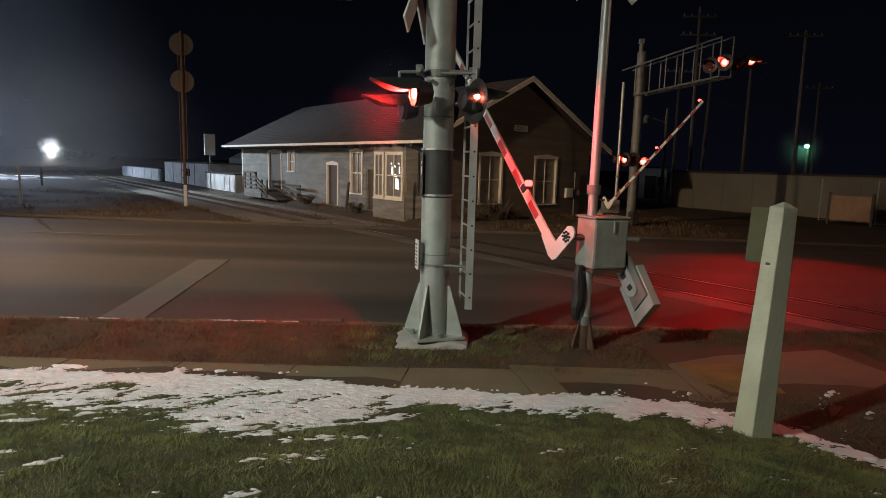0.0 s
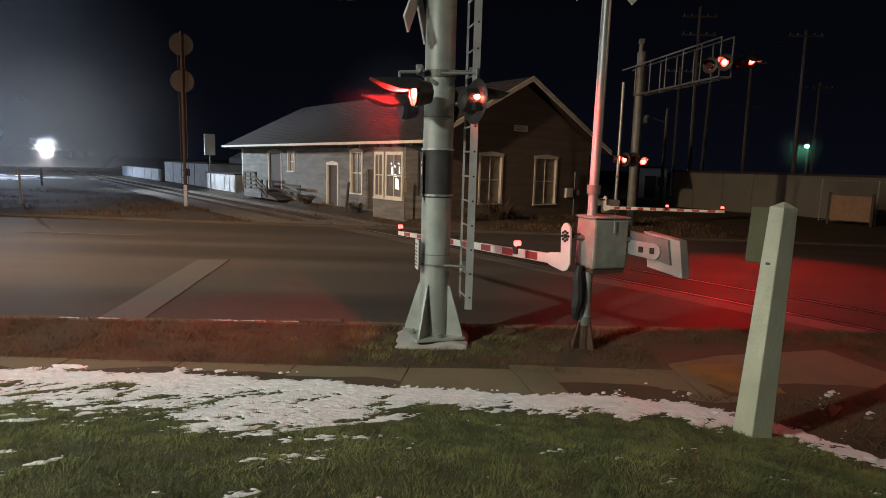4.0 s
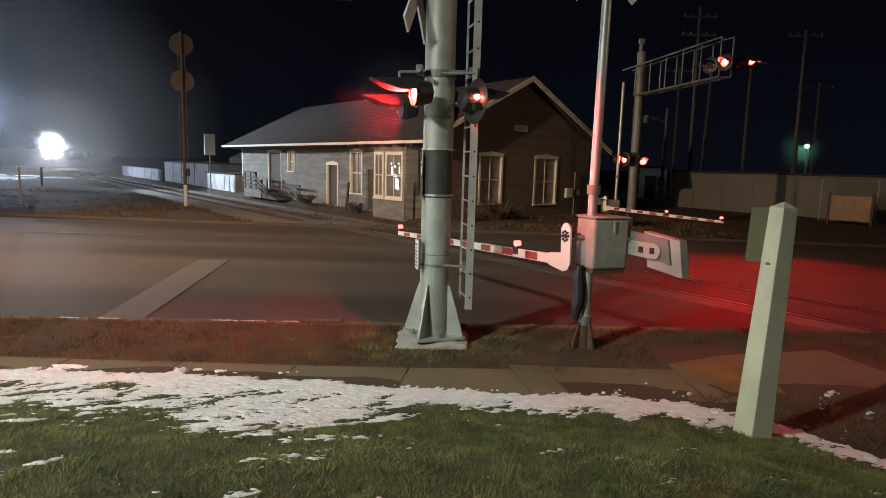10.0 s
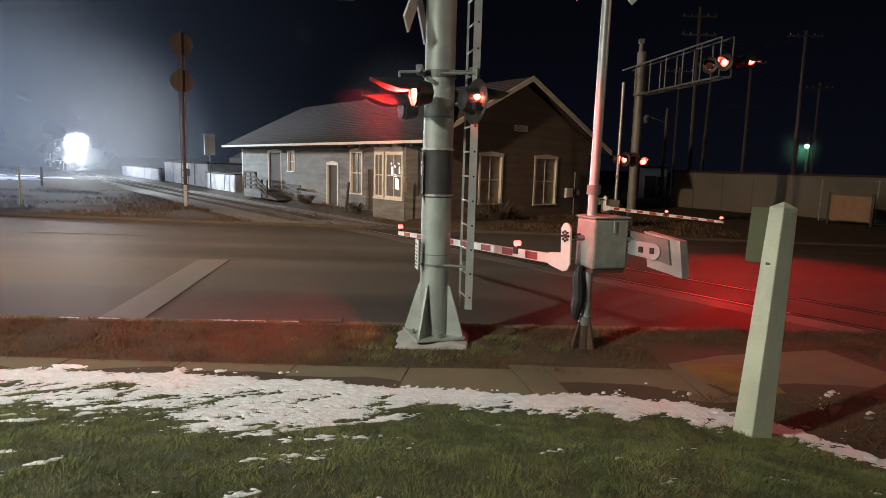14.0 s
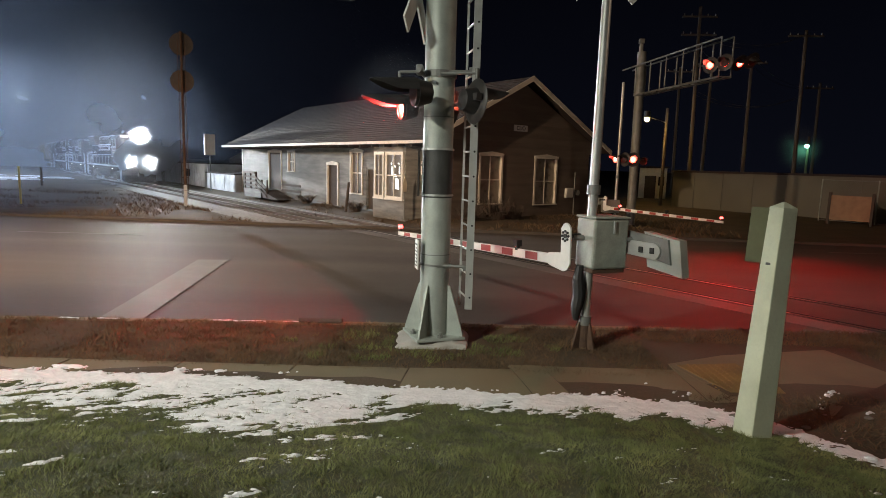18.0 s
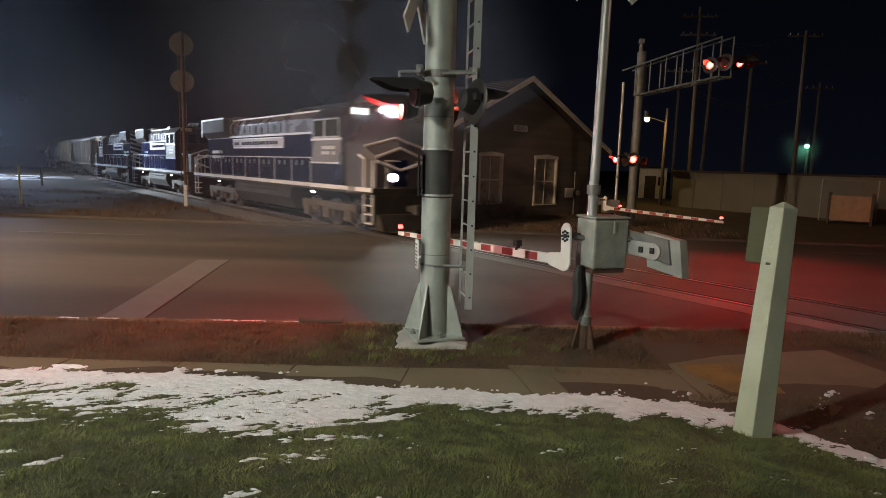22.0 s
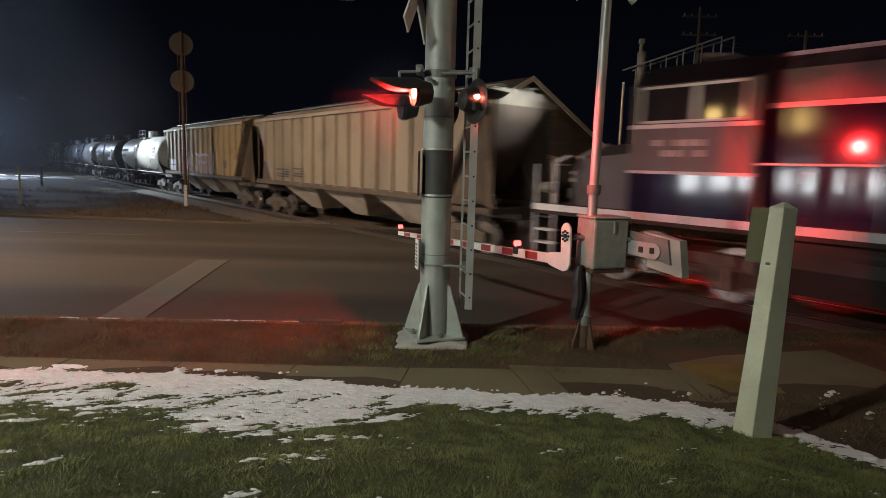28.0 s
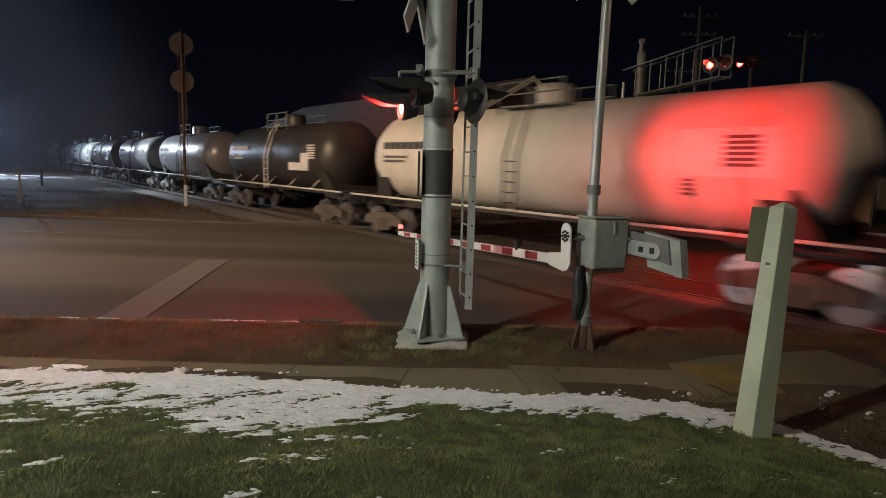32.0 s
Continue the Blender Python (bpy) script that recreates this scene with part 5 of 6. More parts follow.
box(bm, -0.012, 0.532, -0.012, 0.412, 1.76, 1.79, bevel=0.012)
part("lid", bm, "box_paint", mb)
bm = B()
box(bm, 0.275, 0.305, -0.022, 0.004, 1.58, 1.74, bevel=0.005)
part("hasp", bm, "alu", mb)
bm = B()
box(bm, 0.02, 0.50, 0.02, 0.38, 1.07, 1.12)
part("box_floor", bm, "rust", mb)
bm = B()
tube(bm, (-0.22, 0.0, 1.50), (0.62, 0.0, 1.50), 0.035, 0.035, 12)
part("main_shaft", bm, "galv_dark", g1, "", True)
for a in (-45, 45):
    bm = B()
    box(bm, -0.6, 0.6, -0.012, 0.012, -0.11, 0.11)
    part("crossbuck_blade", bm, "white", g1, "white crossbuck blade", False, pose(-0.05, -0.1, 4.86, 0, a, 8))
# the arm swings about the shaft: its x runs out along the road, its turn is about its own y
ARM_AZ = 118.0
PIV = (-0.24, 0.0, 1.50)


def build_arm(parent, length, bands, lamps):
    bm = B()
    prism(bm, [(-0.09, 0.12), (-0.05, 0.17), (0.0, 0.19), (0.05, 0.17), (0.09, 0.12), (0.09, -0.20), (0.34, -0.22), (0.34, -0.38), (0.04, -0.44), (-0.05, -0.41), (-0.09, -0.34)], "y", 0.075, 0.10)
    me_arm = mesh("gate_arm", bm, "white")
    arm = new("gate_arm", me_arm)
    arm.parent = parent
    arm["label"] = "red and white striped gate arm on a pale bracket"
    bm = B()
    for k in range(8):
        a = k * math.pi / 4
        tube(bm, (0.06 * math.cos(a), 0.118, 0.02 + 0.06 * math.sin(a)), (0.06 * math.cos(a), 0.098, 0.02 + 0.06 * math.sin(a)), 0.016, 0.016, 8)
    tube(bm, (0, 0.12, 0.02), (0, -0.2, 0.02), 0.03, 0.03, 10)
    part("bolt", bm, "black", arm)
    n = bands
    x0, x1 = 0.28, length
    bm = B()
    ring(bm, [[(x, 0.06, -0.30 - q), (x, 0.095, -0.30 - q), (x, 0.095, -0.30 + q), (x, 0.06, -0.30 + q)] for x, q in ((x0, 0.066), (x1, 0.040))])
    part("boom", bm, "white", arm, "white tapered boom")
    for k in range(1, n, 2):
        a, b = x0 + (x1 - x0) * k / n, x0 + (x1 - x0) * (k + 1) / n
        h0 = (0.066 - 0.026 * k / n) * 0.80
        bm = B()
        box(bm, a + 0.01, b - 0.01, 0.057, 0.098, -0.30 - h0, -0.30 + h0)
        part("band", bm, "red", arm, "red band")
    for u in lamps:
        bm = B()
        x = x0 + (x1 - x0) * u
        box(bm, x - 0.03, x + 0.03, 0.055, 0.10, -0.26, -0.20)
        lh = part("lamp_housing", bm, "black", arm)
        bm = B()
        tube(bm, (x, 0.04, -0.165), (x, 0.115, -0.165), 0.042, 0.042, 12)
        part("lamp_lens", bm, "gate_lamp", lh, "small red gate lamp")
        if u < 0.9:
            # added box over the gate lamp, lowered while it flashes
            bm = B()
            box(bm, x - 0.047, x + 0.047, 0.030, 0.125, -0.205, -0.115)
            covers.append((part("lamp_cover", bm, "black", lh, "added cover that hides the lit lamp between flashes", False, pose(0, 0, 0)), "B" if u == 0.12 else "A"))
    return arm


arm1 = build_arm(g1, 5.35, 17, (0.16, 0.985))
bm = B()
prism(bm, [(-0.15, 0.12), (-0.95, 0.02), (-1.0, -0.28), (-0.2, -0.12)], "y", -0.70, -0.67)
part("counterweight_arm", bm, "galv_dark", arm1, "steel counterweight arm")
bm = B()
prism(bm, [(-0.55, 0.10), (-1.10, 0.02), (-1.16, -0.42), (-0.62, -0.34)], "y", -0.82, -0.70)
part("counterweight", bm, "galv", arm1, "grey counterweight slab")
bm = B()
prism(bm, [(-0.30, -0.02), (-0.30, -0.20)] + [(-0.76 + 0.10 * math.cos(a), -0.135 + 0.10 * math.sin(a)) for a in [math.pi * (1.5 - k / 8) for k in range(9)]], "y", -0.668, -0.645)
sp = part("slot_plate", bm, "alu", arm1, "round-ended slotted plate")
for x in (-0.56, -0.74):
    bm = B()
    box(bm, x - 0.035, x + 0.035, -0.645, -0.63, -0.165, -0.09, bevel=0.006)
    part("clamp_bolt", bm, "black", sp)

# far gate
g2 = gate("crossing_gate", pose(7.28, 25.3, 0.06, 0, 0, 0), "far crossing gate with a red and white arm, lowered")
bm = B()
box(bm, -0.55, 0.12, -0.25, 0.25, 0.60, 1.16, bevel=0.03)
part("mechanism_box", bm, "galv_dark", g2, "grey gate mechanism box")
arm2 = build_arm(g2, 5.95, 17, (0.12, 0.56, 0.985))
bm = B()
prism(bm, [(-0.15, 0.12), (-1.0, 0.02), (-1.1, -0.35), (-0.2, -0.12)], "y", 0.3, 0.38)
part("counterweight", bm, "galv_dark", arm2, "counterweight")
head(g2, (0.24, -0.05, 2.86), (-0.85, -0.5, 0.0), "A", back=True)
head(g2, (0.60, -0.05, 2.86), (-0.2, -0.98, 0.0), "B", back=True)
head(g2, (1.08, 0.1, 2.80), (-0.1, -0.98, 0.0), "A", back=False)
head(g2, (-0.08, 0.15, 2.86), (-0.85, -0.5, 0.0), "B", back=False)
bm = B()
tube(bm, (-0.15, 0.1, 2.86), (1.12, 0.1, 2.86), 0.025, 0.025, 8)
part("crossarm", bm, "galv_dark", g2)

# far mast with its cantilever over the road
m2 = thing("signal_mast", pose(8.46, 26.9, 0), "far galvanised signal mast with a lattice cantilever over the road", "signal mast")
bm = B()
tube(bm, (0, 0, 0), (0, 0, 7.6), 0.20, 0.19, 28)
part("tube", bm, "galv_dark", m2, "", True)
bm = B()
tube(bm, (-0.05, 0, 7.6), (-0.05, 0, 8.1), 0.08, 0.08, 10)
box(bm, -0.16, 0.06, -0.1, 0.1, 7.95, 8.15, bevel=0.02)
part("top_fitting", bm, "galv_dark", m2)
E1 = Vector((2.0, -5.4, 0))   # reach of the arm's lamps
E2 = Vector((1.66, -4.5, 0))   # reach of the lattice
bm = B()
for o in (-0.22, 0.22):
    tube(bm, (o, 0, 5.75), (o + E2.x, E2.y, 5.95), 0.045, 0.045, 8)
    tube(bm, (o - 0.4, 0.6, 6.9), (o + E2.x, E2.y, 7.35), 0.035, 0.035, 8)
    for k in range(6):
        u = k / 5
        tube(bm, (o + E2.x * u, E2.y * u, 5.75 + 0.2 * u), (o + E2.x * u, E2.y * u, 6.95 + 0.4 * u), 0.028, 0.028, 6)
for k in range(11):
    u = k / 10
    tube(bm, (-0.22 + E2.x * u, E2.y * u, 5.75 + 0.2 * u), (0.22 + E2.x * u, E2.y * u, 5.75 + 0.2 * u), 0.02, 0.02, 6)
part("cantilever_truss", bm, "galv_dark", m2, "lattice walkway arm")
for u, ph in ((0.76, "B"), (0.88, "A")):
    head(m2, (E1.x * u - 0.35, E1.y * u - 0.2, 6.38), (-0.8, -0.6, 0), ph)
for u, ph in ((0.86, "B"), (0.95, "A")):
    q = (E1.x * u + 0.35, E1.y * u - 0.1, 6.40)
    head(m2, q, (0.3, -0.75, -0.5), ph)
    red_beam((8.46 + q[0], 26.9 + q[1], q[2]), (0.3, -0.75, -0.5), 1500 if ph == "A" else 1000, 62, 0.9, (-0.22, -0.85, -0.55))
bm = B()
box(bm, E1.x * 0.86 - 0.12, E1.x * 0.86 + 0.12, E1.y * 0.86 - 0.1, E1.y * 0.86 + 0.1, 6.35, 6.6, bevel=0.04)
part("bell", bm, "galv_dark", m2)

# ---- depot ----
dep = thing("depot", along(0, 0, 0), "old single-storey wooden railway depot with a dark shingle roof", "depot building")
X0, X1, Y0, Y1, EH, PK, XP = 16.0, 26.4, 20.85, 45.0, 3.42, 6.72, 21.2
# wall openings on the track side: (al0, al1, z0, z1)
side_open = [(37.75, 39.85, 0.55, 3.0), (35.7, 36.6, 1.85, 3.0), (29.95, 31.15, 0.05, 2.3), (27.3, 28.45, 0.87, 3.0), (26.2, 26.75, 0.1, 2.15)]
gable_open = [(18.5, 19.85, 0.75, 2.95), (22.2, 23.75, 0.65, 2.93)]


def wall_with_openings(bm, a0, a1, z0, z1, opens, plane0, plane1, axis):
    """Wall between two planes, along a0..a1, with rectangular holes."""
    cuts = sorted({a0, a1, *[o[0] for o in opens], *[o[1] for o in opens]})
    for u0, u1 in zip(cuts, cuts[1:]):
        hole = [o for o in opens if o[0] <= u0 + 1e-6 and o[1] >= u1 - 1e-6]
        spans = [(z0, z1)] if not hole else [(z0, hole[0][2]), (hole[0][3], z1)]
        for b, t in spans:
            if t - b > 0.01:
                if axis == "x":
                    box(bm, plane0, plane1, u0, u1, b, t)
                else:
                    box(bm, u0, u1, plane0, plane1, b, t)


bm = B()
wall_with_openings(bm, Y0, Y1, -0.2, EH + 0.2, side_open, X0, X0 + 0.18, "x")
part("wall_track", bm, "siding", dep, "weathered pale board wall")
bm = B()
wall_with_openings(bm, X0, X1, -0.2, EH + 0.05, gable_open, Y0, Y0 + 0.18, "y")
prism(bm, [(X0 - 0.9, EH + 0.05), (XP, PK - 0.22), (2 * XP - X0 + 0.9, EH + 0.05)], "y", Y0, Y0 + 0.18)
part("wall_gable", bm, "gable", dep, "dark painted gable wall")
bm = B()
box(bm, X1 - 0.18, X1, Y0, Y1, -0.2, EH + 0.2)
box(bm, X0, X1, Y1 - 0.18, Y1, -0.2, EH + 0.2)
part("wall_rear", bm, "gable", dep)
# clapboards
rng = random.Random(5)


def spans(a0, a1, z, opens):
    out, cur = [], a0
    for o in sorted(opens):
        if o[2] - 0.06 < z + 0.05 and o[3] + 0.06 > z:
            if o[0] - 0.1 > cur:
                out.append((cur, o[0] - 0.1))
            cur = max(cur, o[1] + 0.1)
    if a1 > cur:
        out.append((cur, a1))
    return out


z = 0.0
while z < EH - 0.12:
    for a, b in spans(Y0, Y1, z, side_open + [(22.2, 25.9, 0.0, 3.1)]):
        bm = B()
        ring(bm, [[(X0 - 0.026, y, z), (X0 - 0.004, y, z), (X0 - 0.004, y, z + 0.125), (X0 - 0.010, y, z + 0.125)] for y in (a, b)])
        part("clapboard", bm, "siding", dep)
    z += 0.12
z = 0.0
while z < PK - 0.6:
    lo, hi = X0, X1
    if z > EH - 0.3:
        k = (z + 0.13 - EH) / (PK - EH)
        lo, hi = X0 - 1.2 + (XP - X0 + 1.2) * k + 0.45, 2 * XP - X0 + 1.2 - (XP - X0 + 1.2) * k - 0.45
    if hi - lo > 0.4:
        for a, b in spans(lo, hi, z, gable_open):
            bm = B()
            ring(bm, [[(x, Y0 - 0.026, z), (x, Y0 - 0.004, z), (x, Y0 - 0.004, z + 0.135), (x, Y0 - 0.010, z + 0.135)] for x in (a, b)])
            part("clapboard", bm, "gable", dep)
    z += 0.13
# roof: track-side slope with a hipped far end, and the other slope
OV = 1.2
ex0, ex1, ey0, ey1 = X0 - OV, 2 * XP - X0 + OV, Y0 - 0.55, Y1 + 1.0
bm = B()
hipy = ey1 - 0.4
vs = [bm.verts.new(p) for p in ((ex0, ey0, EH), (ex0, ey1, EH), (XP, hipy, PK), (XP, ey0, PK), (ex1, ey0, EH), (ex1, ey1, EH))]
fs = [bm.faces.new((vs[0], vs[1], vs[2], vs[3])), bm.faces.new((vs[3], vs[2], vs[5], vs[4])), bm.faces.new((vs[1], vs[5], vs[2]))]
bmesh.ops.recalc_face_normals(bm, faces=bm.faces)
bmesh.ops.solidify(bm, geom=bm.faces[:], thickness=0.09)
roof = part("roof", bm, "roof", dep, "dark shingle roof")
n = 26
for k in range(n):
    u = k / n
    bm = B()
    xa, za = ex0 + (XP - ex0) * u, EH + (PK - EH) * u
    xb, zb = ex0 + (XP - ex0) * (u + 1.15 / n), EH + (PK - EH) * (u + 1.15 / n)
    yb = ey1 - (ey1 - hipy) * u
    ring(bm, [[(xa - 0.02, y, za + 0.034), (xa, y, za + 0.01), (xb, y, zb + 0.012), (xb, y, zb + 0.02)] for y in (ey0 + 0.02, yb - 0.02)])
    part("shingle_course", bm, "shingle", roof)
# eave boards and rakes
bm = B()
box(bm, ex0 - 0.03, ex0, ey0, ey1, EH - 0.06, EH + 0.07)
part("fascia", bm, "trim", roof, "pale eave board")
bm = B()
for sgn, xe in ((1, ex0), (-1, ex1)):
    ring(bm, [[(xe, y, EH - 0.16), (xe, y, EH + 0.07), (XP, y, PK + 0.07), (XP, y, PK - 0.18)] for y in (ey0 - 0.05, ey0 + 0.01)])
part("rake_board", bm, "trim", roof, "pale rake boards on the gable")
bm = B()
box(bm, ex0, X0 + 0.1, ey0, ey1, EH - 0.06, EH - 0.03)
part("soffit", bm, "wood_dark", roof)
for k in range(22):
    bm = B()
    y = Y0 + 0.4 + k * 1.09
    box(bm, ex0 + 0.05, X0, y - 0.045, y + 0.045, EH - 0.18, EH - 0.06)
    part("rafter_tail", bm, "wood_dark", roof)


def opening(parent, kind, plane, a0, a1, z0, z1, axis, panes=(1, 2), fill="pane_dark", peak=True):
    """Window or door set in a wall: frame, head, sill, sashes and panes. axis x: on the track side; y: on the gable."""
    t = 0.09
    def bx(bm, u0, u1, w0, w1, b, c):
        if axis == "x":
            box(bm, plane + w0, plane + w1, u0, u1, b, c)
        else:
            box(bm, u0, u1, plane + w0, plane + w1, b, c)
    bm = B()
    bx(bm, a0 - t, a0 + 0.02, -0.055, 0.06, z0, z1)
    bx(bm, a1 - 0.02, a1 + t, -0.055, 0.06, z0, z1)
    bx(bm, a0 - t - 0.03, a1 + t + 0.03, -0.06, 0.06, z1, z1 + 0.13)
    fr = part(kind, bm, "trim", parent, "tall sash window with pale trim" if kind == "window" else "dark door with pale trim")
    if peak:
        bm = B()
        if axis == "x":
            prism(bm, [(a0 - t - 0.06, z1 + 0.13), (a1 + t + 0.06, z1 + 0.13), ((a0 + a1) / 2, z1 + 0.24)], "x", plane - 0.07, plane + 0.02)
        else:
            prism(bm, [(a0 - t - 0.06, z1 + 0.13), (a1 + t + 0.06, z1 + 0.13), ((a0 + a1) / 2, z1 + 0.22)], "y", plane - 0.07, plane + 0.02)
        part("head_board", bm, "trim", fr)
    if kind == "window":
        bm = B()
        bx(bm, a0 - t - 0.03, a1 + t + 0.03, -0.09, 0.06, z0 - 0.07, z0)
        part("sill", bm, "trim", fr)
        bm = B()
        zm = (z0 + z1) / 2
        bx(bm, a0, a1, 0.03, 0.06, zm - 0.035, zm + 0.035)
        part("meeting_rail", bm, "trim", fr)
        for u in (a0 + 0.03, a1 - 0.03, (a0 + a1) / 2):
            bm = B()
            bx(bm, u - 0.025, u + 0.025, 0.028, 0.056, z0, z1)
            part("sash_bar", bm, "trim", fr)
        for b, c in ((z0, zm), (zm, z1)):
            bm = B()
            bx(bm, a0, a1, 0.065, 0.08, b + 0.01, c - 0.01)
            part("pane", bm, fill, fr)
    else:
        bm = B()
        bx(bm, a0 + 0.02, a1 - 0.02, 0.07, 0.11, z0, z1)
        lf = part("door_leaf", bm, "wood_dark", fr, "dark wooden door leaf")
        for k in range(2):
            bm = B()
            bx(bm, a0 + 0.14, a1 - 0.14, 0.062, 0.072, z0 + 0.15 + k * (z1 - z0) * 0.48, z0 + 0.15 + (k * 0.48 + 0.38) * (z1 - z0))
            part("door_panel", bm, "wood_dark", lf)
    return fr


opening(dep, "door", X0, 37.75, 39.85, 0.55, 3.0, "x")
opening(dep, "window", X0, 35.7, 36.6, 1.85, 3.0, "x", peak=False)
opening(dep, "door", X0, 29.95, 31.15, 0.05, 2.3, "x")
opening(dep, "window", X0, 27.3, 28.45, 0.87, 3.0, "x")
bm = B()
box(bm, X0 + 0.09, X0 + 0.13, 26.2, 26.75, 0.1, 2.15)
part("door", bm, "wood_dark", dep, "narrow dark door set back in the wall")
for o in gable_open:
    opening(dep, "window", Y0, o[0], o[1], o[2], o[3], "y", fill="pane_pale")
# bay with a wide and a narrow window
bm = B()
prism(bm, [(X0, 21.95), (X0 - 0.75, 22.2), (X0 - 0.75, 24.95), (X0, 25.5)], "z", -0.2, EH)
bay = part("bay", bm, "siding", dep, "three-sided bay below the eave")
for y0, y1, label in ((22.34, 23.80, "wide bay window with pale trim"), (23.93, 24.80, "narrow bay window with pale trim")):
    zb, zt, ym = 0.86, 3.02, (y0 + y1) / 2
    bw = None
    for a, b, c, d in ((y0, y0 + 0.13, zb, zt), (y1 - 0.13, y1, zb, zt), (y0 + 0.13, y1 - 0.13, zb, zb + 0.12), (y0 + 0.13, y1 - 0.13, zt - 0.14, zt), (y0 + 0.13, y1 - 0.13, 1.90, 1.96), (ym - 0.025, ym + 0.025, zb + 0.12, zt - 0.14)):
        bm = B()
        box(bm, X0 - 0.82, X0 - 0.75, a, b, c, d)
        if bw is None:
            bw = part("bay_window", bm, "trim", dep, label)
        else:
            part("frame_bar", bm, "trim", bw)
    for a, b in ((y0 + 0.13, ym - 0.025), (ym + 0.025, y1 - 0.13)):
        for c, d in ((zb + 0.12, 1.90), (1.96, zt - 0.14)):
            bm = B()
            box(bm, X0 - 0.79, X0 - 0.77, a, b, c, d)
            part("pane", bm, "pane_dark", bw)
    bm = B()
    box(bm, X0 - 0.85, X0 - 0.75, y0 - 0.05, y1 + 0.05, zb - 0.07, zb)
    part("sill", bm, "trim", bw)
# things lit up behind the wide window
for y, z, w, hh in ((22.62, 2.02, 0.10, 0.34), (22.80, 1.30, 0.30, 0.52), (23.02, 2.30, 0.16, 0.10), (23.22, 1.95, 0.12, 0.40), (22.95, 1.86, 0.22, 0.14), (23.30, 2.42, 0.10, 0.10), (22.70, 2.44, 0.14, 0.08)):
    bm = B()
    prism(bm, [(y - w / 2, z), (y + w / 2, z + 0.03), (y + w * 0.42, z + hh), (y - w * 0.3, z + hh * 0.93)], "x", X0 - 0.803, X0 - 0.795)
    part("lit_shape", bm, "shop_glow", bay, "bright thing lit up behind the glass")
# corner board, station sign, notice
bm = B()
box(bm, X0 - 0.045, X0 + 0.12, Y0 - 0.045, Y0 + 0.12, -0.1, EH - 0.1)
part("corner_board", bm, "trim", dep)
bm = B()
box(bm, X0 - 0.045, X0 + 0.10, Y1 - 0.10, Y1 + 0.045, -0.1, EH - 0.1)
part("corner_board", bm, "trim", dep)
sign = thing("station_sign", along(21.0, 20.82, 4.34), "small white sign with black letters on the gable", "sign")
bm = B()
box(bm, -0.46, 0.46, -0.05, -0.01, -0.15, 0.15, bevel=0.01)
part("board", bm, "white", sign)
cu = bpy.data.curves.new("station_name", "FONT")
cu.body, cu.align_x, cu.align_y, cu.size, cu.extrude = "CLIO", "CENTER", "CENTER", 0.27, 0.004
cu.materials.append(M["black"])
tx = new("station_name", cu)
tx.parent, tx.matrix_basis = sign, pose(0, -0.056, -0.005, 90, 0, 0)
notice = thing("depot_notice", along(X0 - 0.04, 22.5 - 0.9, 2.32), "white notice board with dark lettering bars under the eave", "sign")
bm = B()
box(bm, -0.02, 0.0, -0.62, 0.55, -0.30, 0.30)
part("board", bm, "white", notice)
bm = B()
for k, (a, b) in enumerate(((-0.52, 0.4), (-0.52, 0.1), (-0.45, 0.3))):
    box(bm, -0.026, -0.02, a, b, 0.08 - 0.13 * k, 0.17 - 0.13 * k)
part("text_bar", bm, "mark", notice)
# gauge-shaped marker post and leaning post before the wall
mk = thing("marker_post", along(15.0, 21.9, 0), "thin post with a pointed pale marker", "post")
bm = B()
tube(bm, (0, 0, 0), (0, 0, 1.75), 0.03, 0.03, 8)
part("post", bm, "galv_dark", mk)
bm = B()
prism(bm, [(-0.1, 1.25), (-0.11, 1.6), (0, 1.95), (0.11, 1.6), (0.1, 1.25)], "y", -0.03, -0.01)
part("marker", bm, "cream", mk)
lp = thing("leaning_post", along(15.2, 27.6, 0, 0), "short dark leaning wooden post", "post")
bm = B()
tube(bm, (0, 0, -0.1), (0.0, -0.32, 1.45), 0.08, 0.07, 10)
part("post", bm, "wood_dark", lp)
# meter box on the gable, and bare bushes along the walls
ub = thing("meter_box", along(24.75, Y0 - 0.05, 1.0), "small white meter box on the gable wall", "meter box")
bm = B()
box(bm, -0.28, 0.28, -0.14, 0.0, -0.05, 0.45, bevel=0.02)
part("case", bm, "white", ub)
bm = B()
tube(bm, (0.42, -0.08, -1.0), (0.42, -0.08, 1.3), 0.04, 0.04, 8)
part("pipe", bm, "galv_dark", ub)
bm = B()
tube(bm, (0.7, -0.12, 0.2), (0.7, -0.02, 0.2), 0.14, 0.14, 14)
part("meter", bm, "galv", ub)


def bush(lat, al, r, hh, seed, label):
    rng = random.Random(seed)
    V, F = [], []
    for k in range(260):
        a, q = rng.uniform(0, 6.283), rng.uniform(0, 1) ** 0.5 * r * 0.5
        p = Vector((q * math.cos(a), q * math.sin(a), 0))
        d = Vector((math.cos(a) * rng.uniform(0.1, 0.7), math.sin(a) * rng.uniform(0.1, 0.7), 1))
        w = 0.012
        for j in range(3):
            p2 = p + d * hh * rng.uniform(0.18, 0.42)
            s = Vector((math.sin(a + j), -math.cos(a + j), 0)) * w
            i = len(V)
            V += [p - s, p + s, p2 + s * 0.6, p2 - s * 0.6]
            F.append((i, i + 1, i + 2, i + 3))
            p, w = p2, w * 0.75
            d += Vector((rng.uniform(-0.5, 0.5), rng.uniform(-0.5, 0.5), rng.uniform(-0.2, 0.2)))
    ob = sheet("bush", V, F, "twig", label, "bush", "")
    ob.matrix_basis = along(lat, al, 0)
    return ob


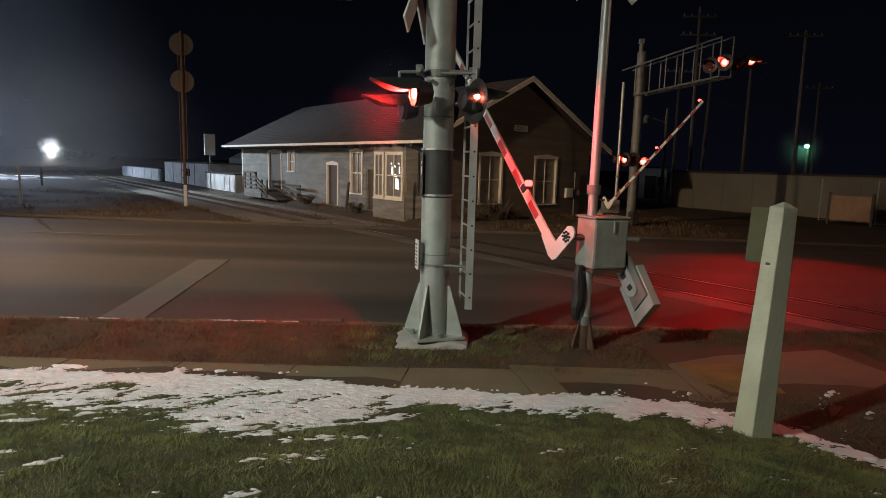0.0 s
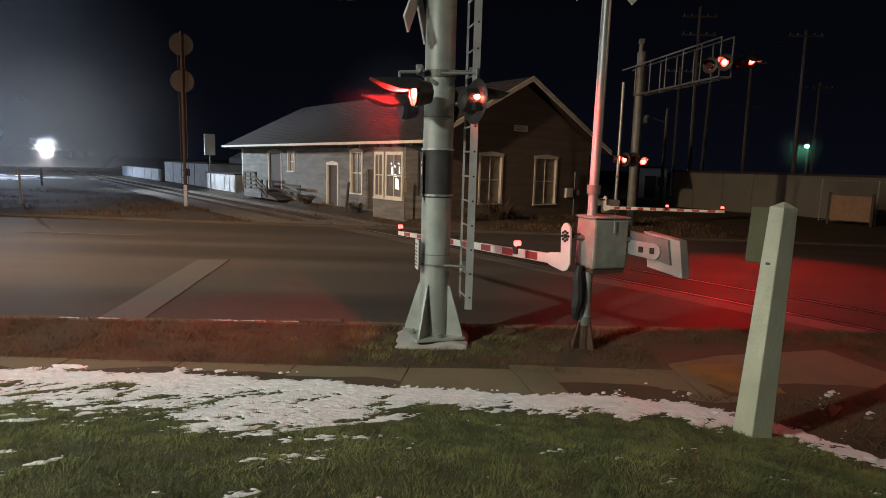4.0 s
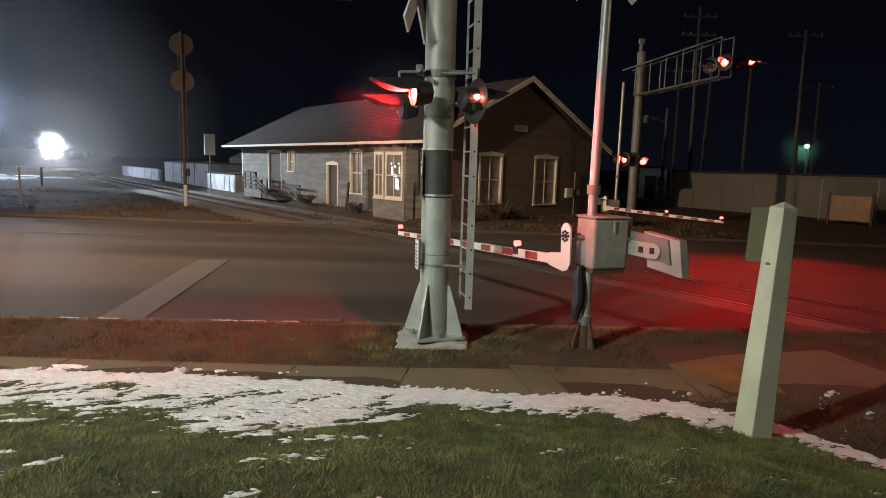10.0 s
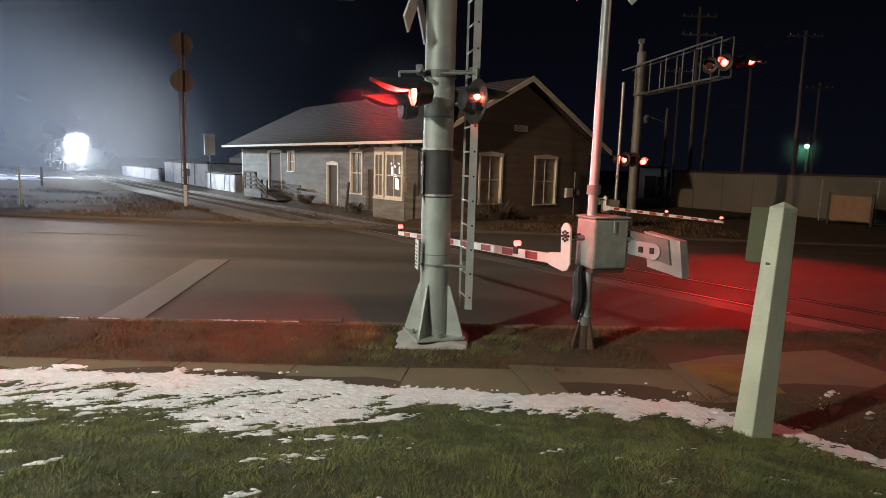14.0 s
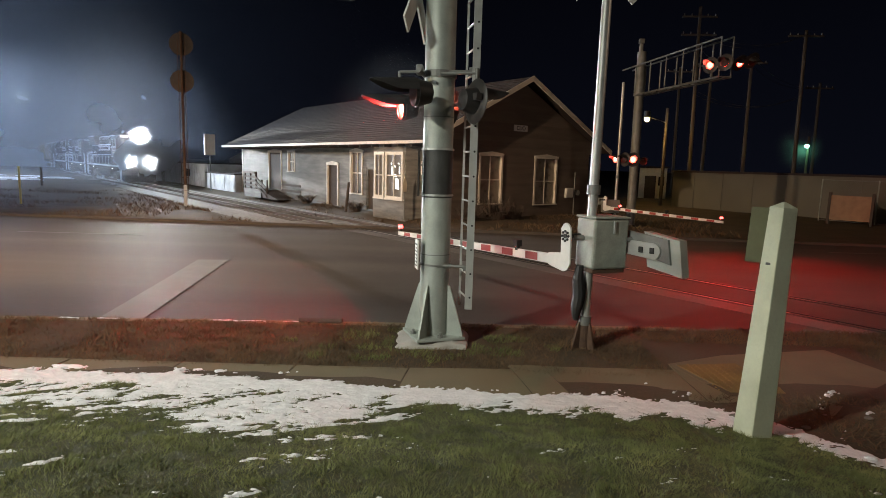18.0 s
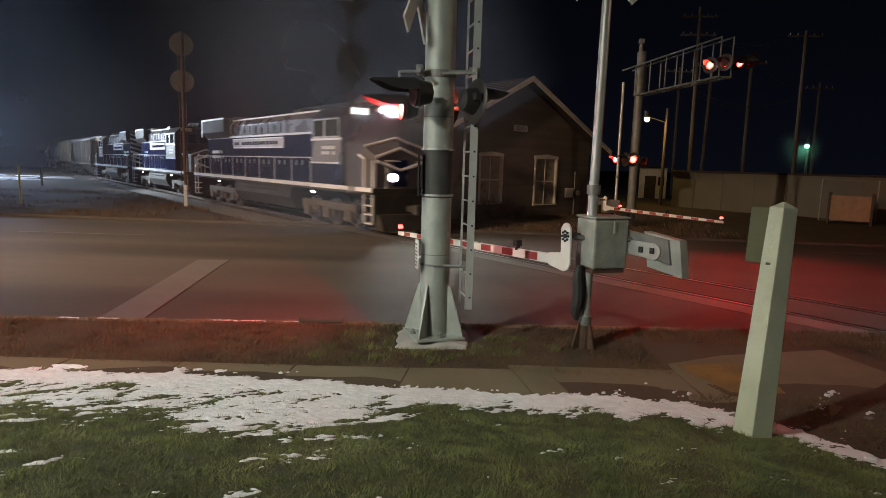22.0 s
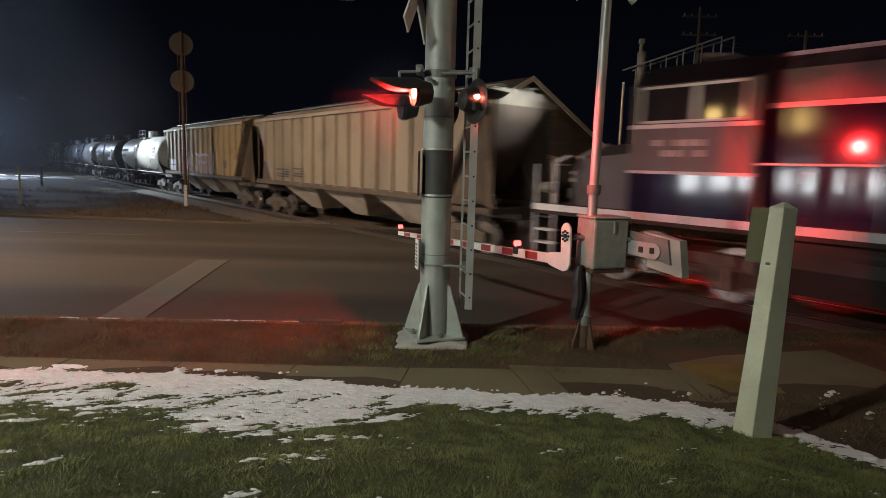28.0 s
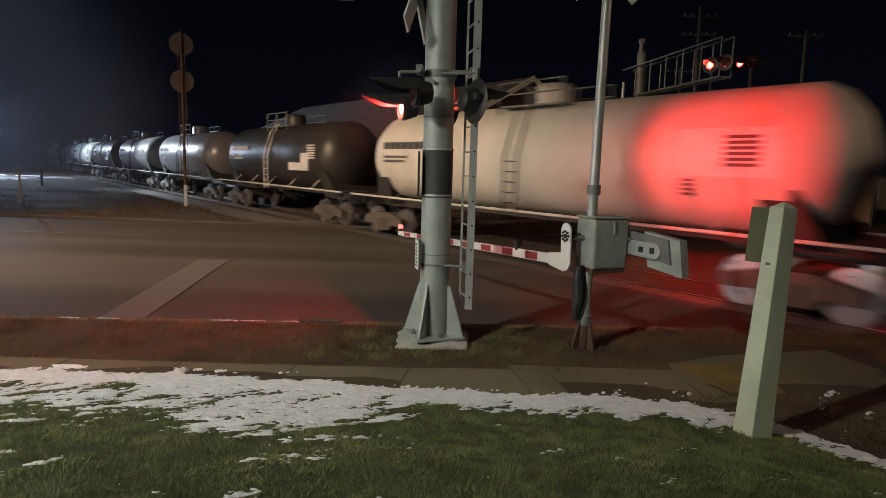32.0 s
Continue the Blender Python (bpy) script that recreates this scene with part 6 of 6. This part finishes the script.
bush(18.9, 20.1, 0.9, 1.0, 1, "bare twiggy bush against the gable wall")
bush(19.8, 20.0, 0.7, 0.7, 2, "low bare bush against the gable wall")
bush(17.2, 20.0, 0.6, 0.6, 3, "low bare bush by the depot corner")
bush(15.1, 26.4, 0.5, 0.5, 4, "low dead weeds along the depot wall")
bush(15.3, 32.6, 0.6, 0.5, 5, "low dead weeds along the depot wall")
# loading platform with railing and ramp
pf = thing("platform", along(0, 0, 0), "low wooden platform with pale board railing and a ramp", "platform")
bm = B()
box(bm, 14.75, X0 - 0.03, 38.2, 41.3, 0.0, 0.55)
part("deck", bm, "siding", pf)
for k in range(4):
    bm = B()
    box(bm, 14.72, 14.77, 39.2, 41.3, 0.72 + k * 0.28, 0.86 + k * 0.28)
    part("rail_board", bm, "wood_pole", pf)
for k in range(3):
    bm = B()
    ring(bm, [[(x, 39.2, 0.72 + k * 0.3), (x, 39.2, 0.86 + k * 0.3), (x, 37.3, 0.25 + k * 0.24), (x, 37.3, 0.11 + k * 0.24)] for x in (14.72, 14.77)])
    part("rail_board", bm, "wood_pole", pf)
for y in (41.25, 40.2, 39.2, 38.2, 37.3):
    bm = B()
    box(bm, 14.77, 14.86, y - 0.05, y + 0.05, 0.0, 1.7 if y > 39 else 1.2)
    part("post", bm, "wood_dark", pf)
bm = B()
ring(bm, [[(14.8, 38.2, 0.0), (14.8, 38.2, 0.5), (14.8, 35.6, 0.02), (14.8, 35.6, 0.0)], [(X0 - 0.05, 38.2, 0.0), (X0 - 0.05, 38.2, 0.5), (X0 - 0.05, 35.6, 0.02), (X0 - 0.05, 35.6, 0.0)]])
part("ramp", bm, "wood_dark", pf)
for k in range(2):
    bm = B()
    box(bm, 15.4, 15.45, 33.6, 36.4, 0.55 + 0.35 * k, 0.68 + 0.35 * k)
    part("rail_board", bm, "wood_pole", pf)


def shed(name, lat0, lat1, al0, al1, hh, label, ribs):
    s = thing(name, along(0, 0, 0), label, "shed")
    bm = B()
    box(bm, lat0, lat1, al0, al1, 0, hh)
    part("wall", bm, "shed", s)
    bm = B()
    box(bm, lat0 - 0.1, lat1 + 0.1, al0 - 0.1, al1 + 0.1, hh, hh + 0.08)
    part("roof", bm, "roof", s)
    for k in range(ribs):
        bm = B()
        y = al0 + (k + 0.5) * (al1 - al0) / ribs
        box(bm, lat0 - 0.04, lat0 - 0.005, y - (al1 - al0) / ribs * 0.42, y + (al1 - al0) / ribs * 0.42, 0.12, hh - 0.12)
        part("panel", bm, "shed", s)
    return s


shed("shed", 15.5, 17.5, 45.3, 52.2, 1.30, "low pale metal shed against the depot", 3)
sb = shed("shed", 15.9, 20.0, 53.2, 68.2, 2.02, "long pale shed beside the track", 4)
bm = B()
box(bm, 15.83, 15.85, 58.6, 60.0, 0.8, 1.5)
part("window", bm, "glass", sb)
shed("fence_panels", 15.5, 15.7, 68.8, 89.0, 1.25, "row of pale weathered fence panels", 6)
bs = thing("back_shed", along(20.5, 52.5, 0), "dark gabled shed behind the pale one", "shed")
bm = B()
prism(bm, [(0, 0), (0, 2.6), (2.4, 3.9), (4.8, 2.6), (4.8, 0)], "y", 0, 9.0)
part("wall", bm, "wood_dark", bs)
# white sign box and its post
ws = thing("sign_box", along(14.4, 47.6, 0), "white rectangular sign on a post beside the track", "sign")
bm = B()
tube(bm, (0, 0, 0), (0, 0, 4.3), 0.05, 0.05, 8)
part("post", bm, "galv_dark", ws)
bm = B()
box(bm, -0.42, 0.38, -0.06, 0.06, 2.75, 4.35, bevel=0.01)
part("board", bm, "white", ws)

# ---- track-side furniture on the left ----
sgm = thing("block_signal", pose(-13.35, 30.66, 0, 0, 0, 20), "tall dark signal mast with two round lamp targets seen from behind", "signal")
bm = B()
tube(bm, (0, 0, -0.05), (0, 0, 8.7), 0.075, 0.06, 12)
part("mast", bm, "rust", sgm, "", True)
bm = B()
box(bm, -0.085, 0.085, -0.085, 0.085, -0.05, 1.1, bevel=0.02)
part("base_case", bm, "shed", sgm, "pale base case")
for z in (8.1, 6.3):
    bm = B()
    tube(bm, (0, 0.12, z), (0, 0.16, z), 0.56, 0.56, 28)
    td = part("target", bm, "target_rust", sgm, "round grey signal target", True)
    bm = B()
    tube(bm, (0, 0.16, z), (0, 0.42, z), 0.26, 0.20, 16)
    part("lamp_case", bm, "black", td, "", True)
bm = B()
for k in range(22):
    z = 0.8 + 0.34 * k
    tube(bm, (-0.16, -0.08, z), (0.16, -0.08, z), 0.012, 0.012, 6)
for x in (-0.16, 0.16):
    tube(bm, (x, -0.08, 0.6), (x, -0.08, 8.3), 0.016, 0.016, 6)
part("ladder", bm, "rust", sgm)
yp = thing("marker_post", pose(-20.6, 28.84, 0), "thin orange plastic marker post in the grass", "post")
bm = B()
tube(bm, (0, 0, -0.05), (0, 0, 1.85), 0.05, 0.045, 8)
part("post", bm, "yellow", yp)
dp = thing("marker_post", pose(-31.4, 46.4, 0), "short dark wooden post in the grass", "post")
bm = B()
tube(bm, (0, 0, -0.05), (0, 0, 1.45), 0.09, 0.08, 8)
part("post", bm, "wood_dark", dp)
snow2 = B()
for k in range(26):
    rr = random.Random(k)
    x, y = -42 + rr.uniform(-16, 16), 58 + rr.uniform(-9, 9)
    if abs(x * CN + y * SN - LC) < 3.4:
        continue
    a = rr.uniform(0, 3)
    ring(snow2, [[(x + q * w * math.cos(t), y + q * w * 0.6 * math.sin(t), ground_z(x, y) + hz) for t in [i * math.pi / 5 for i in range(10)]] for q, w, hz in ((1, rr.uniform(1.2, 3.2), -0.05), (0.7, 1.6, 0.07), (0.2, 1.0, 0.10))])
solid("far_snow", snow2, "snow", "patches of old snow beside the track", "snow", "stuff")


def street_lamp(name, p, hh, bulb, label, reach=(0, 0), power=0, colour=(1, 1, 1), lean=0.0, wood=True):
    s = thing(name, pose(p[0], p[1], 0, 0, lean, 0), label, "street lamp")
    bm = B()
    tube(bm, (0, 0, -0.1), (0, 0, hh + 0.8), 0.13, 0.10, 12)
    part("pole", bm, "wood_pole" if wood else "galv_dark", s, "", True)
    bm = B()
    tube(bm, (0, 0, hh - 0.2), (reach[0], reach[1], hh + 0.15), 0.03, 0.03, 8)
    part("bracket", bm, "galv_dark", s)
    bm = B()
    tube(bm, (reach[0], reach[1], hh + 0.05), (reach[0], reach[1], hh + 0.25), 0.24, 0.10, 14)
    part("hood", bm, "galv_dark", s)
    bm = B()
    bmesh.ops.create_uvsphere(bm, u_segments=14, v_segments=8, radius=0.19, matrix=Matrix.Translation((reach[0], reach[1], hh - 0.04)))
    part("bulb", bm, bulb, s, "glowing bulb", True)
    return s


street_lamp("street_lamp", (-55.0, 71.5, 0), 8.5, "yard_glow", "tall pole with a blue-white yard light", (0.9, -0.8), wood=False)
street_lamp("street_lamp", (32.3, 53.8, 0), 5.1, "green_glow", "wooden pole with a greenish yard light", (-0.35, -0.4))


def pole_of_wires(p, hh, lean, arms, label):
    s = thing("utility_pole", pose(p[0], p[1], 0, 0, lean, 0), label, "utility pole", "utility poles")
    bm = B()
    tube(bm, (0, 0, -0.2), (0, 0, hh), 0.16, 0.11, 12)
    part("pole", bm, "wood_pole", s, "", True)
    for z in arms:
        bm = B()
        box(bm, -1.3, 1.3, -0.06, 0.06, z - 0.06, z + 0.06)
        arm = part("crossarm", bm, "wood_pole", s)
        for x in (-1.15, -0.6, 0.6, 1.15):
            bm = B()
            tube(bm, (x, 0, z + 0.06), (x, 0, z + 0.22), 0.05, 0.03, 8)
            part("insulator", bm, "lamp_glass", arm)
    return s


pole_of_wires((26.15, 45.0), 12.9, -0.8, (12.5,), "tall wooden utility pole with a crossarm")
pole_of_wires((34.2, 56.0), 10.9, -0.6, (10.4,), "wooden utility pole with a crossarm")
pole_of_wires((24.8, 50.0), 11.9, -0.6, (11.4,), "dark wooden utility pole")
pole_of_wires((18.75, 46.0), 14.6, -0.8, (12.6, 13.9), "tall dark wooden utility pole with two crossarms")
pole_of_wires((22.8, 60.0), 12.6, -0.4, (12.2,), "dark wooden utility pole")
pole_of_wires((22.2, 52.0), 11.8, 0.8, (11.4,), "dark wooden utility pole")
for (xa, ya, za), (xb, yb, zb) in (((26.0, 45.0, 12.6), (18.6, 46.0, 12.7)), ((34.1, 56, 10.6), (24.6, 50, 11.6)), ((24.6, 50, 11.6), (18.6, 46.0, 11.5)), ((26.0, 45.0, 8.2), (18.7, 46.0, 8.4))):
    for o in (-0.5, 0.5):
        pts = [Vector((xa + (xb - xa) * k / 10, ya + (yb - ya) * k / 10 + o, za + (zb - za) * k / 10 - 0.9 * (1 - (k / 5 - 1) ** 2))) for k in range(11)]
        bm = B()
        ring(bm, [[q + Vector((0.014, 0, -0.01)), q + Vector((-0.014, 0, -0.01)), q + Vector((0, 0, 0.016))] for q in pts])
        solid("overhead_wire", bm, "steel_wire", "thin dark overhead wire between utility poles", "wire", group="overhead wires")

# ---- far right: long wall, chain-link fence, small white building ----
fw = thing("long_building", along(38.5, -14.0, 0), "long low pale wall of a building behind the fence", "building")
bm = B()
box(bm, 0, 8, 0, 37, -0.1, 2.45)
part("wall", bm, "wall_far", fw)
bm = B()
box(bm, -0.15, 8.1, -0.1, 37.1, 2.45, 2.58)
part("roof", bm, "roof", fw)
for k in range(19):
    bm = B()
    box(bm, -0.04, 0, k * 1.95 + 0.3, k * 1.95 + 0.36, 0, 2.45)
    part("joint_strip", bm, "wall_far", fw)
wb = thing("white_building", pose(18.15, 54.0, 0, 0, 0, -18), "small white building with a dark porch", "building")
bm = B()
box(bm, -0.6, 1.75, 0, 6, 0, 2.75)
part("wall", bm, "white", wb)
bm = B()
box(bm, -0.8, 1.95, -0.3, 6.2, 2.75, 2.9)
part("roof", bm, "roof", wb)
bm = B()
box(bm, -0.1, 0.85, -0.08, -0.01, 0, 2.05)
part("door", bm, "wood_dark", wb)
bm = B()
box(bm, 1.05, 1.55, -0.05, -0.01, 1.2, 2.0)
part("window", bm, "glass", wb)
fe = thing("chain_link_fence", along(36.2, -8.0, 0), "chain-link fence with steel posts", "fence")
for k in range(9):
    bm = B()
    tube(bm, (0, k * 2.6, -0.1), (0, k * 2.6, 2.3), 0.035, 0.035, 8)
    part("post", bm, "galv", fe)
for z in (0.1, 2.25):
    bm = B()
    tube(bm, (0, 0, z), (0, 20.8, z), 0.02, 0.02, 6)
    part("rail", bm, "galv_dark", fe)
bm = B()
for k in range(0, 208):
    y = k * 0.1
    for d in (1, -1):
        y1 = y + d * 2.15
        if 0 <= y1 <= 20.8:
            tube(bm, (0.002 * d, y, 0.1), (0.002 * d, y1, 2.25), 0.003, 0.003, 3, False)
part("mesh", bm, "galv_dark", fe)
bd = thing("board_sign", along(34.6, 9.9, 0), "plywood board between two wooden posts", "sign")
bm = B()
box(bm, -0.03, 0.03, 0.05, 1.85, 0.25, 1.5)
part("board", bm, "board", bd)
for y in (0, 1.9):
    bm = B()
    box(bm, -0.06, 0.06, y - 0.06, y + 0.06, -0.1, 1.65)
    part("post", bm, "wood_pole", bd)

# lit shops down the road behind the camera
sh = thing("shop_building", pose(-46, 0, 0), "two-storey brick shop row with lit shop windows and amber upper windows", "building")
bm = B()
box(bm, -12, 0, -24, 6.2, -0.1, 10.4)
part("wall", bm, "wall_far", sh)
bm = B()
box(bm, -12.2, 0.25, -24.2, 6.4, 10.4, 10.8)
part("roof", bm, "roof", sh)
for k in range(11):
    y = -22.6 + k * 2.6
    bm = B()
    box(bm, 0.005, 0.05, y - 0.95 + 0.25 * (k % 3), y + 0.8, 0.7 + 0.2 * (k % 2), 2.9)
    part("shop_window", bm, "shop_white", sh, "bright shop window")
    bm = B()
    box(bm, 0.0, 0.12, y - 1.1, y + 1.0, 2.92, 3.1)
    part("lintel", bm, "trim", sh)
for y in (-6.2, -3.6, -1.6, 1.2):
    bm = B()
    box(bm, 0.005, 0.05, y, y + 1.2, 6.7, 8.6)
    part("upper_window", bm, "shop_amber", sh, "amber lit upper window")
    bm = B()
    box(bm, 0.05, 0.07, y + 0.56, y + 0.64, 6.7, 8.6)
    part("sash_bar", bm, "wood_dark", sh)

# pale tapered square post in the lawn, with a plate behind it
POX, POY = 2.71, 4.86
PZ = lawn_z(POX, POY) - 0.02
wp = thing("square_post", pose(POX, POY, PZ, 0, 1.9, 0) @ pose(0, 0, 0, 0, 0, -29), "pale green painted square post, tapered, in the lawn", "post")
bm = B()
ring(bm, [[(q, 0, z), (0, -q, z), (-q, 0, z), (0, q, z)] for q, z in ((0.158, -0.15), (0.153, 0.02), (0.104, 1.96), (0.100, 1.985), (0.012, 2.03))])
bmesh.ops.bevel(bm, geom=[e for e in bm.edges if abs(e.verts[0].co.z - e.verts[1].co.z) > 1.0], offset=0.008, segments=2, affect="EDGES", profile=0.5)
part("post", bm, "post", wp)
bm = B()
tube(bm, (-0.005, -0.06, 1.52), (-0.075, -0.07, 1.52), 0.012, 0.010, 8)
part("screw", bm, "galv_dark", wp)
bm = B()
box(bm, -0.235, 0.02, 0.115, 0.13, 1.50, 1.97)
part("back_plate", bm, "olive", wp, "plate fixed behind the post, its paint darkened for shade")

# litter and stones
for k in range(14):
    rr = random.Random(100 + k)
    x, y = rr.uniform(2.6, 4.2), rr.uniform(4.3, 5.6)
    bm = B()
    bmesh.ops.create_icosphere(bm, subdivisions=2, radius=rr.uniform(0.015, 0.04))
    for v in bm.verts:
        v.co *= 1 + 0.25 * noise.noise(v.co * 30 + Vector((k, 0, 0)))
        v.co.z *= 0.45
        v.co.x *= 1.4
    solid("snow_lump" if k % 2 else "stone", bm, "snow" if k % 2 else "gravel", "small lump of old snow on the dirt" if k % 2 else "small grey stone on the dirt", "snow" if k % 2 else "stone", m=pose(x, y, ground_z(x, y) + 0.02))
lt = B()
prism(lt, [(0, 0), (0.14, 0.02), (0.12, 0.07), (0.02, 0.06)], "z", 0, 0.015)
solid("litter", lt, "white", "scrap of white litter at the kerb", "litter", m=pose(-3.2, 8.58, 0.015, 8, 0, 20))
bm = B()
box(bm, -0.32, 0.32, -0.05, 0.05, 0, 0.07, bevel=0.02)
solid("broken_board", bm, "wood_dark", "dark broken board lying by the kerb", "board", m=pose(-1.75, 8.42, 0.135, 0, 0, 1))

# amber street lamp that comes on late: an added cup hides it until then
am = street_lamp("street_lamp", (15.6, 43.0, 0), 6.1, "sodium", "wooden pole with an amber street light", (-1.6, -0.6))
bm = B()
secs = [[(0.235 * math.cos(t), 0.235 * math.sin(t), z) for t in [i * math.pi / 8 for i in range(16)]] for z in (-0.30, 0.10)]
ring(bm, secs, closed=False)
bm.faces.new([v for v in bm.verts if v.co.z < -0.2][:16])
bulb_cup = part("bulb_cup", bm, "black", am, "added dark cup that hides the lit bulb until it comes on", False, pose(-1.6, -0.6, 6.06))
lamp("amber_lamp", "POINT", pose(14.0, 42.4, 5.82), 170, (1.0, 0.62, 0.2), 0.02)


# added discs over the far track, seen where lamps shine: haze and glare
halo_group = thing("mist", pose(0, 0, 0), "added thin discs that scatter lamp light as haze and glare", "mist", kind="stuff")
for al, off, rx, rz in ((33, -16.5, 15, 14), (96, -22, 22, 24), (116, -8, 44, 25), (142, -6, 48, 28)):
    bm = B()
    bmesh.ops.create_circle(bm, cap_ends=True, segments=40, radius=1.0)
    p = at(LC + off, al, 4.0)
    part("mist_layer", bm, "mist_bank" if al in (33, 142) else "mist", halo_group, "", False, Matrix.Translation(p) @ Euler((radians(90), 0, radians(TURN))).to_matrix().to_4x4() @ Matrix.Diagonal((rx, rz, 1, 1)))

# more added discs, for the glow round the flashers and the greenish yard light
for p, r, sort in (((PX - 0.55, PY - 0.10, 3.14), 0.9, "mist_faint"), ((31.6, 53.9, 4.9), 2.6, "mist")):
    bm = B()
    bmesh.ops.create_circle(bm, cap_ends=True, segments=40, radius=1.0)
    part("mist_layer", bm, sort, halo_group, "", False, pose(*p, 90, 0, 0) @ Matrix.Diagonal((r, r, 1, 1)))
lamp("green_yard_lamp", "POINT", pose(31.95, 53.3, 4.85), 26, (0.28, 1.0, 0.52), 0.05)

# added wide disc, moved ahead of the train for the headlight's broad glare
wide_halo = thing("mist", pose(0, 0, 0), "added wide disc ahead of the train, for the headlight's glare", "mist", kind="stuff")
bm = B()
bmesh.ops.create_circle(bm, cap_ends=True, segments=48, radius=1.0)
part("mist_layer", bm, "mist_veil", wide_halo, "", False, pose(0, 0, 0, 90, 0, 0) @ Matrix.Diagonal((58, 46, 1, 1)))

# added disc, moved just ahead of the headlight for its glare
headlight_halo = thing("mist", pose(0, 0, 0), "added disc before the headlight, for its glare", "mist", kind="stuff")
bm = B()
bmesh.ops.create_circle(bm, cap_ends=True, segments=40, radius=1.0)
part("mist_layer", bm, "mist_bank", headlight_halo, "", False, pose(0, 0, 0, 90, 0, 0) @ Matrix.Diagonal((10.5, 10.5, 1, 1)))


# ---- everything that moves ----
def motions():
    # train
    for car, off, ahead in consist:
        rows = []
        for k in range(0, 65):
            t = k * 0.5
            s = FRONT0 - SPEED * (t - 23.0) + off
            p, a = track(s)
            rows.append((t, pose(p.x, p.y, 0.004, 0, 0, a - 90 if ahead else a + 90)))
        walk(car, rows)
    # the headlight's glare discs, keyed from its position
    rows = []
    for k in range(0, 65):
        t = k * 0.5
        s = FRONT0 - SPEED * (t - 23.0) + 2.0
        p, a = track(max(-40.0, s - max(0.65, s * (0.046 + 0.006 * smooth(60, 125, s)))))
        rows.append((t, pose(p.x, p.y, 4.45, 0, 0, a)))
    walk(headlight_halo, rows)
    rows = []
    for k in range(0, 65):
        t = k * 0.5
        s = FRONT0 - SPEED * (t - 23.0) + 2.0
        p, a = track(max(72.0, 0.88 * s - 45.0) + min(130.0, 2.0 * max(0.0, 66.0 - s)))
        rows.append((t, pose(p.x, p.y, 6.0, 0, 0, a)))
    walk(wide_halo, rows)
    # flashers: the added shutter discs slide behind the lens while their lamp shows
    for sh, phase in shutters:
        m0 = sh.matrix_basis.copy()
        def q(a):
            return m0 @ pose(a, 0, 0)
        k0 = math.floor((0 - B0) / CYCLE) - 1
        ev = []
        for k in range(k0, k0 + 27):
            b = B0 + k * CYCLE
            ev += [(b, "B"), (b + BLEN, "A")]
        state = [s for t, s in ev if t <= 0][-1]
        cur = -0.06 if state == phase else 0.0
        rows = [(0.0, q(cur))]
        for t, s in ev:
            if 0.1 < t < 31.9:
                nxt = -0.06 if s == phase else 0.0
                rows += [(t - 1 / 30, q(cur)), (t, q(nxt))]
                cur = nxt
        rows.append((32.0, q(cur)))
        walk(sh, rows)
    for cv, phase in covers:
        k0 = math.floor((0 - B0) / CYCLE) - 1
        ev = []
        for k in range(k0, k0 + 27):
            b = B0 + k * CYCLE
            ev += [(b, "B"), (b + BLEN, "A")]
        cur = -0.11 if [s for t, s in ev if t <= 0][-1] == phase else 0.0
        rows = [(0.0, pose(0, 0, cur))]
        for t, s in ev:
            if 0.1 < t < 31.9:
                nxt = -0.11 if s == phase else 0.0
                rows += [(t - 1 / 30, pose(0, 0, cur)), (t, pose(0, 0, nxt))]
                cur = nxt
        rows.append((32.0, pose(0, 0, cur)))
        walk(cv, rows)
    # gate arms, lowered within the first seconds
    near = [(0.0, 44.9), (0.4, 38.0), (0.8, 30.5), (1.2, 22.5), (1.6, 14.5), (2.0, 7.4), (2.3, 1.5), (2.6, -1.5), (3.0, -2.4), (3.5, -2.8), (32.0, -2.8)]
    walk(arm1, [(t, pose(*PIV, 0, 0, ARM_AZ) @ pose(0, 0, 0, 0, -a, 0)) for t, a in near])
    far = [(0.0, 41.0), (0.6, 35.0), (1.0, 29.0), (1.4, 24.0), (1.8, 19.0), (2.3, 12.5), (2.9, 9.0), (3.5, 6.0), (4.4, 0.8), (4.9, -0.4), (32.0, -0.4)]
    walk(arm2, [(t, pose(-0.60, -0.3, 1.13, 0, 0, -65.0) @ pose(0, 0, 0, 0, -a, 0)) for t, a in far])
    # the amber lamp's added cup lifts out of the way at fifteen and a half seconds
    m0 = pose(-1.6, -0.6, 6.06)
    walk(bulb_cup, [(0.0, m0), (15.3, m0), (15.6, m0 @ pose(0, 0, 0.45)), (32.0, m0 @ pose(0, 0, 0.45))])


motions()
